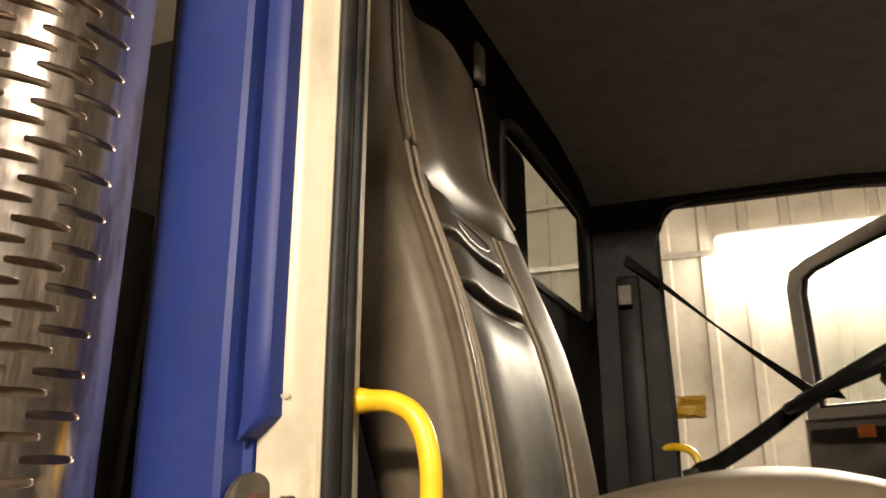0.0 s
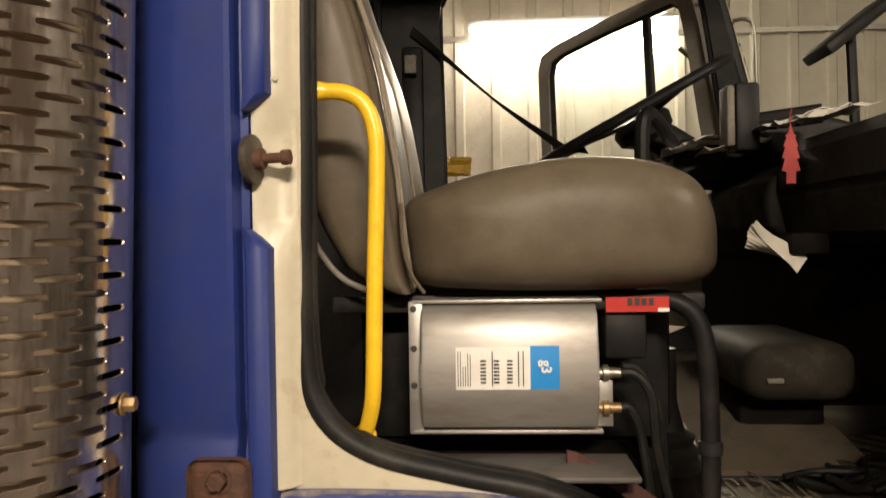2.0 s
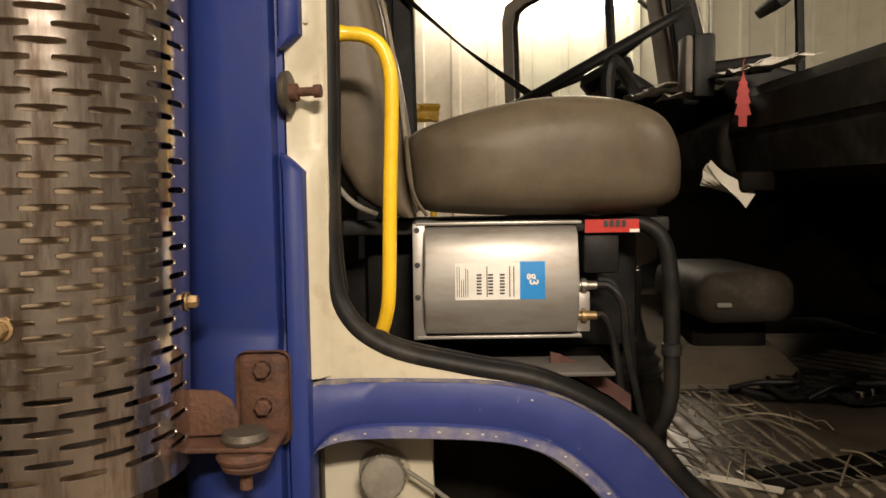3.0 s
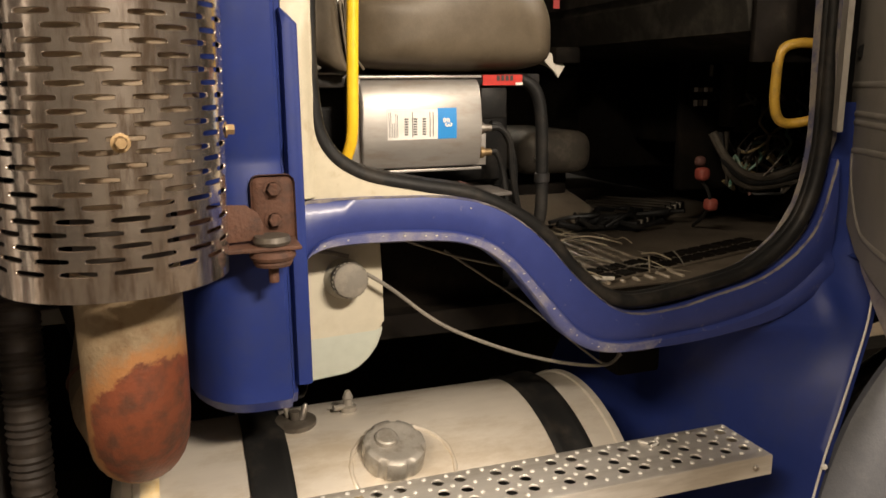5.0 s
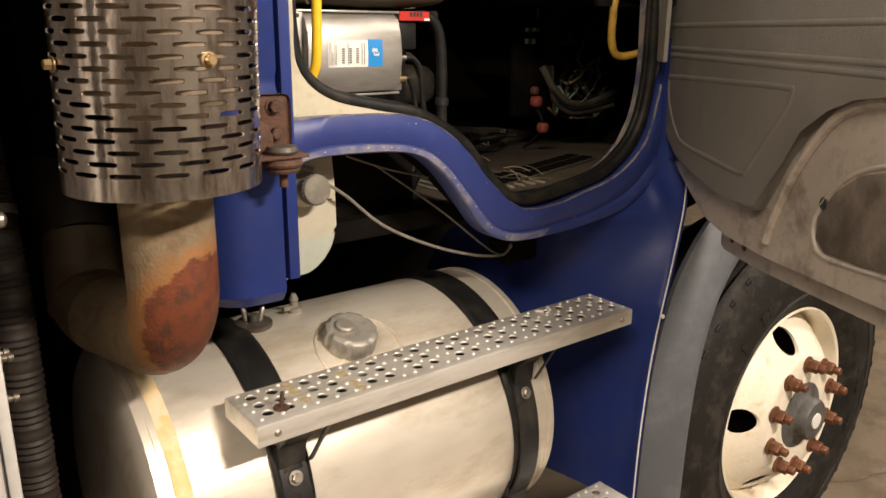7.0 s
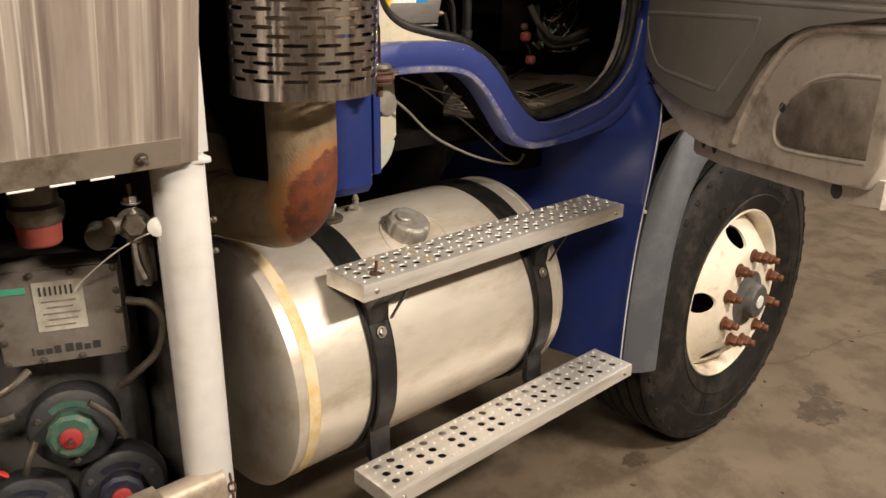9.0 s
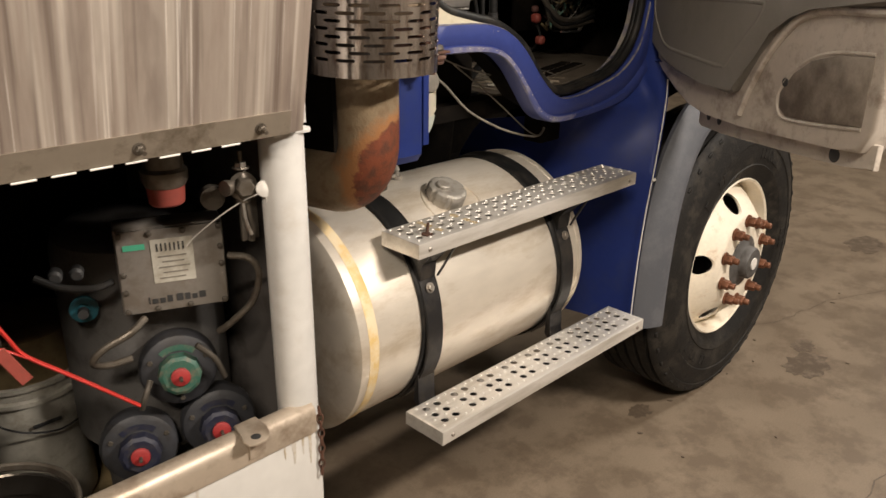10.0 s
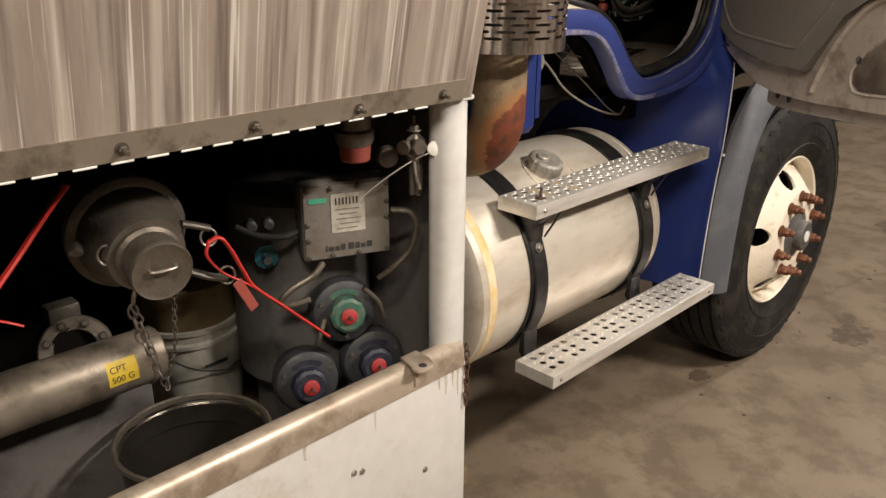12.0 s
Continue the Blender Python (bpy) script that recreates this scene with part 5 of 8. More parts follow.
def door_near():
    u, n = Vector((-0.53, -0.848, 0)), Vector((-0.848, 0.53, 0))
    P = Vector((0.900, -0.101, 0))
    basis = Matrix(((u.x, -n.x, 0, P.x), (u.y, -n.y, 0, P.y), (0, 0, 1, 0), (0, 0, 0, 1)))
    dr = thing("passenger_door", P + u * 0.1 + Vector((0, 0, 1.03)), "open truck door with dark trim and scuffed grey lower panel", "truck door")

    def slab(name, pts, d0, d1, mat, label="", bevel=0.006, parent=None, seg=2):
        return part(name, prism(pts, "y", d0, d1, bevel, seg, m=basis), mat, parent or dr, label)

    # local axes: along the door, depth behind its inner face, height
    shell = [(-0.390, 1.655), (-0.388, 1.53), (-0.370, 1.362), (-0.340, 1.250), (-0.312, 1.200), (-0.225, 1.150), (-0.150, 1.106), (-0.066, 1.082), (0.02, 1.070), (0.18, 1.072), (0.50, 1.094), (0.56, 1.10), (0.59, 1.15), (0.60, 1.655)]
    body = slab("door_shell", shell, 0.006, 0.075, DOORGREY, "scuffed grey painted door shell", 0.010, seg=3)
    lip = [(-0.048, 1.086), (-0.045, 1.036), (-0.03, 1.028), (0.087, 1.030), (0.30, 1.044), (0.50, 1.058), (0.585, 1.07), (0.585, 1.12), (0.30, 1.095), (0.02, 1.075)]
    slab("lower_lip", lip, 0.030, 0.044, DOORGREY, "grey lower door flange", 0.003)
    for a, z in ((0.002, 1.066), (0.052, 1.064)):
        c = basis @ Vector((a, 0.029, z))
        part("drain_hole", lathe([(0.0, 0.0012), (0.0105, 0.0012), (0.0125, 0.0), (0.0125, -0.002)], aim(c, n) @ Matrix.Diagonal((0.8, 1.3, 1, 1)), 16), INK, dr, "dark slotted hole")
    c = basis @ Vector((0.475, 0.029, 1.075))
    part("drain_hole", lathe([(0.0, 0.0012), (0.013, 0.0012), (0.0155, 0.0), (0.0155, -0.002)], aim(c, n), 16), INK, dr, "dark round hole")
    # recessed bottom pan with a raised rim
    arc = [(0.172, 1.100), (0.185, 1.135), (0.225, 1.215), (0.270, 1.275), (0.325, 1.325), (0.375, 1.346), (0.44, 1.356), (0.59, 1.360)]
    line = [basis @ Vector((p.x, 0.004, p.y)) for p in glide([(a, z, 0) for a, z in arc], 6)]
    part("pan_rim", tube(line, 0.009, 10), DOORGREY, body, "raised grey rim round the lower pan")
    arc2 = [(0.560, 1.285), (0.46, 1.277), (0.39, 1.258), (0.335, 1.222), (0.300, 1.175), (0.303, 1.140), (0.33, 1.122), (0.42, 1.128), (0.56, 1.145)]
    line = [basis @ Vector((p.x, 0.0065, p.y)) for p in glide([(a, z, 0) for a, z in arc2], 6)]
    part("pressing", tube(line, 0.004, 8), DOORGREY, body, "pressed bead in the pan")
    smear = material("black_scuff", (0.30, 0.26, 0.215), 0.5, spots=(0.085, 0.065, 0.048), spot_scale=3.0, spot_amount=0.92, edge=(0.36, 0.58))
    slab("pan", [(0.560, 1.280), (0.46, 1.272), (0.39, 1.253), (0.34, 1.220), (0.306, 1.175), (0.309, 1.142), (0.335, 1.127), (0.42, 1.133), (0.56, 1.150)], 0.004, 0.012, smear, "scuffed and smeared recess in the pan", 0.002, body)
    for a, z in ((0.318, 1.198),):
        c = basis @ Vector((a, 0.0045, z))
        part("screw_hole", lathe([(0.0, 0.0015), (0.006, 0.0015), (0.009, 0.002), (0.010, 0.0)], aim(c, n), 16), INK, body, "dark screw hole")
    # dark trim with pressed lines
    trim = [(-0.372, 1.640), (-0.370, 1.50), (-0.352, 1.340), (-0.332, 1.285), (-0.295, 1.232), (-0.205, 1.180), (-0.12, 1.158), (0.02, 1.147), (0.135, 1.143), (0.155, 1.152), (0.215, 1.246), (0.262, 1.296), (0.32, 1.341), (0.38, 1.362), (0.59, 1.372), (0.595, 1.640)]
    tr = slab("trim_panel", trim, -0.014, 0.010, TRIM, "dark grey vinyl trim panel", 0.009, seg=3)
    for pts in ([(-0.32, 1.388), (-0.05, 1.388), (0.3, 1.388), (0.585, 1.388)], [(-0.33, 1.402), (0.0, 1.402), (0.3, 1.402), (0.585, 1.402)], [(-0.33, 1.447), (0.0, 1.450), (0.3, 1.452), (0.585, 1.455)], [(-0.274, 1.342), (-0.20, 1.346), (0.026, 1.352), (0.205, 1.356), (0.226, 1.350), (0.210, 1.318), (0.167, 1.272), (0.105, 1.202)], [(-0.272, 1.338), (-0.262, 1.296), (-0.220, 1.243), (-0.171, 1.216), (-0.05, 1.207), (0.066, 1.201), (0.103, 1.203)]):
        line = [basis @ Vector((p.x, -0.0075, p.y)) for p in glide([(a, z, 0) for a, z in pts], 6)]
        part("trim_ridge", tube(line, 0.0085, 14), TRIM, tr)
    # window above the trim
    outer = [(-0.385, 1.656), (0.60, 1.656), (0.585, 2.20), (0.50, 2.31), (-0.20, 2.33), (-0.33, 2.10)]
    inner = [(-0.330, 1.672), (0.555, 1.672), (0.540, 2.18), (0.47, 2.265), (-0.17, 2.285), (-0.275, 2.08)]
    part("window_frame", thicken(loft([[basis @ Vector((a, 0.03, z)) for a, z in outer], [basis @ Vector((a, 0.03, z)) for a, z in inner]], closed=True), 0.03), DOORGREY, dr, "grey door window frame")
    pane = part("pane", prism(inner, "y", 0.042, 0.046, m=basis), GLASS, dr, "clear door glass", smooth=False)
    pane.visible_shadow = False
    part("check_strap", tube([basis @ Vector((-0.372, 0.05, 1.52)), Vector((1.03, 0.13, 1.50))], 0.012, 8), BLACK, dr)
    for z in (1.25, 1.62):
        part("hinge", tube([basis @ Vector((-0.345, 0.06, z)), Vector((1.045, 0.115, z))], 0.016, 10), BLACK_STEEL, dr, "black door hinge arm")
    c = basis @ Vector((0.12, -0.015, 1.56))
    part("handle_knob", lathe([(0.0, 0.02), (0.018, 0.018), (0.022, 0.0)], aim(c, n), 18), BLACK, tr, "black plastic knob")


def door_far():
    d = Vector((-0.640, 0.768, 0))
    nn = Vector((0.768, 0.640, 0))
    basis = Matrix(((d.x, nn.x, 0, 1.140), (d.y, nn.y, 0, 2.105), (0, 0, 1, 0.112), (0, 0, 0, 1)))
    dr = thing("driver_door", basis @ Vector((0.4, 0, 1.1)), "open driver door with a grey window frame", "truck door")
    part("door_panel", prism([(0.0, 1.10), (0.93, 1.10), (0.93, 1.66), (0.02, 1.66)], "y", 0, 0.06, 0.01, m=basis), TRIM, dr, "dark inner door panel")
    outer = [(-0.01, 1.655), (0.03, 1.80), (0.10, 2.15), (0.135, 2.278), (0.18, 2.300), (0.52, 2.262), (0.79, 2.218), (0.868, 2.190), (0.890, 2.13), (0.880, 1.9), (0.865, 1.655)]
    inner = [(0.075, 1.69), (0.10, 1.80), (0.155, 2.12), (0.18, 2.223), (0.215, 2.248), (0.52, 2.214), (0.76, 2.176), (0.815, 2.152), (0.830, 2.10), (0.822, 1.9), (0.812, 1.69)]
    part("window_frame", thicken(loft([[basis @ Vector((a, 0.0, z)) for a, z in outer], [basis @ Vector((a, 0.0, z)) for a, z in inner]], closed=True), 0.04), FRAMEGREY, dr, "grey window frame")
    for a0, a1, z in ((0.10, 0.86, 1.600),):
        part("pull_bar", prism([(a0, z - 0.022), (a1, z - 0.022), (a1, z + 0.020), (a0, z + 0.022)], "y", -0.045, 0.0, 0.008, m=basis), BLACK, dr, "black door pull bar")
    for a in (0.61, 0.15):
        part("reflector", prism([(a - 0.035, 1.586), (a + 0.035, 1.586), (a + 0.035, 1.626), (a - 0.035, 1.626)], "y", -0.049, -0.044, 0.002, m=basis), ORANGE, dr, "orange reflector")
    part("divider", tube([basis @ Vector((0.350, 0.0, 2.23)), basis @ Vector((0.318, 0.0, 1.67))], 0.018, 8), RUBBER, dr, "black quarter-window divider")
    ln = [basis @ Vector((a, -0.02, z)) for a, z in inner]
    part("window_rubber", tube(ln + [ln[0]], 0.012, 8), RUBBER, dr)
    g = part("window_pane", prism(inner, "y", 0.016, 0.020, m=basis), GLASS, dr, "clear window pane")
    g.visible_shadow = False
    for a, z in ((0.0, 1.25), (0.0, 1.60)):
        part("hinge", tube([basis @ Vector((0.03, 0.03, z)), Vector((1.125, 2.08, z + 0.112))], 0.018, 8), BLACK_STEEL, dr)
    part("mirror_stay", tube(glide([basis @ Vector((0.28, 0.10, 2.12)), basis @ Vector((0.14, 0.2, 1.95)), basis @ Vector((0.03, 0.2, 1.72))], 8), 0.010, 8), ZINC, dr)


# ---- seat ----
def seat():
    st = thing("passenger_seat", (0.36, 0.52, 1.285), "taupe vinyl passenger seat with glossy dark centre panels", "seat")
    side = [(0.243, 1.486), (0.231, 1.524), (0.229, 1.571), (0.265, 1.592), (0.338, 1.612), (0.408, 1.622), (0.483, 1.619), (0.540, 1.600), (0.564, 1.568), (0.570, 1.528), (0.563, 1.492), (0.518, 1.477), (0.403, 1.474), (0.303, 1.477)]
    loop = glide([(x, z, 0) for x, z in side], 5, True)
    mid = Vector((0.403, 1.539, 0))
    rows = []
    for y, s in ((0.262, 0.30), (0.264, 0.50), (0.269, 0.68), (0.278, 0.82), (0.291, 0.92), (0.311, 0.985), (0.345, 1.018), (0.52, 1.02), (0.72, 1.01), (0.755, 0.99), (0.765, 0.94), (0.76, 0.88)):
        rows.append([Vector((mid.x + (p.x - mid.x) * s, y, mid.y + (p.y - mid.y) * s)) for p in loop])
    part("cushion", loft(rows, caps=True, closed=True), VINYL, st, "worn taupe vinyl seat cushion", angle=70)

    keys = [(1.474, 0.238, 0.215, 0.289, 0.745), (1.489, 0.236, 0.178, 0.282, 0.748), (1.504, 0.234, 0.156, 0.280, 0.750), (1.544, 0.230, 0.131, 0.278, 0.750), (1.604, 0.225, 0.104, 0.278, 0.750), (1.655, 0.218, 0.086, 0.278, 0.750), (1.716, 0.208, 0.070, 0.278, 0.748), (1.768, 0.195, 0.058, 0.278, 0.745),
            (1.829, 0.174, 0.045, 0.280, 0.735), (1.880, 0.155, 0.030, 0.284, 0.722), (1.931, 0.140, 0.018, 0.297, 0.700), (1.972, 0.122, 0.010, 0.327, 0.682), (2.013, 0.108, 0.004, 0.345, 0.674), (2.095, 0.100, -0.006, 0.350, 0.670), (2.166, 0.092, -0.008, 0.362, 0.656), (2.212, 0.072, -0.002, 0.400, 0.622), (2.238, 0.048, 0.010, 0.450, 0.575)]

    def dish(py):
        return 0.030 * max(0.0, 1 - (abs(py) / 0.86) ** 2)

    def at(z):
        for a, b in zip(keys, keys[1:]):
            if z <= b[0]:
                t = (z - a[0]) / (b[0] - a[0])
                return [p + (q - p) * t for p, q in zip(a, b)]
        return list(keys[-1])

    rows = []
    zz = 1.474
    while zz < 2.237:
        z, xf, xb, y0, y1 = at(zz)
        cx, cy, hx, hy = (xf + xb) / 2, (y0 + y1) / 2, (xf - xb) / 2, (y1 - y0) / 2
        row = []
        for k in range(48):
            a = 2 * math.pi * k / 48
            c, s = math.cos(a), math.sin(a)
            ex = 0.42
            px, py = abs(c) ** ex * (1 if c > 0 else -1), abs(s) ** ex * (1 if s > 0 else -1)
            row.append(Vector((cx + hx * px - (dish(py) * min(1.0, hx / 0.035) if c > 0 else 0), cy + hy * py, zz)))
        rows.append(row)
        zz += 0.015
    bk = part("backrest", loft(rows, caps=True, closed=True), VINYL, st, "taupe vinyl backrest", angle=70)

    def front(f, z, proud=0.0):
        zq, xf, xb, y0, y1 = at(z)
        py = 2 * f - 1
        return Vector((xf - dish(py) - 0.10 * (xf - xb) * max(0, abs(py) - 0.6) + proud, y0 + (y1 - y0) * f, z))

    # puffed panels between sunk seams: lumbar panel, two shoulder pads, head pad
    for za, zb, f0, f1, puff in ((1.50, 1.788, 0.145, 0.70, 0.013), (1.796, 1.848, 0.15, 0.705, 0.013), (1.853, 1.906, 0.15, 0.70, 0.013), (1.916, 2.175, 0.10, 0.90, 0.020)):
        rows = []
        for i in range(15):
            z = za + (zb - za) * i / 14
            bul = min(1.0, 0.30 + 2.2 * math.sin(math.pi * i / 14)) if 0 < i < 14 else 0.0
            if za > 1.9:
                bul = (0.0, 0.72, 1.0)[min(i, 2)] * (1 - 0.55 * max(0, i - 2) / 12)
            rows.append([front(f0 + (f1 - f0) * k / 14, z, 0.001 + puff * bul * min(1.0, 2.0 * math.sin(math.pi * k / 14)) ** 0.7) for k in range(15)])
        part("centre_panel", loft(rows), VINYL_DARK if za < 1.9 else VINYL, bk, "glossy dark vinyl centre panel" if za < 1.9 else "taupe head pad", angle=80)
    ring = [front(0.42 + 0.15 * math.cos(2 * math.pi * k / 24), 1.879 + 0.010 * math.sin(2 * math.pi * k / 24), 0.0145) for k in range(25)]
    part("stitching", tube(ring, 0.0014, 6), VINYL, bk, "stitched oval in the shoulder pad")
    for f, z0, z1 in ((0.02, 1.48, 1.93), (0.06, 1.48, 1.93), (0.10, 1.48, 1.915), (0.725, 1.50, 1.91), (0.765, 1.50, 1.91), (0.04, 1.94, 2.17), (0.075, 1.94, 2.17), (0.925, 1.94, 2.15)):
        part("piping", tube([front(f, z0 + (z1 - z0) * k / 24, 0.0012) for k in range(25)], 0.0021, 8), STITCH, bk, "pale stitched piping")
    part("side_welt", tube(glide([(0.2275, 0.2755, 1.572), (0.228, 0.2745, 1.545), (0.231, 0.2740, 1.518), (0.239, 0.2745, 1.494), (0.251, 0.277, 1.476)], 8), 0.0022, 8), VINYL, bk, "welt along the cushion joint")
    part("shell_edge", tube(glide([(0.104, 0.31, 1.600), (0.122, 0.297, 1.548), (0.142, 0.292, 1.513), (0.163, 0.290, 1.491), (0.190, 0.290, 1.478)], 8), 0.0035, 8), CAPGREY, bk)
    part("pedestal", box(0.16, 0.54, 0.40, 0.73, 1.285, 1.462, 0.02), BLACK, st, "black seat pedestal")
    part("slide_rail", box(0.14, 0.56, 0.33, 0.36, 1.45, 1.470, 0.004), BLACK_STEEL, st)


def cab_fittings():
    # near grab handle
    gh = thing("grab_handle", (0.20, 0.18, 1.35), "bright yellow tubular grab handle on the door pillar", "handle", "grab handles")
    line = glide([(0.150, 0.176, 1.674), (0.172, 0.177, 1.6735), (0.190, 0.177, 1.671), (0.206, 0.177, 1.660), (0.215, 0.177, 1.636), (0.2165, 0.177, 1.60), (0.213, 0.177, 1.50), (0.210, 0.178, 1.40), (0.206, 0.184, 1.370), (0.198, 0.196, 1.345)], 7)
    part("bar", tube(line, lambda s: 0.0078 if s > 0.10 else 0.0122 - 0.0044 * (s / 0.10) ** 0.8, 14), YELLOW, gh)
    part("end_flange", prism([(-0.016, -0.010), (0.010, -0.008), (0.016, 0.0), (0.010, 0.008), (-0.016, 0.010)], "z", -0.002, 0.002, 0.001, m=pose(0.150, 0.1765, 1.674, 90, 0, 0)), YELLOW, gh, "flattened yellow handle end")
    part("screw", lathe([(0.0042, 0), (0.0036, 0.002), (0, 0.0028)], aim((0.1455, 0.174, 1.674), (0, -1, 0)), 12), YELLOW_DIRTY, gh)
    part("foot", lathe([(0.013, 0), (0.012, 0.006), (0.008, 0.010)], aim((0.1965, 0.199, 1.341), (0.1, -0.4, 0.9)), 18), YELLOW, gh)
    g2 = thing("grab_handle", (0.97, 0.23, 1.38), "grimy yellow grab handle inside the front pillar", "handle", "grab handles")
    line = glide([(1.025, 0.205, 1.392), (0.99, 0.228, 1.383), (0.968, 0.235, 1.389), (0.958, 0.238, 1.415), (0.957, 0.238, 1.46), (0.961, 0.236, 1.503), (0.985, 0.225, 1.516), (1.025, 0.205, 1.514)], 7)
    part("bar", tube(line, 0.0085, 12), YELLOW_DIRTY, g2)
    for z in (1.392, 1.514):
        part("end_pad", box(1.014, 1.032, 0.196, 0.212, z - 0.015, z + 0.015, 0.003), YELLOW_DIRTY, g2)
    # silver control unit under the seat
    cn = thing("control_unit", (0.33, 0.33, 1.285), "dull silver metal unit with a label under the seat", "metal unit")
    outline = [(0.285, 1.331), (0.277, 1.345), (0.273, 1.375), (0.272, 1.40), (0.274, 1.43), (0.281, 1.452), (0.296, 1.463), (0.40, 1.463), (0.40, 1.328), (0.296, 1.328)]
    bd = part("body", prism(outline, "x", 0.246, 0.434, 0.003), CAN, cn, "silver curved metal housing")
    part("flange", box(0.232, 0.2475, 0.290, 0.295, 1.322, 1.466, 0.001), CAN, cn, "drilled mounting flange")
    part("flange", box(0.236, 0.440, 0.289, 0.40, 1.4635, 1.4675, 0.001), CAN, cn)
    part("flange", box(0.236, 0.440, 0.289, 0.40, 1.3225, 1.3265, 0.001), CAN, cn)
    for z in (1.458, 1.415, 1.375):
        part("screw", lathe([(0.0036, 0), (0.0036, 0.001), (0, 0.0014)], aim((0.2375, 0.290, z), (0, -1, 0)), 12), INK, cn)

    def on_face(z):
        zz = [(1.345, 0.277), (1.375, 0.273), (1.40, 0.272), (1.43, 0.274)]
        for (a, ya), (b, yb) in zip(zz, zz[1:]):
            if a <= z <= b:
                return ya + (yb - ya) * (z - a) / (b - a)
        return 0.2735

    def sticker(name, x0, x1, z0, z1, lift, mat, parent, label=""):
        rows = [[Vector((x, on_face(z0 + (z1 - z0) * k / 6) - lift, z0 + (z1 - z0) * k / 6)) for x in (x0, x1)] for k in range(7)]
        return part(name, loft(rows), mat, parent, label)

    lb = sticker("label", 0.2835, 0.362, 1.3735, 1.4185, 0.0005, LABEL, bd, "white printed label")
    sticker("blue_field", 0.362, 0.3925, 1.3735, 1.4195, 0.0005, CYAN, bd, "bright blue end of the label with white mark")
    cu = bpy.data.curves.new("label_text", "FONT")
    cu.body, cu.size, cu.extrude, cu.offset = "g3", 0.0150, 0.0001, 0.0004
    cu.materials.append(LABEL)
    ob = new("lettering", cu)
    ob.parent = bd
    ob.matrix_basis = bd.matrix_basis.inverted() @ Matrix(((0, 1, 0, 0.3738), (0, 0, -1, 0.2706), (-1, 0, 0, 1.4045), (0, 0, 0, 1)))
    rng = random.Random(2)
    for k in range(6):
        sticker("print_bar", 0.2855 + k * 0.0026, 0.2863 + k * 0.0026, 1.377, 1.377 + 0.02 + 0.018 * rng.random(), 0.0008, INK, lb)
    for x in (0.313, 0.327, 0.341):
        for k in range(7):
            z = 1.380 + k * 0.0038
            sticker("print_bar", x - 0.0035, x + 0.0025, z, z + 0.0022, 0.0008, INK, lb)
    for x in (0.3215, 0.349, 0.354):
        sticker("print_bar", x, x + 0.0012, 1.377, 1.414, 0.0008, INK, lb)
    for z in (1.386, 1.348):
        fx = lathe([(0.006, 0), (0.006, 0.006), (0.009, 0.007), (0.009, 0.013), (0.006, 0.014), (0.0055, 0.026), (0, 0.026)], aim((0.434, 0.300, z), (1, 0, 0)), 12)
        part("connector", fx, BRASS if z < 1.37 else ZINC, cn, "brass hose connector")
    part("side_plate", box(0.4345, 0.452, 0.300, 0.304, 1.328, 1.378, 0.001), CAN, cn, "pale connector plate")
    part("red_tag", box(0.445, 0.512, 0.296, 0.298, 1.452, 1.468, 0.0), RED, cn, "red tag with dark unreadable letters")
    for k in range(4):
        part("print_bar", box(0.468 + k * 0.0075, 0.473 + k * 0.0075, 0.2948, 0.2955, 1.459, 1.467), INK, cn)
    part("white_end", box(0.500, 0.512, 0.2945, 0.2955, 1.452, 1.456), LABEL, cn)
    part("cover", box(0.445, 0.490, 0.305, 0.40, 1.40, 1.450, 0.004), BLACK, cn, "black side cover")
    hs = [[(0.458, 0.300, 1.386), (0.476, 0.298, 1.384), (0.492, 0.296, 1.362), (0.497, 0.296, 1.31), (0.512, 0.30, 1.24), (0.53, 0.32, 1.18)], [(0.458, 0.300, 1.348), (0.47, 0.302, 1.346), (0.482, 0.304, 1.32), (0.490, 0.302, 1.26), (0.50, 0.31, 1.19)], [(0.462, 0.306, 1.392), (0.482, 0.31, 1.385), (0.502, 0.306, 1.34), (0.508, 0.31, 1.27), (0.522, 0.33, 1.19)]]
    for h in hs:
        part("hose", tube(glide(h, 8), 0.0052, 8), BLACK, cn, "thin black hose")
    part("ledge", box(0.17, 0.47, 0.235, 0.325, 1.286, 1.292, 0.002), LINER, cn, "dusty pale ledge under the unit")
    # black tubular stay beside the seat
    tb = glide([(0.47, 0.33, 1.462), (0.515, 0.325, 1.463), (0.545, 0.32, 1.445), (0.557, 0.318, 1.40), (0.560, 0.318, 1.30), (0.558, 0.318, 1.235), (0.545, 0.325, 1.195), (0.52, 0.35, 1.15), (0.51, 0.37, 1.10)], 8)
    sy = thing("seat_stay", (0.51, 0.37, 1.10), "thick black tubular stay bolted to the cab floor", "stay")
    part("tube", tube(tb, 0.0105, 14), BLACK, sy)
    part("foot_plate", box(0.475, 0.545, 0.345, 0.405, 1.099, 1.106, 0.002), BLACK_STEEL, sy)
    part("clamp", lathe([(0.0108, -0.008), (0.013, -0.007), (0.013, 0.007), (0.0108, 0.008)], aim((0.560, 0.318, 1.30), (0, 0, 1)), 18), BLACK_STEEL, sy)
    # dashboard
    ds = thing("dashboard", (1.15, 1.1, 1.1), "dark grey dashboard with a rounded passenger pad", "dashboard")
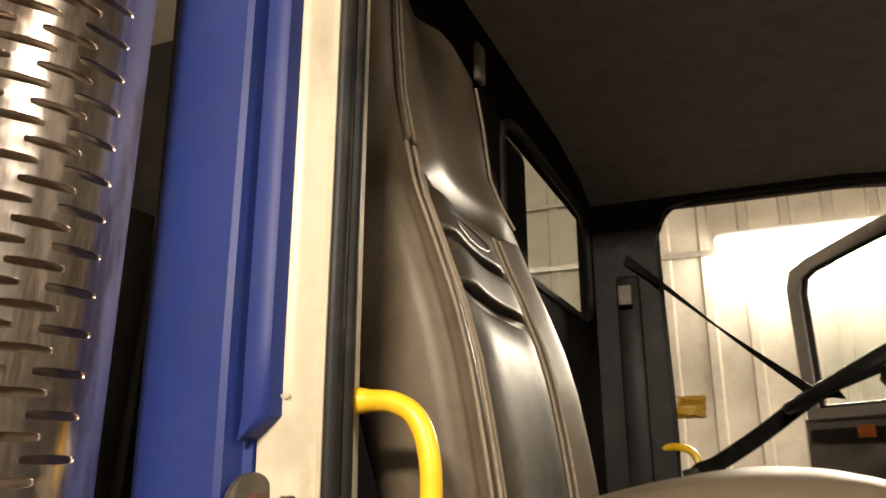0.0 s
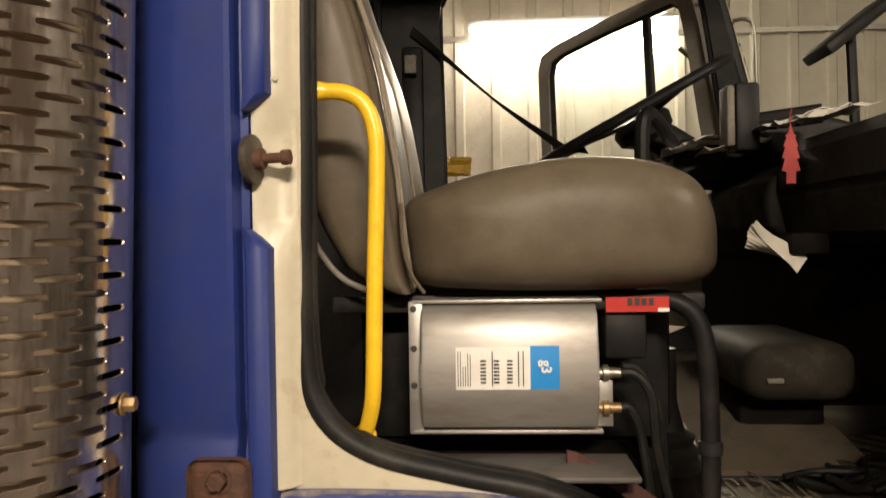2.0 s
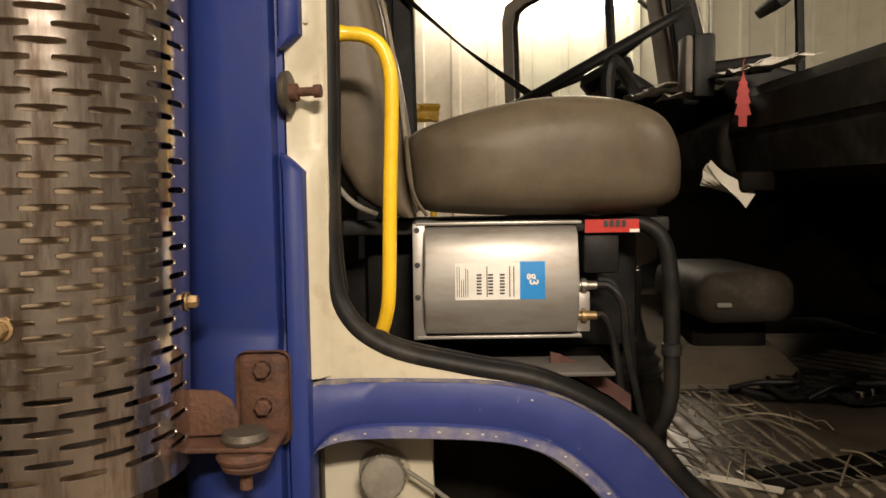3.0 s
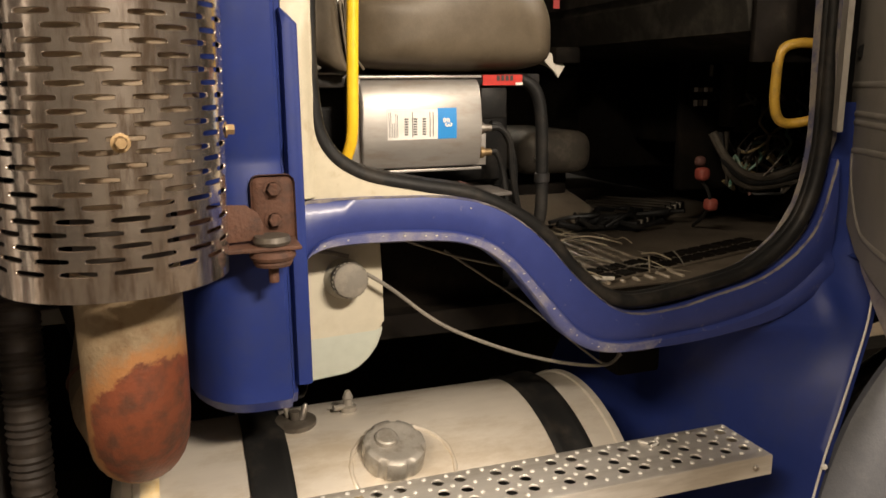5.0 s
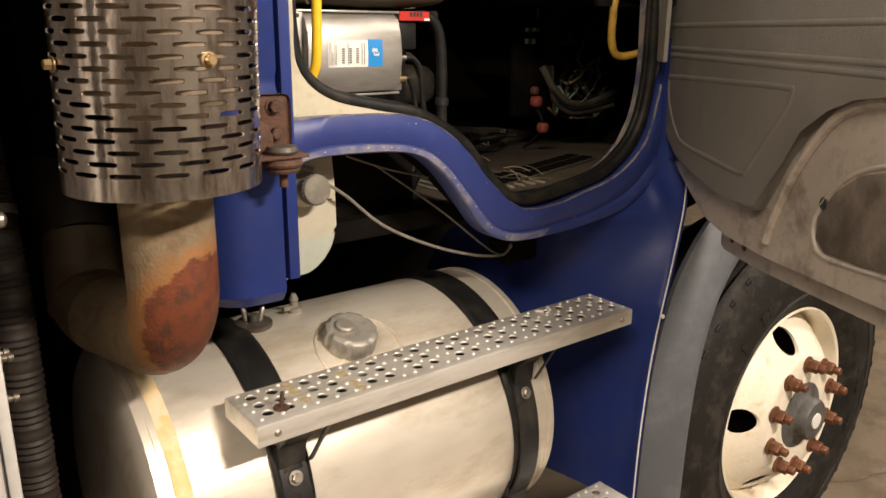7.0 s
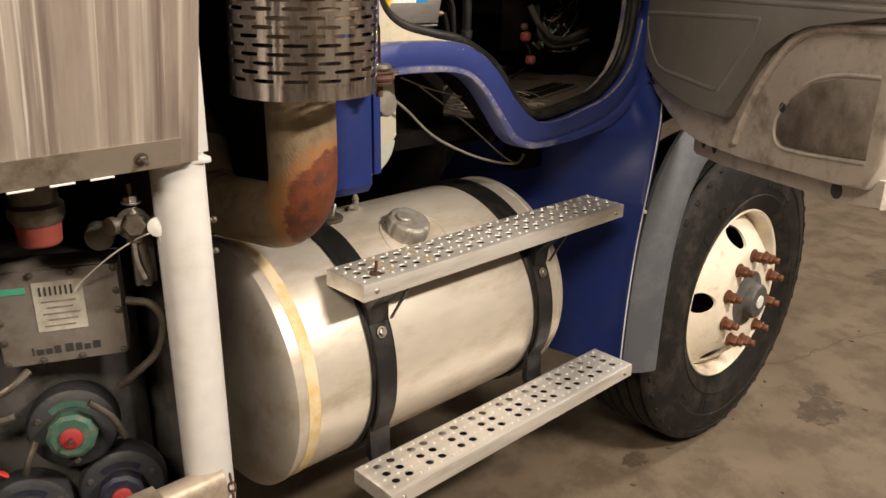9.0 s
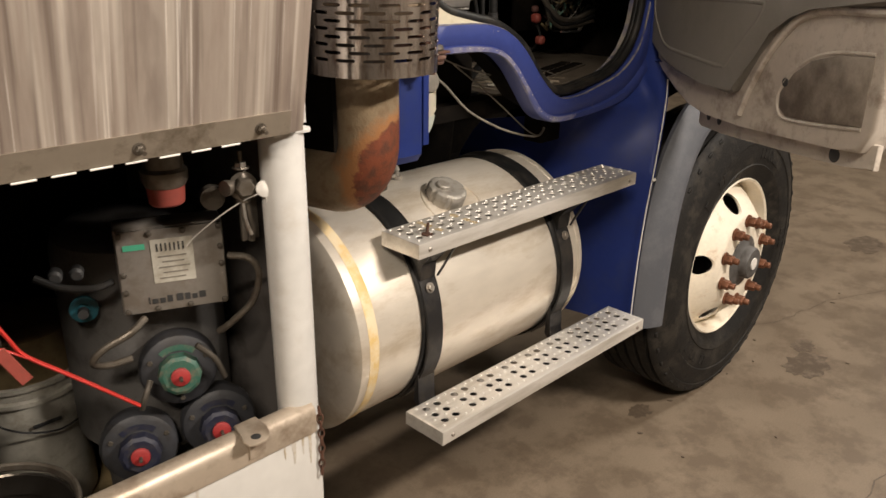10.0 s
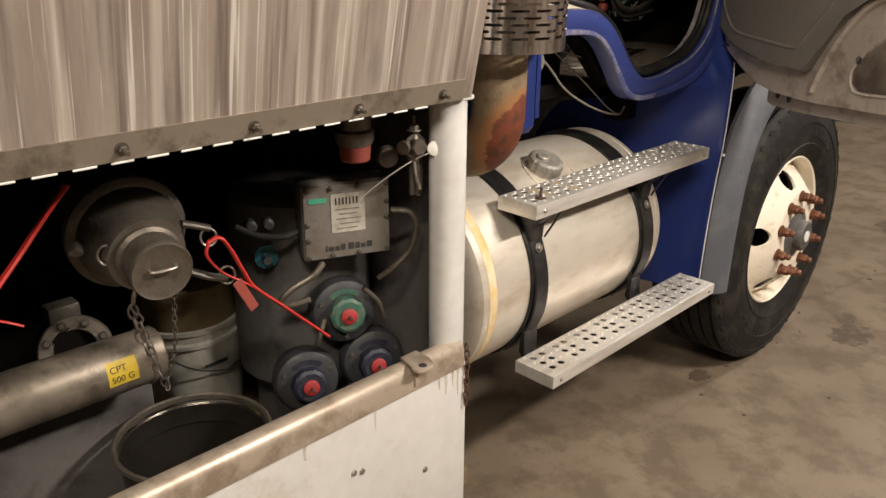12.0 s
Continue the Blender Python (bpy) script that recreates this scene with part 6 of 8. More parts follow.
    part("dash_body", prism([(1.46, 1.70), (1.25, 1.73), (1.02, 1.70), (0.93, 1.675), (0.875, 1.64), (0.862, 1.60), (0.875, 1.55), (0.94, 1.50), (1.05, 1.46), (1.46, 1.44)], "y", 1.02, 2.00, 0.015, 3), DASH, ds, "dark dashboard body")
    face = [(1.46, 1.69), (1.25, 1.737), (1.02, 1.737), (0.930, 1.717), (0.895, 1.687), (0.885, 1.622), (0.895, 1.614), (0.897, 1.609), (0.891, 1.603), (0.905, 1.537), (0.927, 1.522), (1.20, 1.492), (1.46, 1.472)]
    part("passenger_panel", prism(face, "y", 0.25, 1.019, 0.006, 2), DASH, ds, "dark dashboard front with a pressed line", angle=30)
    # Added dark sheet that hides the lit dash end, as if in shade.
    part("shade_cover", box(0.905, 1.40, 0.236, 0.249, 1.485, 1.725, 0.004), GREASY_SHADE, ds, "near-black sheet added to darken the dashboard end")
    part("lower_dash", box(1.16, 1.44, 0.73, 1.0, 1.30, 1.48, 0.02), GREASY_SHADE, ds)
    part("lower_dash", box(1.00, 1.44, 1.0, 2.0, 1.22, 1.48, 0.02), GREASY_SHADE, ds)
    part("pocket", box(0.846, 0.912, 0.835, 0.905, 1.498, 1.536, 0.006), GREASY_SHADE, ds, "black document pocket")
    part("instrument_hood", prism([(1.30, 1.73), (1.05, 1.80), (0.93, 1.80), (0.915, 1.765), (0.95, 1.70), (1.30, 1.69)], "y", 1.20, 1.80, 0.02, 3), BLACK, ds, "black instrument hood")
    part("display_stem", tube([(1.17, 1.30, 1.74), (1.16, 1.30, 1.99)], 0.012, 8), BLACK, ds)
    part("display", box(-0.10, 0.10, -0.07, 0.07, -0.014, 0.014, 0.008, m=pose(1.16, 1.30, 2.005, 0, -38, 0)), BLACK, ds, "black display propped on the dash top")
    part("defrost_vent", box(1.05, 1.25, 0.75, 1.15, 1.728, 1.738, 0.004), BLACK, ds)
    # steering wheel and column
    sw = thing("steering_wheel", (0.64, 1.42, 1.79), "black steering wheel on a slanted column", "steering wheel")
    a1, a2 = Vector((0.879, 0, 0.477)), Vector((-0.027, 0.998, 0.055))
    c = Vector((0.687, 1.42, 1.850))
    ring = [c + 0.248 * (math.cos(2 * math.pi * k / 48) * a1 + math.sin(2 * math.pi * k / 48) * a2) for k in range(49)]
    part("rim", tube(ring, 0.0125, 10), BLACK, sw)
    nrm = a1.cross(a2).normalized()
    part("hub", lathe([(0, 0.0), (0.06, 0.0), (0.075, -0.02), (0.07, -0.05), (0.04, -0.07), (0, -0.07)], aim(c - nrm * 0.02, nrm), 24), BLACK, sw)
    for ang in (20, 160, 270):
        r = math.radians(ang)
        part("spoke", tube([c - nrm * 0.03, c + 0.24 * (math.cos(r) * a2 + math.sin(r) * a1)], 0.014, 8, flat=0.5), BLACK, sw)
    part("column", tube([c - nrm * 0.05, Vector((0.89, 1.42, 1.69)), Vector((1.10, 1.42, 1.52))], 0.045, 12), BLACK, sw, "black steering column")
    part("column_shroud", box(0.77, 0.95, 1.35, 1.49, 1.65, 1.77, 0.025, 3), BLACK, sw)
    part("stalk", tube(glide([(0.77, 1.36, 1.755), (0.695, 1.20, 1.792), (0.655, 1.10, 1.790), (0.641, 1.085, 1.75), (0.641, 1.085, 1.62)], 8), 0.016, 10), BLACK, sw, "black gear stalk")
    # things on and round the dash
    fr = thing("air_freshener", (0.832, 0.865, 1.57), "red tree-shaped cardboard air freshener on a cord", "air freshener")
    tree = [(0.0, 0.052), (0.006, 0.034), (0.012, 0.030), (0.009, 0.026), (0.016, 0.012), (0.012, 0.010), (0.019, -0.008), (0.013, -0.010), (0.020, -0.030), (0.010, -0.032), (0.010, -0.052), (-0.010, -0.052), (-0.010, -0.032), (-0.020, -0.030), (-0.013, -0.010), (-0.019, -0.008), (-0.012, 0.010), (-0.016, 0.012), (-0.009, 0.026), (-0.012, 0.030), (-0.006, 0.034)]
    part("card", prism([(0.852 + x * 0.8, 1.676 + z * 1.02) for x, z in tree], "y", 0.850, 0.853), FRESH, fr, "red tree-shaped card")
    part("cord", tube([(0.852, 0.8515, 1.731), (0.854, 0.856, 1.747), (0.862, 0.87, 1.757)], 0.0012, 6), RED_DULL, fr)
    pr = thing("radio_handset", (0.86, 1.10, 1.66), "black and white radio unit standing on the dash", "radio")
    part("body", box(0.825, 0.874, 1.06, 1.13, 1.705, 1.844, 0.008), BLACK, pr)
    part("screen", box(0.808, 0.8255, 1.065, 1.125, 1.715, 1.840, 0.006), CAPGREY, pr, "grey side plate")
    part("clamp", tube([(0.866, 1.095, 1.765), (0.99, 1.05, 1.775)], 0.020, 10), BLACK, pr)
    rng = random.Random(9)
    for k, (x, y, z) in enumerate(((0.825, 1.22, 1.735), (0.80, 1.30, 1.725), (0.845, 1.16, 1.708), (0.915, 0.98, 1.735), (0.94, 0.92, 1.735))):
        rows = []
        for i in range(6):
            rows.append([Vector((x + 0.025 * (i - 2.5) + 0.006 * rng.random(), y + 0.03 * (j - 2.5) + 0.006 * rng.random(), z + 0.018 * rng.random() + 0.004 * i)) for j in range(6)])
        single("crumpled_paper", thicken(loft(rows), 0.001), PAPER if k % 2 == 0 else LABEL, "crumpled pale paper lying on the dashboard", "paper", "papers on the dash", smooth=False)
    nt = thing("folded_papers", (0.82, 0.86, 1.42), "bundle of folded white papers stuck in the pocket", "papers")
    for k in range(7):
        m = pose(0.829 + 0.0015 * k, 0.85 + 0.006 * k, 1.514 - 0.001 * k, 4 * k - 10, 42 - 5.5 * k, 10)
        rows = [[m @ Vector((-0.060 + 0.019 * i, 0.006 * math.sin(0.9 * i + k), v * (0.35 + 0.11 * i))) for v in (-0.018, -0.006, 0.006, 0.018)] for i in range(7)]
        part("sheet", thicken(loft(rows), 0.0008), PAPER, nt)
    cs = thing("centre_console", (0.86, 0.95, 1.1), "padded dark grey console between the seats", "console")
    part("pad", box(0.785, 0.985, 0.88, 1.25, 1.228, 1.335, 0.040, 5), PADGREY, cs, "grey padded lid")
    part("base", box(0.80, 0.97, 0.99, 1.24, 1.098, 1.24, 0.02), GREASY_SHADE, cs)
    part("latch", box(0.815, 0.845, 0.872, 0.882, 1.266, 1.276, 0.003), CAPGREY, cs)
    hump = []
    for i in range(12):
        x = 0.56 + 0.42 * i / 11
        hump.append([Vector((x, y, z + 0.004 * math.sin(9 * x + 20 * y))) for y, z in ((0.838, 1.100), (0.842, 1.124), (0.860, 1.134), (0.95, 1.155), (1.06, 1.180), (1.15, 1.197), (1.40, 1.205), (1.75, 1.205))])
    eh = thing("engine_hump", (0.77, 1.2, 1.10), "low hump under worn brown carpet between the seats", "carpet")
    part("carpet", thicken(loft(hump), 0.012), CARPET, eh)
    part("edge_strip", tube([(0.562, 0.836, 1.106), (0.77, 0.836, 1.107), (0.978, 0.836, 1.106)], 0.005, 8), BLACK, eh, "black rubber edge strip")
    rag = []
    rng = random.Random(21)
    for i in range(9):
        rag.append([Vector((0.60 + 0.012 * i, 0.90 + 0.018 * j, 1.148 + 0.0035 * j + 0.05 * rng.random() * math.sin(math.pi * i / 8) * math.sin(math.pi * j / 8) + 0.012 * rng.random())) for j in range(9)])
    single("floor_rag", thicken(loft(rag), 0.003), PAPER, "crumpled pale rag on the cab floor", "rag")
    gs = thing("gear_lever", (0.545, 0.50, 1.098), "black ribbed lever boot beside the seat", "lever")
    part("boot", lathe([(0.05, 0), (0.055, 0.012), (0.046, 0.016), (0.05, 0.028), (0.04, 0.034), (0.044, 0.046), (0.03, 0.054), (0.02, 0.09), (0.018, 0.16), (0, 0.16)], aim((0.545, 0.50, 1.225), (0.02, 0, 1)), 20), BLACK, gs)
    part("pedestal", lathe([(0.0, 0.0), (0.060, 0.0), (0.060, 0.10), (0.050, 0.128), (0, 0.128)], aim((0.545, 0.50, 1.098), (0, 0, 1)), 24), GREASY_SHADE, gs)
    # driver belt
    bl = glide([Vector((0.080, 1.985, 2.22)), Vector((0.176, 1.945, 2.132)), Vector((0.354, 1.80, 1.948)), Vector((0.525, 1.50, 1.764))], 8)
    rows = []
    for i, p in enumerate(bl):
        w = 0.015 * (0.12 + 0.88 * abs(1 - i / (0.62 * (len(bl) - 1)))) if i < 0.62 * (len(bl) - 1) else 0.015 * (0.12 + 0.6 * (i / (len(bl) - 1) - 0.62) / 0.38)
        rows.append([p + Vector((0.45, 0, 0.89)) * w, p - Vector((0.45, 0, 0.89)) * w + Vector((0, 0.016 - 0.7 * w, 0))])
    sb = thing("seat_belt", (0.09, 1.98, 2.17), "black webbing driver belt hooked over the steering wheel", "seat belt")
    part("shoulder_strap", thicken(loft(rows), 0.0015), BLACK, sb)
    ends = glide([Vector((0.57, 1.46, 1.765)), Vector((0.525, 1.50, 1.764)), Vector((0.41, 1.60, 1.686)), Vector((0.31, 1.68, 1.626)), Vector((0.25, 1.74, 1.600)), Vector((0.225, 1.80, 1.53))], 6)
    part("lap_strap", thicken(loft([[p + Vector((-0.5, 0.1, 0.86)) * 0.019 * (0.7 + 0.3 * math.sin(3.0 * k / len(ends))), p - Vector((-0.5, 0.1, 0.86)) * 0.019] for k, p in enumerate(ends)]), 0.0015), BLACK, sb)
    part("buckle", box(-0.03, 0.03, -0.008, 0.008, -0.016, 0.016, 0.005, m=pose(0.25, 1.735, 1.600, 0, -15, 0)), BLACK, sb, "black belt tongue")
    # floor mat, tread and debris
    mt = thing("floor_mat", (0.9, 0.6, 1.098), "ribbed black rubber floor mat with litter", "mat")
    part("mat", box(0.56, 1.45, 0.30, 0.86, 1.098, 1.104, 0.002), MATRIB, mt)
    part("mat", box(0.985, 1.45, 0.861, 1.45, 1.098, 1.104, 0.002), MATRIB, mt)
    rib = box(-0.27, 0.27, -0.004, 0.004, 0.0, 0.006, 0.002, 1)
    data = None
    for k in range(9):
        if data is None:
            ob = part("rib", rib, RIB, mt)
            data = ob.data
        else:
            ob = link("rib", data, RIB, mt)
        ob.matrix_basis = pose(0.60 + 0.031 * k, 0.58, 1.103, 0, 0, 90)
    single("floor_strap", thicken(loft([[Vector((0.40 + 0.10 * k / 8, 0.288 + 0.004 * math.sin(2.2 * k), 1.296 - 0.055 * (k / 8) ** 1.3 + d)) for d in (-0.010, 0.010)] for k in range(9)]), 0.003), BRICKRED, "faded red webbing strap lying along the inner sill", "strap")
    tp = thing("sill_tread", (0.78, 0.24, 1.098), "grey rubber tread strip with a grid of squares", "tread plate")
    lay = pose(0.70, 0.315, 1.104, 0, 0, 17)
    part("plate", box(0.0, 0.52, 0.0, 0.090, 0.0, 0.006, 0.002, m=lay), MATRIB, tp)
    sq = box(-0.016, 0.016, -0.017, 0.017, 0, 0.005, 0.002, 1)
    data = None
    for i in range(13):
        for j in range(2):
            if data is None:
                ob = part("tread_block", sq, GREASY_SHADE, tp)
                data = ob.data
            else:
                ob = link("tread_block", data, GREASY_SHADE, tp)
            ob.matrix_basis = lay @ pose(0.020 + i * 0.0398, 0.024 + j * 0.042, 0.004)
    rng = random.Random(5)
    for k in range(80):
        x, y = 0.60 + 0.30 * rng.random() ** 1.4, 0.32 + 0.48 * rng.random()
        a = radians(60 + 60 * rng.random()) if k % 3 else radians(180 * rng.random())
        l = 0.02 + 0.05 * rng.random()
        ln = [Vector((x - l * math.cos(a), y - l * math.sin(a), 1.113 + 0.01 * rng.random())), Vector((x, y, 1.116 + 0.012 * rng.random())), Vector((x + l * math.cos(a), y + l * math.sin(a), 1.113 + 0.01 * rng.random()))]
        part("litter", tube(glide(ln, 4), 0.0007 + 0.0011 * rng.random(), 6), rng.choice((STRAW, STRAW, CAPGREY, STRAW, CAST)), mt)
    part("card_scrap", box(0, 0.11, 0, 0.016, 0, 0.002, m=pose(0.61, 0.37, 1.112, 4, 0, -35)), PAPER, mt, "pale strip of card")
    tr = thing("parts_tray", (1.10, 0.90, 1.104), "flat black slotted tray on the floor mat", "tray")
    turn = pose(1.01, 0.715, 1.104, 0, 0, 38)
    part("base", box(0.0, 0.39, 0.0, 0.25, 0.0, 0.024, 0.005, m=turn), BLACK, tr)
    for k in range(8):
        part("slot_bar", box(0.02 + k * 0.045, 0.036 + k * 0.045, 0.012, 0.235, 0.022, 0.030, 0.003, m=turn), PADGREY, tr)
        part("end_clip", box(0.022 + k * 0.045, 0.034 + k * 0.045, -0.003, 0.012, 0.010, 0.026, 0.003, m=turn), CAPGREY, tr)
    rng = random.Random(77)
    for k in range(7):
        x, y = 0.80 + 0.16 * rng.random(), 0.72 + 0.10 * rng.random()
        pts = [Vector((x + 0.055 * i + 0.03 * (rng.random() - 0.5), y + 0.035 * i * (rng.random() - 0.2), 1.116 + 0.030 * rng.random())) for i in range(5)]
        single("floor_cable", tube(glide(pts, 5), 0.0045 + 0.004 * rng.random(), 8), BLACK, "loose black cable lying on the cab floor", "cable", "cables on the cab floor")
    # wiring behind the open fuse panel
    fb = thing("fuse_panel", (1.25, 0.62, 1.2), "open fuse panel with a tangle of coloured wires", "fuse panel")
    part("board", box(1.10, 1.45, 0.69, 0.718, 1.20, 1.52, 0.01), GREASY_SHADE, fb)
    for x0, x1, z0, z1 in ((1.20, 1.235, 1.35, 1.50), (1.24, 1.315, 1.40, 1.51), (1.245, 1.28, 1.335, 1.395), (1.33, 1.40, 1.37, 1.49)):
        part("relay", box(x0, x1, 0.645, 0.69, z0, z1, 0.004), PADGREY, fb, "dark grey relay block")
    for k in range(3):
        part("conduit", tube(glide([(1.14 + 0.02 * k, 0.63, 1.34), (1.165, 0.61, 1.285 - 0.012 * k), (1.215, 0.60, 1.245 - 0.014 * k), (1.28, 0.59, 1.238 - 0.012 * k), (1.36, 0.56, 1.268 - 0.018 * k)], 7), 0.010 - 0.002 * k, 8), (CAST_DARK, BLACK, PADGREY)[k], fb, "bent wiring conduit")
    for i in range(4):
        for z0, z1 in ((1.430, 1.440), (1.398, 1.412)):
            if (i, z0) != (3, 1.398):
                part("fuse", box(1.128 + i * 0.0135, 1.1345 + i * 0.0135, 0.682, 0.69, z0, z1, 0.001), CAPGREY if i % 2 else LABEL, fb)
    for x, z in ((1.168, 1.465), (1.318, 1.42), (1.322, 1.37)):
        part("fuse", box(x, x + 0.005, 0.682, 0.69, z, z + 0.026, 0.001), CAPGREY, fb)
    rng = random.Random(17)
    for k in range(46):
        p = Vector((1.20 + 0.20 * rng.random(), 0.58 + 0.09 * rng.random(), 1.22 + 0.11 * rng.random() + (0.1 if k % 5 == 0 else 0.0)))
        pts = [p]
        for i in range(4):
            p = p + Vector((0.10 * (rng.random() - 0.42), 0.05 * (rng.random() - 0.5), 0.10 * (rng.random() - 0.5)))
            p.z, p.y, p.x = max(p.z, 1.20), max(0.45, p.y), max(p.x, 1.17)
            pts.append(p)
        part("wire", tube(glide(pts, 6), 0.0016 + 0.0024 * rng.random(), 6), rng.choice((BLACK, PADGREY, TUB, HOSE, CAST_DARK, PADGREY, CAST_DARK, PADGREY, BRICKRED, TUB, GREEN)), fb)
    rd = thing("red_plug", (1.15, 0.61, 1.104), "dull red battery plug on the floor", "plug")
    part("plug", box(1.090, 1.118, 0.595, 0.625, 1.235, 1.265, 0.010, 3), RED_DULL, rd)
    part("plug", box(1.118, 1.146, 0.595, 0.625, 1.164, 1.193, 0.010, 3), RED_DULL, rd)
    part("lead", tube(glide([(1.104, 0.62, 1.24), (1.12, 0.61, 1.215), (1.13, 0.61, 1.18), (1.15, 0.66, 1.14), (1.17, 0.72, 1.108)], 6), 0.004, 8), BLACK, rd)
    part("plug", box(1.085, 1.108, 0.60, 0.62, 1.268, 1.290, 0.008, 3), BRICKRED, rd)


def under_cab():
    # washer bottle
    wb = thing("washer_bottle", (0.19, 0.22, 1.04), "milky plastic washer bottle with a round grey cap", "bottle")
    side = [(0.10, 1.26), (0.249, 1.26), (0.2545, 1.245), (0.2545, 1.18), (0.2555, 1.115), (0.2525, 1.095), (0.245, 1.076), (0.233, 1.058), (0.217, 1.045), (0.20, 1.038), (0.10, 1.027)]
    part("tank", prism(side, "y", 0.213, 0.272, 0.012, 4), BOTTLE, wb, "milky plastic tank, dusty above and half full")
    part("fluid", prism([(0.102, 1.098), (0.2535, 1.104), (0.2515, 1.094), (0.244, 1.076), (0.232, 1.060), (0.216, 1.047), (0.20, 1.040), (0.102, 1.030)], "y", 0.2122, 0.226, 0.004, 2), FLUID, wb, "pale blue washer fluid showing through")
    m = aim((0.199, 0.192, 1.188), (0.02, -1, 0.12))
    cp = part("cap", lathe([(0.022, 0), (0.0248, 0.002), (0.0248, 0.018), (0.0235, 0.0215), (0.020, 0.023), (0, 0.0235)], m, 28), CAPGREY, wb, "dusty grey screw cap")
    for k in range(24):
        part("rib", box(0.0243, 0.0256, -0.0016, 0.0016, 0.003, 0.018, m=m @ pose(0, 0, 0, 0, 0, 15 * k)), CAPGREY, cp)
    part("neck", lathe([(0.031, -0.024), (0.027, -0.012), (0.022, 0.002)], m, 24), BOTTLE, wb)
    part("strap", tube(glide([(0.115, 0.19, 1.225), (0.16, 0.186, 1.232), (0.20, 0.186, 1.222)], 6), 0.003, 8), CAPGREY, wb)
    lines = [[(0.225, 0.185, 1.195), (0.26, 0.185, 1.17), (0.34, 0.19, 1.105), (0.45, 0.195, 1.05), (0.55, 0.20, 1.015), (0.62, 0.205, 1.00), (0.645, 0.207, 1.005), (0.655, 0.208, 1.018)],
             [(0.66, 0.21, 1.012), (0.63, 0.21, 1.0), (0.60, 0.23, 1.02), (0.52, 0.25, 1.09), (0.44, 0.26, 1.15), (0.37, 0.27, 1.20)],
             [(0.30, 0.25, 1.225), (0.38, 0.245, 1.195), (0.47, 0.24, 1.17)]]
    for k, pts in enumerate(lines):
        single("washer_hose" if k == 0 else "cable", tube(glide(pts, 8), (0.0028, 0.0019, 0.0017)[k], 8), CAPGREY, "thin grey washer hose looped under the sill" if k == 0 else "thin grey cable hanging under the cab", "hose" if k == 0 else "cable")
    single("step_light", box(0.655, 0.74, 0.215, 0.28, 0.97, 1.055, 0.008), GREASY_SHADE, "small black bracket under the door sill", "bracket")


# ---- pump cabinet behind the tank ----
def chain(name, points, parent, mat, size=0.006, label="rusty chain", steps=6):
    line = resample(glide(points, 8), max(3, int(sum((Vector(a) - Vector(b)).length for a, b in zip(points, points[1:])) / (size * 1.55))))
    bm = bmesh.new()
    for i in range(len(line) - 1):
        d = (line[i + 1] - line[i]).normalized()
        side = d.cross(Vector((0.3, 1, 0.1))).normalized() if i % 2 else d.cross(d.cross(Vector((0.3, 1, 0.1)))).normalized()
        c = (line[i] + line[i + 1]) / 2
        ring = [c + d * size * 1.1 * math.cos(2 * math.pi * k / 10) + side * size * 0.62 * math.sin(2 * math.pi * k / 10) for k in range(11)]
        tube(ring, size * 0.2, 6, bm, caps=False)
    return part(name, bm, mat, parent, label)


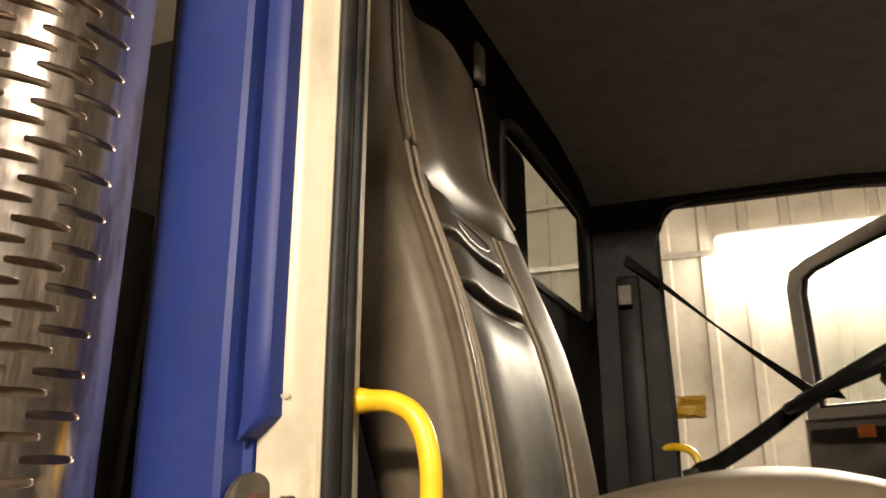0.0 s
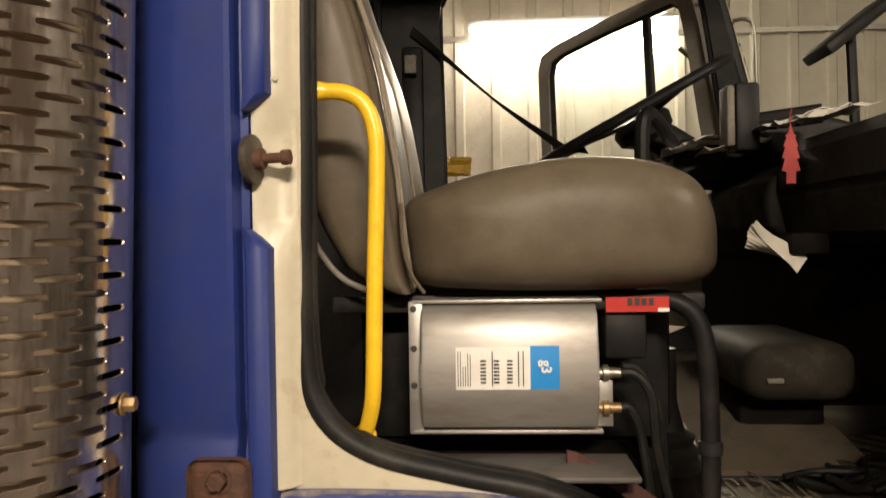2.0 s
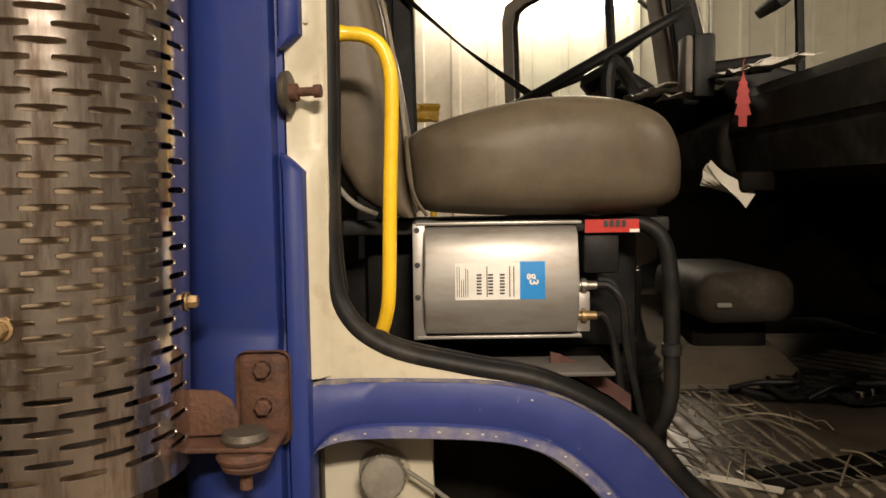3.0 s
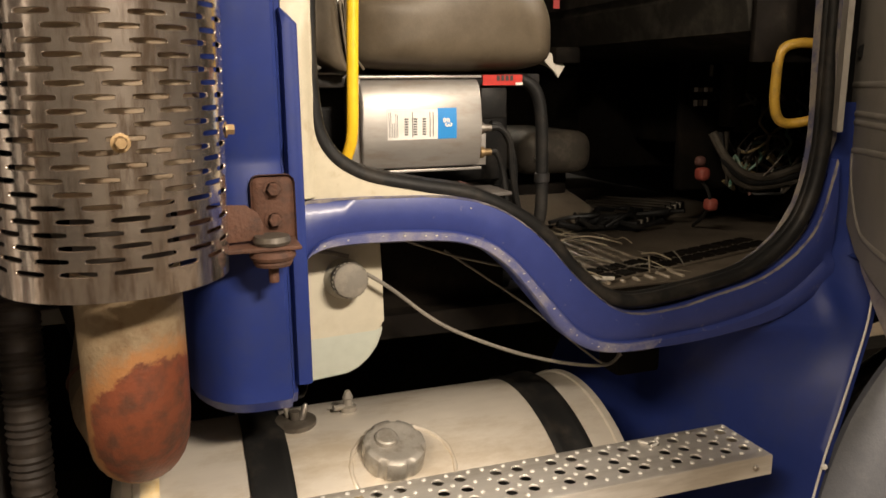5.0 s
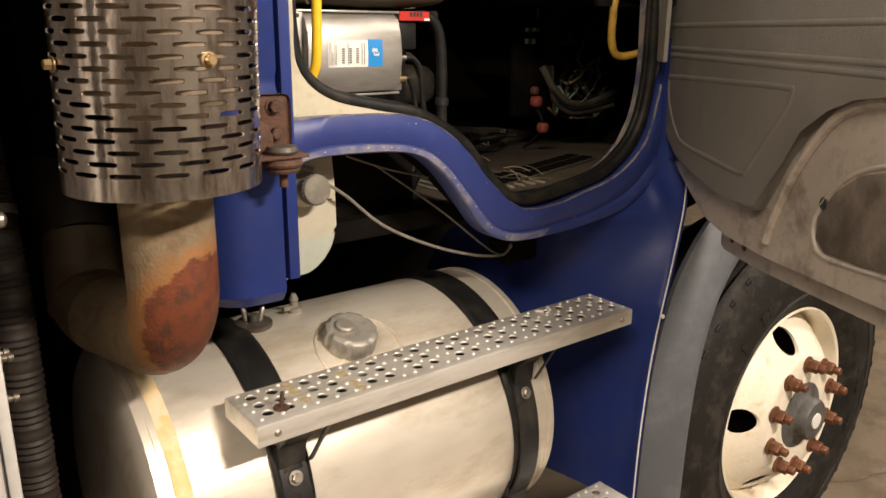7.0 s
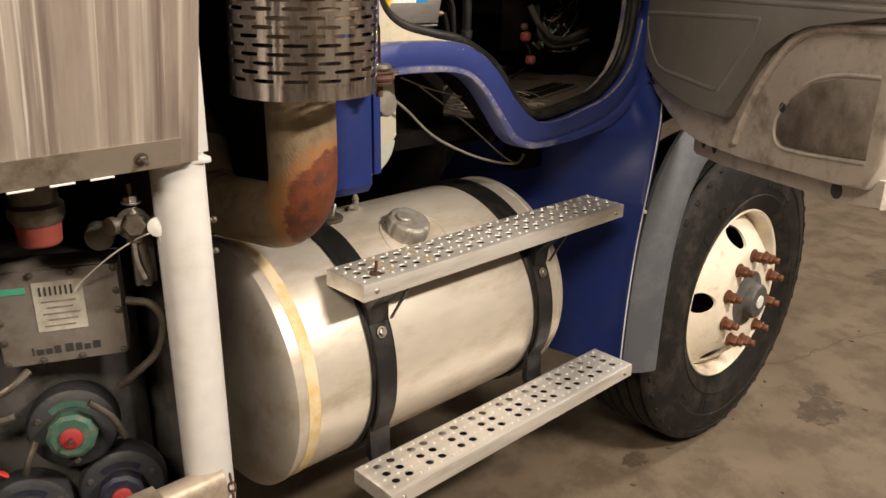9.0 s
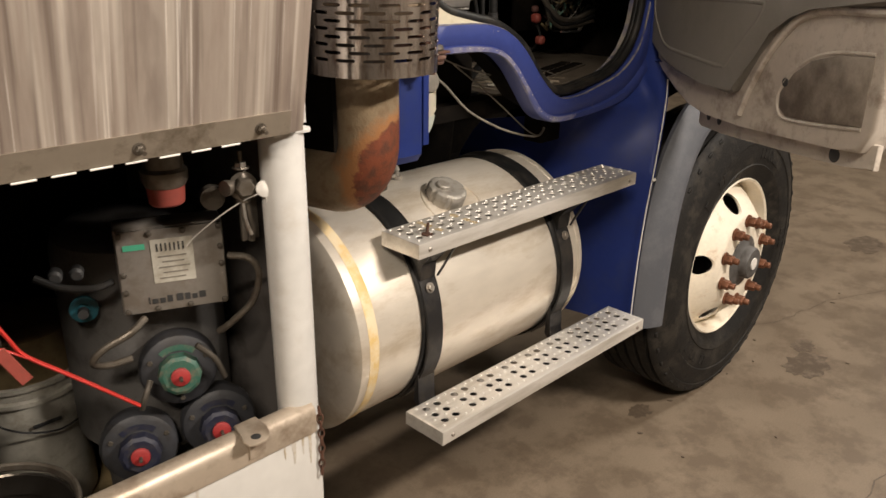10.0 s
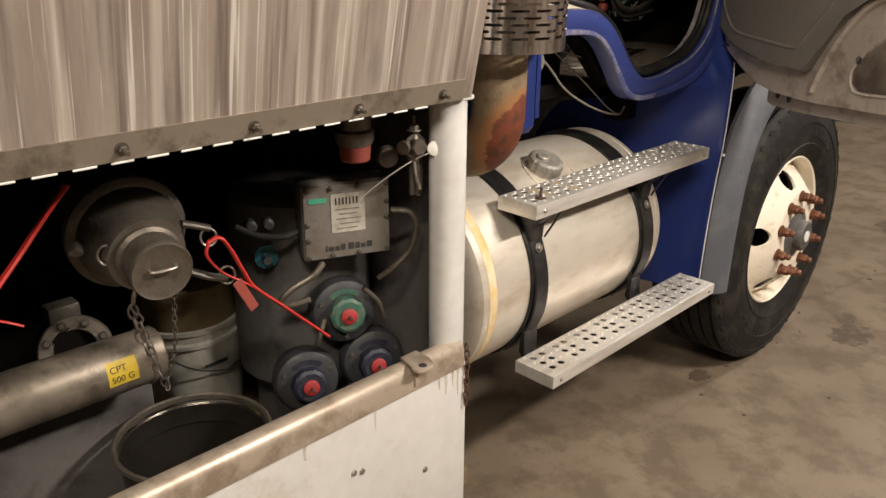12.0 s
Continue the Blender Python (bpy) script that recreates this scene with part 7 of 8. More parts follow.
def cabinet():
    cb = thing("pump_cabinet", (-1.1, 0.25, 0.25), "open aluminium pump cabinet with a white corner post", "cabinet")
    post = prism([(-0.345 - 0.0355 * math.cos(2 * math.pi * k / 40), -0.0645 - 0.0315 * math.sin(2 * math.pi * k / 40)) for k in range(40)], "z", 0.70, 1.203, 0.002)
    part("corner_post", post, WHITE, cb, "white rounded corner post")
    part("post_cap", box(-0.378, -0.311, -0.096, -0.03, 1.199, 1.208, 0.003), WHITE, cb)
    part("lower_panel", prism([(-1.95, 0.25), (-0.329, 0.25), (-0.329, 0.70), (-0.338, 0.715), (-1.95, 0.715)], "y", -0.104, -0.098, 0.001), LOWER_WHITE, cb, "stained white lower panel")
    part("rail", prism([(-0.108, 0.690), (-0.1085, 0.722), (-0.1045, 0.735), (-0.096, 0.741), (-0.082, 0.742), (-0.073, 0.738), (-0.070, 0.730), (-0.070, 0.690)], "x", -1.95, -0.338, 0.002), RAIL, cb, "rubbed aluminium sill rail")
    tab = [(-0.474, -0.074), (-0.434, -0.074), (-0.434, -0.108), (-0.440, -0.124), (-0.446, -0.136), (-0.456, -0.141), (-0.474, -0.141), (-0.484, -0.136), (-0.486, -0.122), (-0.478, -0.106)]
    bk = part("latch_tab", prism(tab, "z", 0.7425, 0.7475, 0.0015), RAIL, cb, "small aluminium latch tab")
    part("hole", lathe([(0.0, 0.0006), (0.0065, 0.0006), (0.008, 0.0)], aim((-0.464, -0.124, 0.7476), (0, 0, 1)), 16), INK, bk, "dark bolt hole")
    part("gusset", prism([(-0.072, 0.743), (-0.106, 0.743), (-0.112, 0.735), (-0.112, 0.700), (-0.108, 0.700)], "x", -0.470, -0.440, 0.001), RAIL, bk)
    for x, z in ((-0.594, 0.577), (-0.612, 0.583), (-0.44, 0.500), (-0.50, 0.42), (-0.92, 0.55)):
        part("rivet", lathe([(0.006, 0), (0.005, 0.003), (0, 0.004)], aim((x, -0.104, z), (0, -1, 0)), 12), ZINC, cb, "small rivet head")
    part("side_wall", box(-0.304, -0.291, -0.034, 0.012, 0.25, 1.95, 0.003), WHITE, cb, "white front edge of the side wall")
    # Same wall further back, with its dimmer light put into a darker grey.
    part("side_wall", box(-0.3035, -0.2925, 0.0125, 0.62, 0.25, 1.95, 0.003), LINER, cb, "rear of the side wall, darkened for shade")
    part("upper_body", box(-1.95, -0.305, -0.075, -0.065, 1.21, 1.95), WHITE, cb)
    # Back, end and roof hold the cabinet's shade as near-black colour.
    part("back_wall", box(-1.95, -0.305, 0.60, 0.62, 0.25, 1.95), GREASY_SHADE, cb, "back wall coloured near black for shade")
    part("end_wall", box(-1.97, -1.95, -0.10, 0.62, 0.25, 1.95), GREASY_SHADE, cb)
    # Unseen body, added so the gap behind the cabinet stays dark.
    part("dark_tank_fill", box(-1.95, -0.10, 0.72, 1.60, 0.55, 2.45, 0.05, 3), GREASY_SHADE, cb, "near-black body added for the darkness behind the cabinet")
    part("deck", box(-1.95, -0.305, -0.09, 0.60, 0.385, 0.4275), TUB, cb, "oily stained deck")
    part("corner_skirt", prism([(-0.335, -0.098), (-0.329, -0.098), (-0.304, -0.060), (-0.304, -0.034), (-0.310, -0.034), (-0.312, -0.058)], "z", 0.25, 0.70, 0.001), LOWER_WHITE, cb, "white folded lower corner")
    part("roof", box(-1.95, -0.305, -0.065, 0.60, 1.262, 1.285), GREASY_SHADE, cb)
    part("bearer", box(-1.95, -0.80, 0.24, 0.29, 0.428, 0.742, 0.008), LINER, cb, "grey painted bearer plate")
    part("inner_liner", box(-0.311, -0.305, -0.030, 0.598, 0.43, 1.26), LINER, cb, "dark inner face of the side wall")
    # brown runs left by dried drips below the rail
    rng = random.Random(6)
    for x, w, h in ((-0.352, 0.004, 0.060), (-0.366, 0.003, 0.035), (-0.384, 0.005, 0.045), (-0.402, 0.003, 0.028), (-0.56, 0.003, 0.040), (-0.71, 0.004, 0.030)):
        rows = [[Vector((x - w * (1 - 0.7 * k / 6) * (0.7 + 0.5 * rng.random()), -0.1046, 0.690 - h * k / 6)), Vector((x + w * (1 - 0.7 * k / 6) * (0.7 + 0.5 * rng.random()), -0.1046, 0.690 - h * k / 6))] for k in range(7)]
        part("drip_stain", loft(rows), STAIN, cb, "brown run of a dried drip")
    chain("chain", [(-0.333, -0.108, 0.735), (-0.331, -0.109, 0.68), (-0.334, -0.109, 0.60)], cb, RUST, 0.0085)
    part("ball_stud", lathe([(0.009, 0), (0.009, 0.004), (0.0045, 0.006), (0.0045, 0.018), (0.0085, 0.022), (0.010, 0.029), (0.0085, 0.036), (0.004, 0.039), (0, 0.0395)], aim((-0.2925, 0.068, 1.229), (1, -0.1, 0)), 16), ZINC, cb, "pale ball stud on the side wall")
    for y, z in ((0.005, 1.094), (-0.025, 1.099), (0.175, 0.964), (-0.022, 1.051)):
        part("stud", lathe([(0.006, 0), (0.004, 0.004), (0.003, 0.008), (0.005, 0.009), (0.004, 0.014), (0, 0.0145)], aim((-0.2925, y, z), (1, -0.1, 0)), 12), CAST, cb, "small pale stud")
    # hatch, flipped up on its hinge
    ht = thing("cabinet_hatch", (-1.1, -0.108, 1.205), "streaked bare aluminium hatch flipped up on a piano hinge", "hatch")

    def leaf(x, z, d):
        return Vector((x, -0.108 - 0.205 * (z - 1.205) - d, z))

    bm = loft([[leaf(x, 1.2095 + 0.0497 * i, 0.0) for x in (-1.95, -1.5, -1.0, -0.6, -0.338)] for i in range(16)])
    part("leaf", thicken(bm, 0.004), STREAK, ht, "streaked and stained aluminium sheet", smooth=False)
    part("leaf_edge", prism([(leaf(0, z, d).y, z) for z, d in ((1.208, -0.001), (1.95, -0.001), (1.95, -0.022), (1.208, -0.022))], "x", -0.3385, -0.3365), ALU, ht)
    bm = loft([[leaf(x, 1.2085 + 0.034 * i, 0.0035) for x in (-1.95, -0.362)] for i in range(2)])
    part("hinge_strip", thicken(bm, 0.003), PIPE_ALU, ht, "aluminium hinge strip")
    # White colour stands for the dashes of light along the hinge.
    kn = tube([(-0.0135, 0, 0), (0.0135, 0, 0)], 0.0014, 10)
    data = None
    for k in range(33):
        if data is None:
            ob = part("knuckle", kn, LABEL, ht, "hinge knuckle whitened to stand for light")
            data = ob.data
        else:
            ob = link("knuckle", data, LABEL, ht)
        ob.location = (-0.459 - 0.0438 * k, -0.1175, 1.2068)
    for x in (-0.412, -0.586, -0.762, -0.940, -1.115, -1.29):
        p = leaf(x, 1.2225, 0.0065)
        nb = hexbolt(0.006, 0.007, aim(p, (0, -1, -0.2)))
        lathe([(0.003, 0.006), (0.003, 0.016), (0, 0.016)], aim(p, (0, -1, -0.2)), 10, nb)
        part("bolt", nb, CAST, ht, "weathered hinge bolt")
    for x, z in ((-0.603, 1.33), (-0.580, 1.332), (-0.392, 1.283), (-0.915, 1.32)):
        part("screw_hole", lathe([(0.0035, 0.0), (0.0035, 0.0008), (0, 0.001)], aim(leaf(x, z, 0.0005), (0, -1, -0.2)), 10), RUST, ht)

    # flow meter
    A, B = Vector((0.925, -0.380, 0)), Vector((0.380, 0.925, 0))
    O = Vector((-0.480, 0.058, 0))
    F = Matrix(((A.x, B.x, 0, O.x), (A.y, B.y, 0, O.y), (0, 0, 1, 0), (0, 0, 0, 1)))
    mt = thing("flow_meter", (-0.5, 0.12, 0.42), "grimy grey flow meter with a register box and three valves", "flow meter")
    part("meter_body", lathe([(0, 0), (0.128, 0.0), (0.140, 0.015), (0.140, 0.36), (0.134, 0.385), (0.112, 0.402), (0, 0.410)], pose(-0.455, 0.252, 0.61), 48), METER, mt, "grimy grey round meter body")
    part("meter_foot", box(-0.54, -0.37, 0.17, 0.33, 0.4275, 0.615, 0.01), METER, mt)
    rb = part("register_box", box(-0.082, 0.082, 0.004, 0.060, 0.909, 1.052, 0.004, m=F), BOXGREY, mt, "grimy aluminium register box with printed face")
    part("lid", box(-0.080, 0.080, -0.004, 0.003, 0.911, 1.050, 0.003, m=F), BOXGREY, rb)
    for a, z in ((-0.074, 1.044), (-0.03, 1.044), (0.02, 1.044), (0.074, 1.044), (-0.074, 0.917), (-0.03, 0.917), (0.02, 0.917), (0.074, 0.917), (-0.074, 0.98), (0.074, 0.98), (0.074, 1.01), (-0.074, 0.95)):
        part("screw", lathe([(0.0048, 0), (0.0045, 0.003), (0.002, 0.0042), (0, 0.0042)], aim(F @ Vector((a, -0.004, z)), -B), 10), CAST_DARK, rb)
    win = part("dial_plate", box(-0.030, 0.033, -0.0052, -0.0042, 0.960, 1.033, m=F), PAIL, rb, "printed dusty white dial plate")
    for k in range(7):
        part("print_bar", box(-0.022 + 0.0065 * k, -0.0195 + 0.0065 * k, -0.0060, -0.0053, 1.013, 1.026, m=F), INK, win)
    for k in range(5):
        part("print_bar", box(-0.021 + 0.006 * (k % 2), 0.018 + 0.004 * (k % 3), -0.0060, -0.0053, 0.967 + 0.009 * k, 0.969 + 0.009 * k, m=F), CAPGREY, win)
    for a0, a1, z0, z1 in ((-0.042, -0.040, 0.926, 0.938), (-0.037, -0.028, 0.926, 0.934), (-0.025, -0.017, 0.926, 0.934), (-0.014, -0.006, 0.926, 0.937), (0.000, 0.010, 0.926, 0.938), (0.013, 0.021, 0.926, 0.937), (0.024, 0.032, 0.926, 0.934), (0.035, 0.045, 0.926, 0.937)):
        part("print_bar", box(a0, a1, -0.0052, -0.0043, z0, z1, m=F), INK, rb, "dark bar of unlettered maker mark")
    part("print_bar", box(-0.070, -0.038, -0.0052, -0.0043, 1.019, 1.028, m=F), GREENINK, rb, "green bar of unlettered maker mark")
    for c, ring_mat, knob_mat in (((-0.501, 0.033, 0.799), GREEN, GREEN), ((-0.572, 0.066, 0.661), NAVY, NAVY), ((-0.450, 0.012, 0.682), NAVY, NAVY)):
        d = Vector((-0.38, -0.90, 0.12)).normalized()
        tip = Vector(c)
        m = aim(tip - d * 0.052, d)
        vh = part("valve_head", lathe([(0.034, -0.06), (0.056, -0.045), (0.064, -0.02), (0.065, 0.0), (0.060, 0.012), (0.049, 0.018), (0, 0.018)], m, 28), VALVE, mt, "grimy valve head")
        rows = []
        for k in range(9):
            a = radians(50 + 80 * k / 8)
            rows.append([m @ Vector((r * math.cos(a), r * math.sin(a), 0.0195)) for r in (0.037, 0.047)])
        up = m.to_3x3().inverted() @ Vector((0, 0, 1))
        ang = math.degrees(math.atan2(up.y, up.x)) - 90
        bm = loft(rows)
        for v in bm.verts:
            v.co = m @ (pose(0, 0, 0, 0, 0, ang) @ (m.inverted() @ v.co))
        part("name_band", bm, ring_mat, vh, "coloured band of unreadable print")
        kb = lathe([(0.034, 0.018), (0.036, 0.024), (0.034, 0.040), (0.028, 0.044), (0.0, 0.044)], m, 10)
        part("knob", kb, knob_mat, vh, "dirty coloured knob")
        part("red_button", lathe([(0.0155, 0.044), (0.0155, 0.048), (0.012, 0.050), (0, 0.050)], m, 20), FRESH, vh, "red button")
        part("stem", lathe([(0.003, 0.05), (0.003, 0.062), (0, 0.063)], m, 8), CAST_DARK, vh)
        for a in (25, 155, 270):
            part("bolt", hexbolt(0.005, 0.006, m @ pose(0.049 * math.cos(radians(a)), 0.049 * math.sin(radians(a)), 0.013)), CAST_DARK, vh)
    part("teal_tag", lathe([(0.022, -0.004), (0.022, 0.002), (0.010, 0.003), (0.009, 0.006), (0, 0.006)], aim((-0.589, 0.163, 0.908), (-0.38, -0.92, 0.05)), 20), TEAL, mt, "teal round tag")
    part("tag_boss", lathe([(0.009, 0), (0.008, 0.014), (0, 0.014)], aim((-0.592, 0.158, 0.906), (-0.38, -0.92, 0.05)), 12), INK, mt)
    for pts, r, mat in (([(-0.398, 0.030, 0.988), (-0.375, 0.005, 0.984), (-0.362, 0.0, 0.955), (-0.372, 0.01, 0.905), (-0.405, 0.03, 0.868), (-0.42, 0.045, 0.852)], 0.006, CAST), ([(-0.53, 0.07, 0.905), (-0.56, 0.06, 0.893), (-0.60, 0.075, 0.872), (-0.615, 0.085, 0.850), (-0.59, 0.09, 0.835), (-0.555, 0.08, 0.838)], 0.006, CAST), ([(-0.66, 0.14, 0.99), (-0.63, 0.12, 0.972), (-0.59, 0.10, 0.965), (-0.56, 0.10, 0.968)], 0.006, BLACK), ([(-0.54, 0.06, 0.80), (-0.555, 0.055, 0.775), (-0.56, 0.06, 0.755)], 0.005, CAST_DARK), ([(-0.47, 0.03, 0.85), (-0.445, 0.02, 0.82), (-0.43, 0.02, 0.78)], 0.005, CAST_DARK)):
        part("conduit", tube(glide(pts, 7), r, 10), mat, mt, "bent conduit")
    for c in ((-0.63, 0.14, 0.985), (-0.602, 0.130, 0.985)):
        part("plug", lathe([(0.011, -0.01), (0.011, 0.008), (0.007, 0.012), (0, 0.012)], aim(c, (-0.38, -0.92, 0)), 14), INK, mt)

    # sampling valve on the post, with a wire to the register
    vl = thing("sampling_valve", (-0.385, -0.045, 1.06), "small cast sampling valve with a pale round tag", "valve")
    part("valve_body", lathe([(0, -0.026), (0.011, -0.026), (0.013, -0.012), (0.018, -0.008), (0.018, 0.008), (0.011, 0.012), (0.007, 0.022), (0.0035, 0.024), (0.0035, 0.052), (0, 0.052)], aim((-0.400, -0.036, 1.122), (0, 0, 1)), 16), CAST, vl)
    part("bonnet", hexbolt(0.015, 0.022, aim((-0.402, -0.040, 1.122), (-0.3, -1, 0.05))), CAST, vl)
    part("side_port", lathe([(0.009, 0), (0.009, 0.018), (0.012, 0.019), (0.012, 0.027), (0, 0.027)], aim((-0.408, -0.036, 1.124), (-1, -0.3, 0)), 14), CAST, vl)
    part("nut", hexbolt(0.009, 0.010, aim((-0.400, -0.036, 1.148), (0, 0, 1))), ZINC, vl)
    part("bracket", box(-0.404, -0.374, -0.032, -0.026, 1.03, 1.125, 0.002), CAST_DARK, vl)
    part("round_tag", lathe([(0.0125, -0.002), (0.0135, 0.0), (0.0125, 0.002), (0.006, 0.004), (0, 0.005)], aim((-0.381, -0.068, 1.119), (-0.5, -0.85, 0.1)), 20), LABEL, vl, "pale plastic tag")
    part("tag_tail", box(-0.0025, 0.0025, -0.001, 0.001, -0.036, 0.0, m=pose(-0.380, -0.069, 1.109, 0, -12, 0)), LABEL, vl)
    part("wire", tube(glide([(-0.381, -0.070, 1.116), (-0.405, -0.045, 1.100), (-0.432, -0.01, 1.070), (-0.455, 0.03, 1.032), (-0.462, 0.04, 1.018)], 8), 0.0012, 6), LABEL, vl, "thin pale seal wire")
    part("round_boss", lathe([(0.020, 0), (0.018, 0.012), (0, 0.014)], aim((-0.432, 0.0, 1.102), (-0.4, -0.9, 0)), 18), CAST_DARK, vl)
    part("drip_tube", tube(glide([(-0.396, -0.038, 1.10), (-0.393, -0.038, 1.075), (-0.388, -0.036, 1.05), (-0.39, -0.034, 1.03)], 5), 0.006, 8), CAST_DARK, vl)
    part("drip_tube", tube(glide([(-0.404, -0.040, 1.10), (-0.405, -0.046, 1.07), (-0.398, -0.048, 1.045)], 5), 0.0035, 8), ZINC, vl)

    # vent with a red cap under the roof
    vt = thing("vent_outlet", (-0.50, 0.0, 1.10), "dusty vent outlet with a dull red rubber end", "vent")
    part("neck", lathe([(0.026, 0.15), (0.028, 0.056), (0.033, 0.051), (0.033, 0.037), (0.028, 0.028)], aim((-0.505, -0.004, 1.108), (0, 0, 1)), 28), CAST, vt)
    part("red_end", lathe([(0.0, 0.004), (0.022, 0.0), (0.025, 0.003), (0.027, 0.028), (0.0, 0.029)], aim((-0.505, -0.004, 1.108), (0, 0, 1)), 28), RED_DULL, vt, "dull red rubber end")

    # capped hose coupling
    cp = thing("hose_coupling", (-0.89, 0.06, 0.95), "grimy capped hose coupling with cam levers and chains", "coupling")
    ax = Vector((-0.105, -0.985, -0.13)).normalized()
    c0 = Vector((-0.875, 0.068, 1.055))
    m = aim(c0, ax)
    part("adaptor", lathe([(0.05, -0.16), (0.05, -0.02), (0.080, -0.016), (0.086, -0.008), (0.086, 0.006), (0.080, 0.012), (0.075, 0.014), (0.073, 0.028), (0.066, 0.040), (0.058, 0.070), (0.054, 0.084), (0, 0.084)], m, 44), CAST, cp, "grimy round adaptor flange")
    part("cap", lathe([(0.044, 0.080), (0.046, 0.086), (0.046, 0.092), (0.041, 0.096), (0.041, 0.122), (0.043, 0.126), (0.043, 0.136), (0.041, 0.140), (0.037, 0.138), (0.0, 0.138)], m, 40), CAST, cp, "worn cast dust cap")
    part("cap_staple", tube(glide([m @ Vector((-0.018, 0.006, 0.137)), m @ Vector((-0.014, 0.006, 0.146)), m @ Vector((0.014, 0.006, 0.146)), m @ Vector((0.018, 0.006, 0.137))], 5), 0.0025, 6), ZINC, cp)
    for pts, ring_at in (([(-0.815, 0.02, 1.065), (-0.79, 0.02, 1.055), (-0.772, 0.015, 1.048)], (-0.777, 0.012, 1.036)), ([(-0.83, -0.01, 1.005), (-0.80, -0.015, 0.988), (-0.772, -0.02, 0.978)], (-0.770, -0.02, 0.982)), ([(-0.95, 0.05, 1.06), (-0.962, 0.03, 1.055)], (-0.935, -0.005, 1.055))):
        part("cam_lever", tube(glide(pts, 5), 0.0095, 10, flat=0.6), CAST_DARK, cp, "cam lever arm")
        rc = Vector(ring_at)
        ring = [rc + Vector((0.011 * math.cos(2 * math.pi * k / 18), -0.004 * math.cos(2 * math.pi * k / 18), 0.014 * math.sin(2 * math.pi * k / 18))) for k in range(19)]
        part("pull_ring", tube(ring, 0.0018, 8, caps=False), ZINC, cp, "steel pull ring")
    chain("chain", [(-0.915, -0.03, 1.005), (-0.922, -0.03, 0.975), (-0.918, -0.03, 0.941), (-0.908, -0.03, 0.905)], cp, CAST, 0.010, "heavy dull chain")
    chain("chain", [(-0.925, -0.034, 0.985), (-0.914, -0.034, 0.955), (-0.906, -0.03, 0.91), (-0.900, -0.03, 0.88), (-0.889, -0.03, 0.844)], cp, CAST_DARK, 0.008, "heavy dull chain")
    chain("chain", [(-0.868, -0.055, 1.015), (-0.866, -0.04, 0.98), (-0.870, -0.03, 0.90), (-0.880, -0.02, 0.858), (-0.889, -0.03, 0.838)], cp, CAST_DARK, 0.0055)
    # flanged riser behind
    fl = thing("flanged_riser", (-0.97, 0.25, 0.42), "bolted pipe flange on a dark riser", "pipe")
    d = Vector((-0.27, -0.87, 0.42)).normalized()
    m = aim((-0.918, 0.245, 0.806), d)
    part("flange", lathe([(0.034, -0.012), (0.058, -0.012), (0.060, -0.008), (0.060, 0.004), (0.057, 0.008), (0.036, 0.008), (0.034, 0.004)], m, 36), CAST, fl, "pale worn flange ring")
    part("bore", lathe([(0.036, 0.004), (0.030, -0.05), (0, -0.06)], m, 24), GREASY_SHADE, fl)
    for k in range(8):
        a = radians(45 * k + 20)
        part("bolt", hexbolt(0.0062, 0.009, m @ pose(0.047 * math.cos(a), 0.047 * math.sin(a), 0.008)), CAST_DARK, fl)
    part("riser", tube([m @ Vector((0, 0, -0.01)), (-0.915, 0.31, 0.80), (-0.915, 0.33, 0.743)], 0.045, 18), GREASY_SHADE, fl)
    part("block", box(-0.945, -0.893, 0.265, 0.30, 0.845, 0.882, 0.004), CAST_DARK, fl)

    # product pipe with its yellow sticker
    pp = thing("product_pipe", (-1.3, 0.20, 0.742), "thick grimy aluminium pipe with a yellow sticker", "pipe")
    part("barrel", lathe([(0, 0), (0.043, 0.0), (0.047, 0.004), (0.047, 1.13), (0, 1.13)], aim((-0.815, 0.165, 0.797), (-1, 0, 0.012)), 44), PIPE_ALU, pp)
    part("weld_bead", lathe([(0.0472, 0), (0.0495, 0.003), (0.0495, 0.006), (0.0472, 0.009)], aim((-0.835, 0.165, 0.797), (-1, 0, 0.012)), 44), PIPE_ALU, pp)
    part("saddle", box(-1.20, -1.10, 0.13, 0.20, 0.742, 0.755), CAST_DARK, pp)

    def skin(x, deg, lift):
        a = radians(deg)
        return Vector((x, 0.165 - (0.0475 + lift) * math.cos(a), 0.7975 + (0.0475 + lift) * math.sin(a)))

    st = part("sticker", loft([[skin(-0.918 + 0.0122 * i, -12 + 10 * k, 0.0004) for i in range(5)] for k in range(6)]), YLABEL, pp, "yellow sticker with worn black letters")
    for text, deg in (("CPT", 23), ("500 G", 3)):
        cu = bpy.data.curves.new("sticker_text", "FONT")
        cu.body, cu.size, cu.extrude = text, 0.0150, 0.0002
        ob = new("lettering", cu)
        cu.materials.append(INK)
        ob.parent = st
        p = skin(-0.914, deg - 8, 0.0012)
        a = radians(deg)
        ob.matrix_basis = Matrix.Translation(p) @ Euler((radians(90) - a, 0, 0)).to_matrix().to_4x4()

    # white pail, black drip bucket
    wp = thing("white_pail", (-0.635, 0.420, 0.42), "white plastic pail with an ochre-stained upper half", "pail")
    part("pail", lathe([(0, 0), (0.092, 0.0), (0.098, 0.01), (0.104, 0.255), (0.110, 0.258), (0.110, 0.266), (0.105, 0.270), (0.105, 0.285), (0.110, 0.288), (0.110, 0.296), (0.104, 0.298)], aim((-0.635, 0.420, 0.4275), (0, 0, 1)), 48), PAIL, wp)
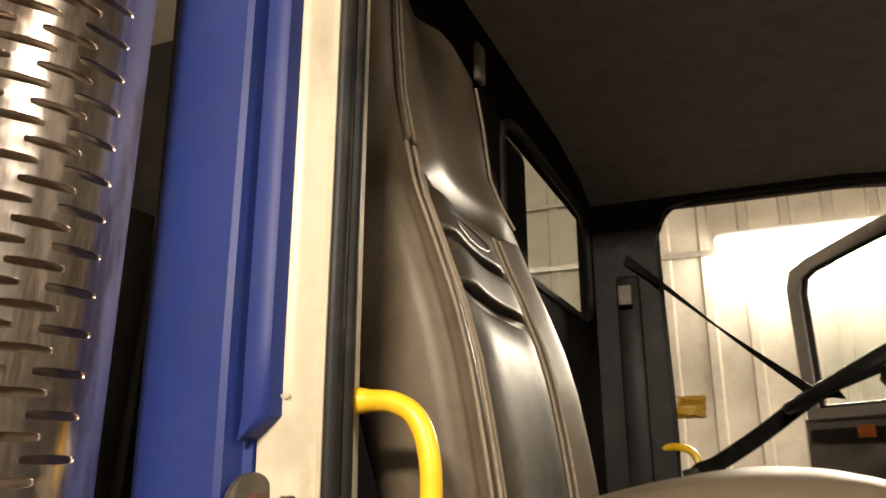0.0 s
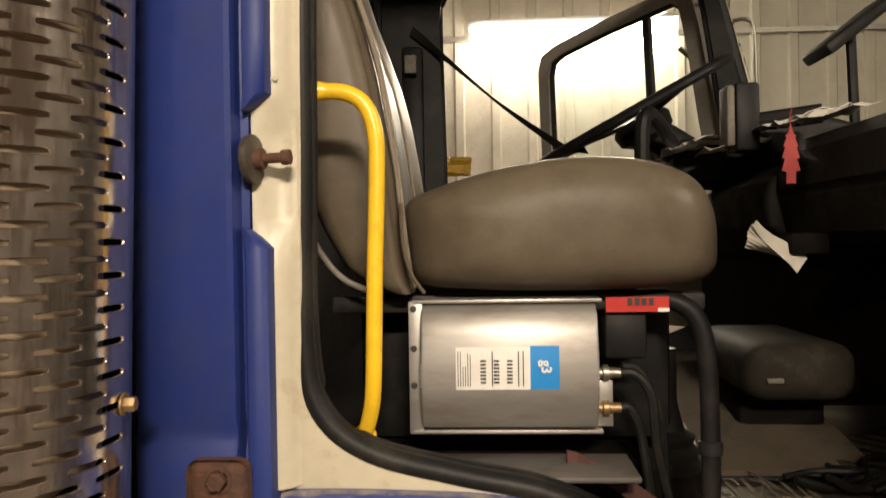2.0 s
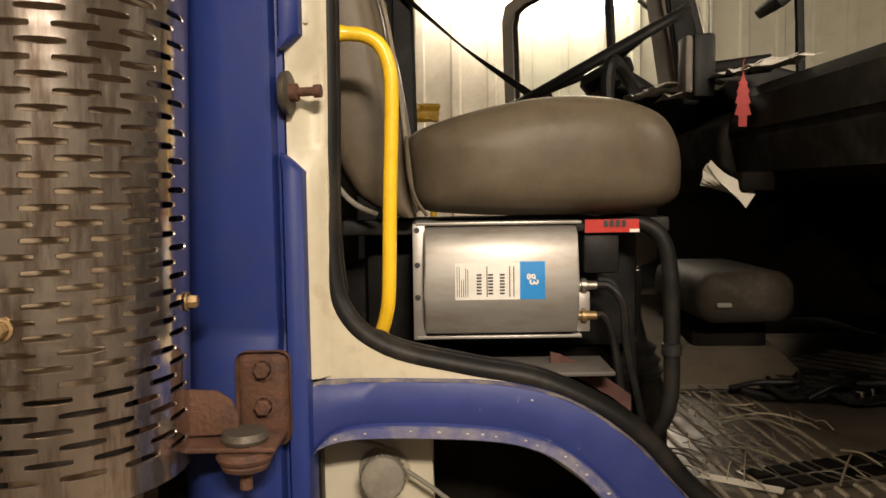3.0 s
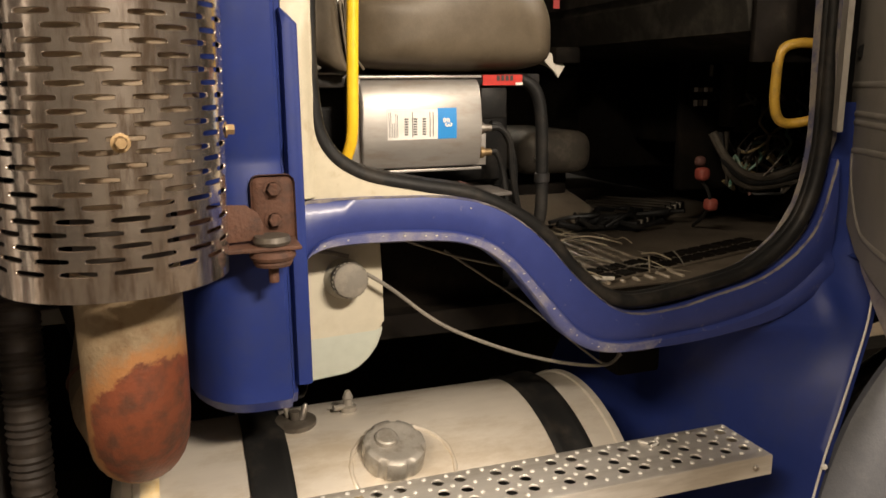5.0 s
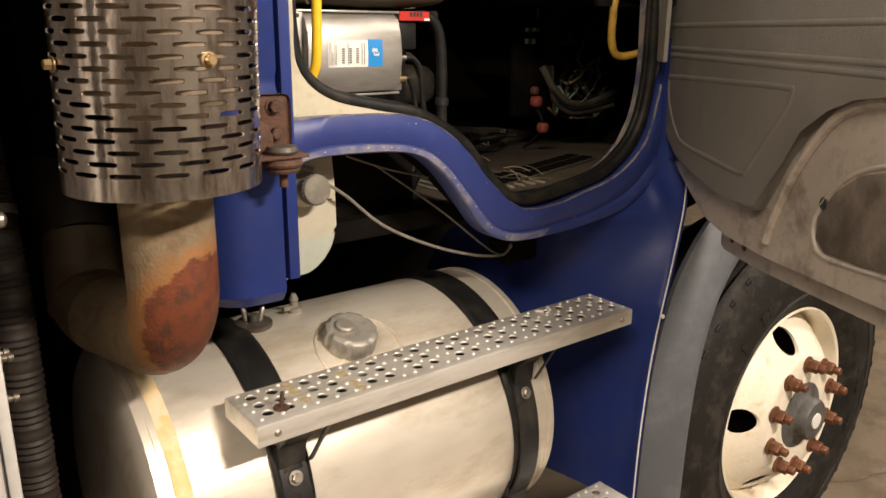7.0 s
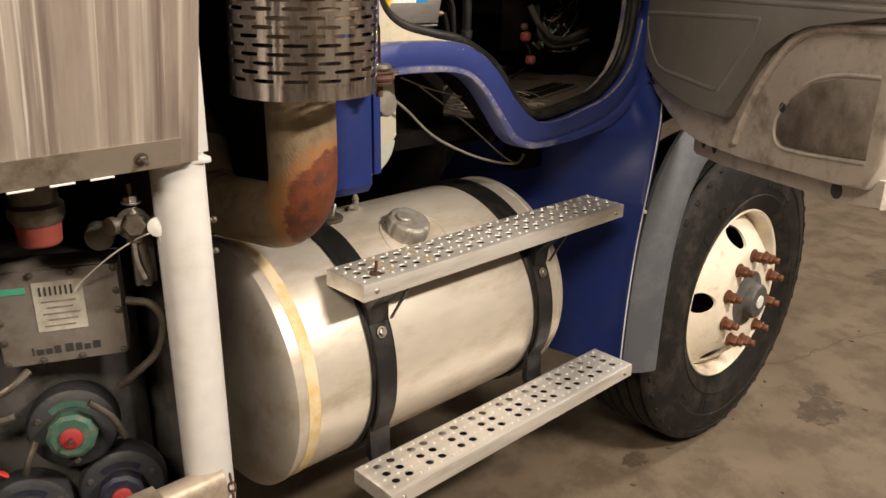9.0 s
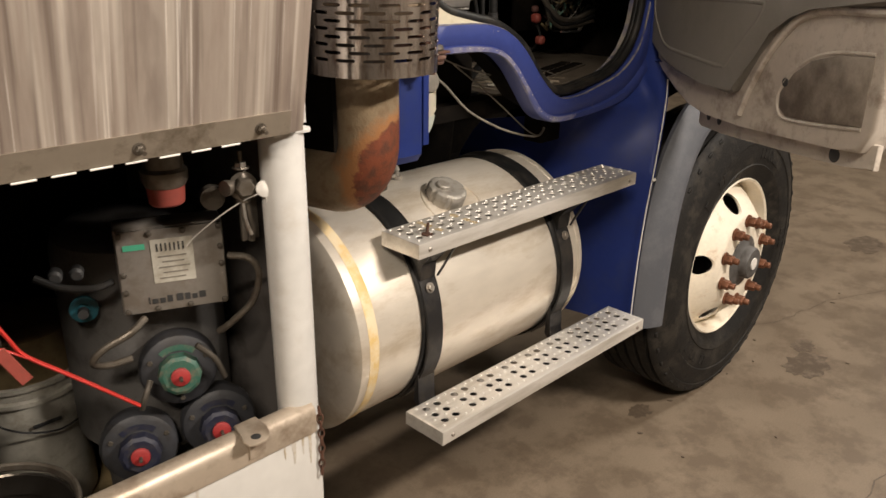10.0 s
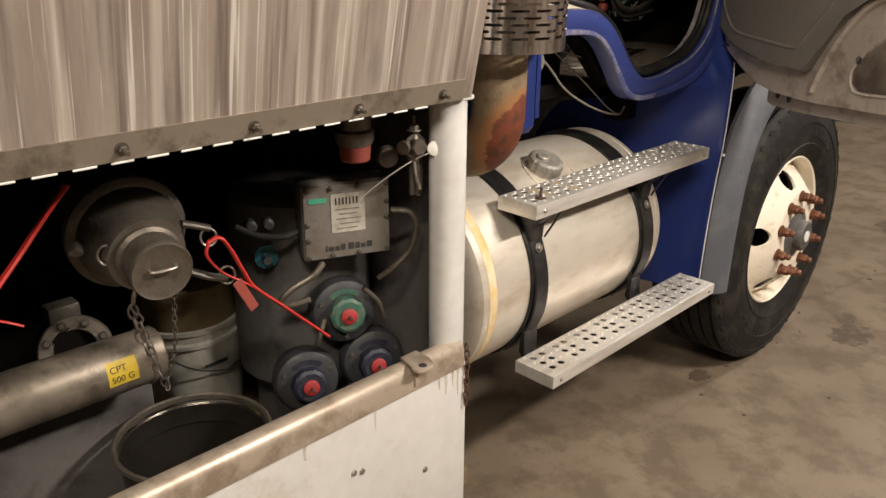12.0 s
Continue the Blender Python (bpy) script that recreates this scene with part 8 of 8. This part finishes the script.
    part("stained_top", lathe([(0.104, 0.296), (0.105, 0.375), (0.107, 0.382), (0.100, 0.384), (0.0, 0.378)], aim((-0.635, 0.420, 0.4275), (0, 0, 1)), 48), TUB, wp, "ochre-stained upper half")
    part("bail", tube(glide([(-0.75, 0.375, 0.70), (-0.70, 0.305, 0.66), (-0.63, 0.298, 0.63), (-0.57, 0.328, 0.62)], 8), 0.002, 6), INK, wp, "thin wire bail")
    part("print", box(-0.66, -0.61, 0.311, 0.314, 0.640, 0.646), INK, wp)
    bu = thing("drip_bucket", (-0.80, 0.10, 0.42), "open black oily drip bucket", "bucket")
    part("rolled_rim", lathe([(0.1255, 0.216), (0.1315, 0.217), (0.1345, 0.222), (0.1335, 0.228), (0.1295, 0.230), (0.1260, 0.227), (0.1245, 0.219)], aim((-0.80, 0.10, 0.428), (0, 0, 1)), 64), CAST, bu, "oily rolled rim")
    part("bucket", lathe([(0, 0.0), (0.105, 0.0), (0.112, 0.004), (0.124, 0.213), (0.1215, 0.210), (0.121, 0.195), (0.117, 0.175), (0.120, 0.171), (0.116, 0.145), (0.108, 0.012), (0, 0.010)], aim((-0.80, 0.10, 0.428), (0, 0, 1)), 64), GREASE, bu, "black steel bucket with a rolled rim")
    # red seal straps
    for pts, w in (([(-0.800, -0.03, 1.045), (-0.785, -0.035, 1.050), (-0.770, -0.035, 1.030), (-0.752, -0.035, 0.99), (-0.735, -0.034, 0.957), (-0.69, -0.032, 0.912), (-0.64, -0.03, 0.862), (-0.598, -0.03, 0.820)], 0.0062), ([(-0.800, -0.03, 1.045), (-0.805, -0.032, 1.025), (-0.785, -0.034, 0.995), (-0.755, -0.036, 0.972), (-0.735, -0.036, 0.955)], 0.0042), ([(-0.978, -0.03, 1.168), (-1.01, -0.03, 1.135), (-1.045, -0.03, 1.095), (-1.085, -0.03, 1.052)], 0.0068), ([(-1.12, -0.03, 1.028), (-1.085, -0.03, 1.018), (-1.058, -0.03, 1.002)], 0.0035)):
        single("seal_strap", tube(glide(pts, 8), w, 8, flat=0.45), RED, "bright red plastic seal strap hanging from the coupling", "strap", "red seal straps")
    single("seal_tag", box(-0.008, 0.008, -0.001, 0.001, -0.030, 0.030, 0.0008, 1, m=pose(-0.753, -0.040, 0.950, 0, -26, 0)), RED_DULL, "small red plastic seal tag", "tag", "red seal straps")


hall()
exhaust()
fuel_tank()
steps()
front_wheel()
cab()
fender()
door_near()
door_far()
seat()
cab_fittings()
under_cab()
cabinet()
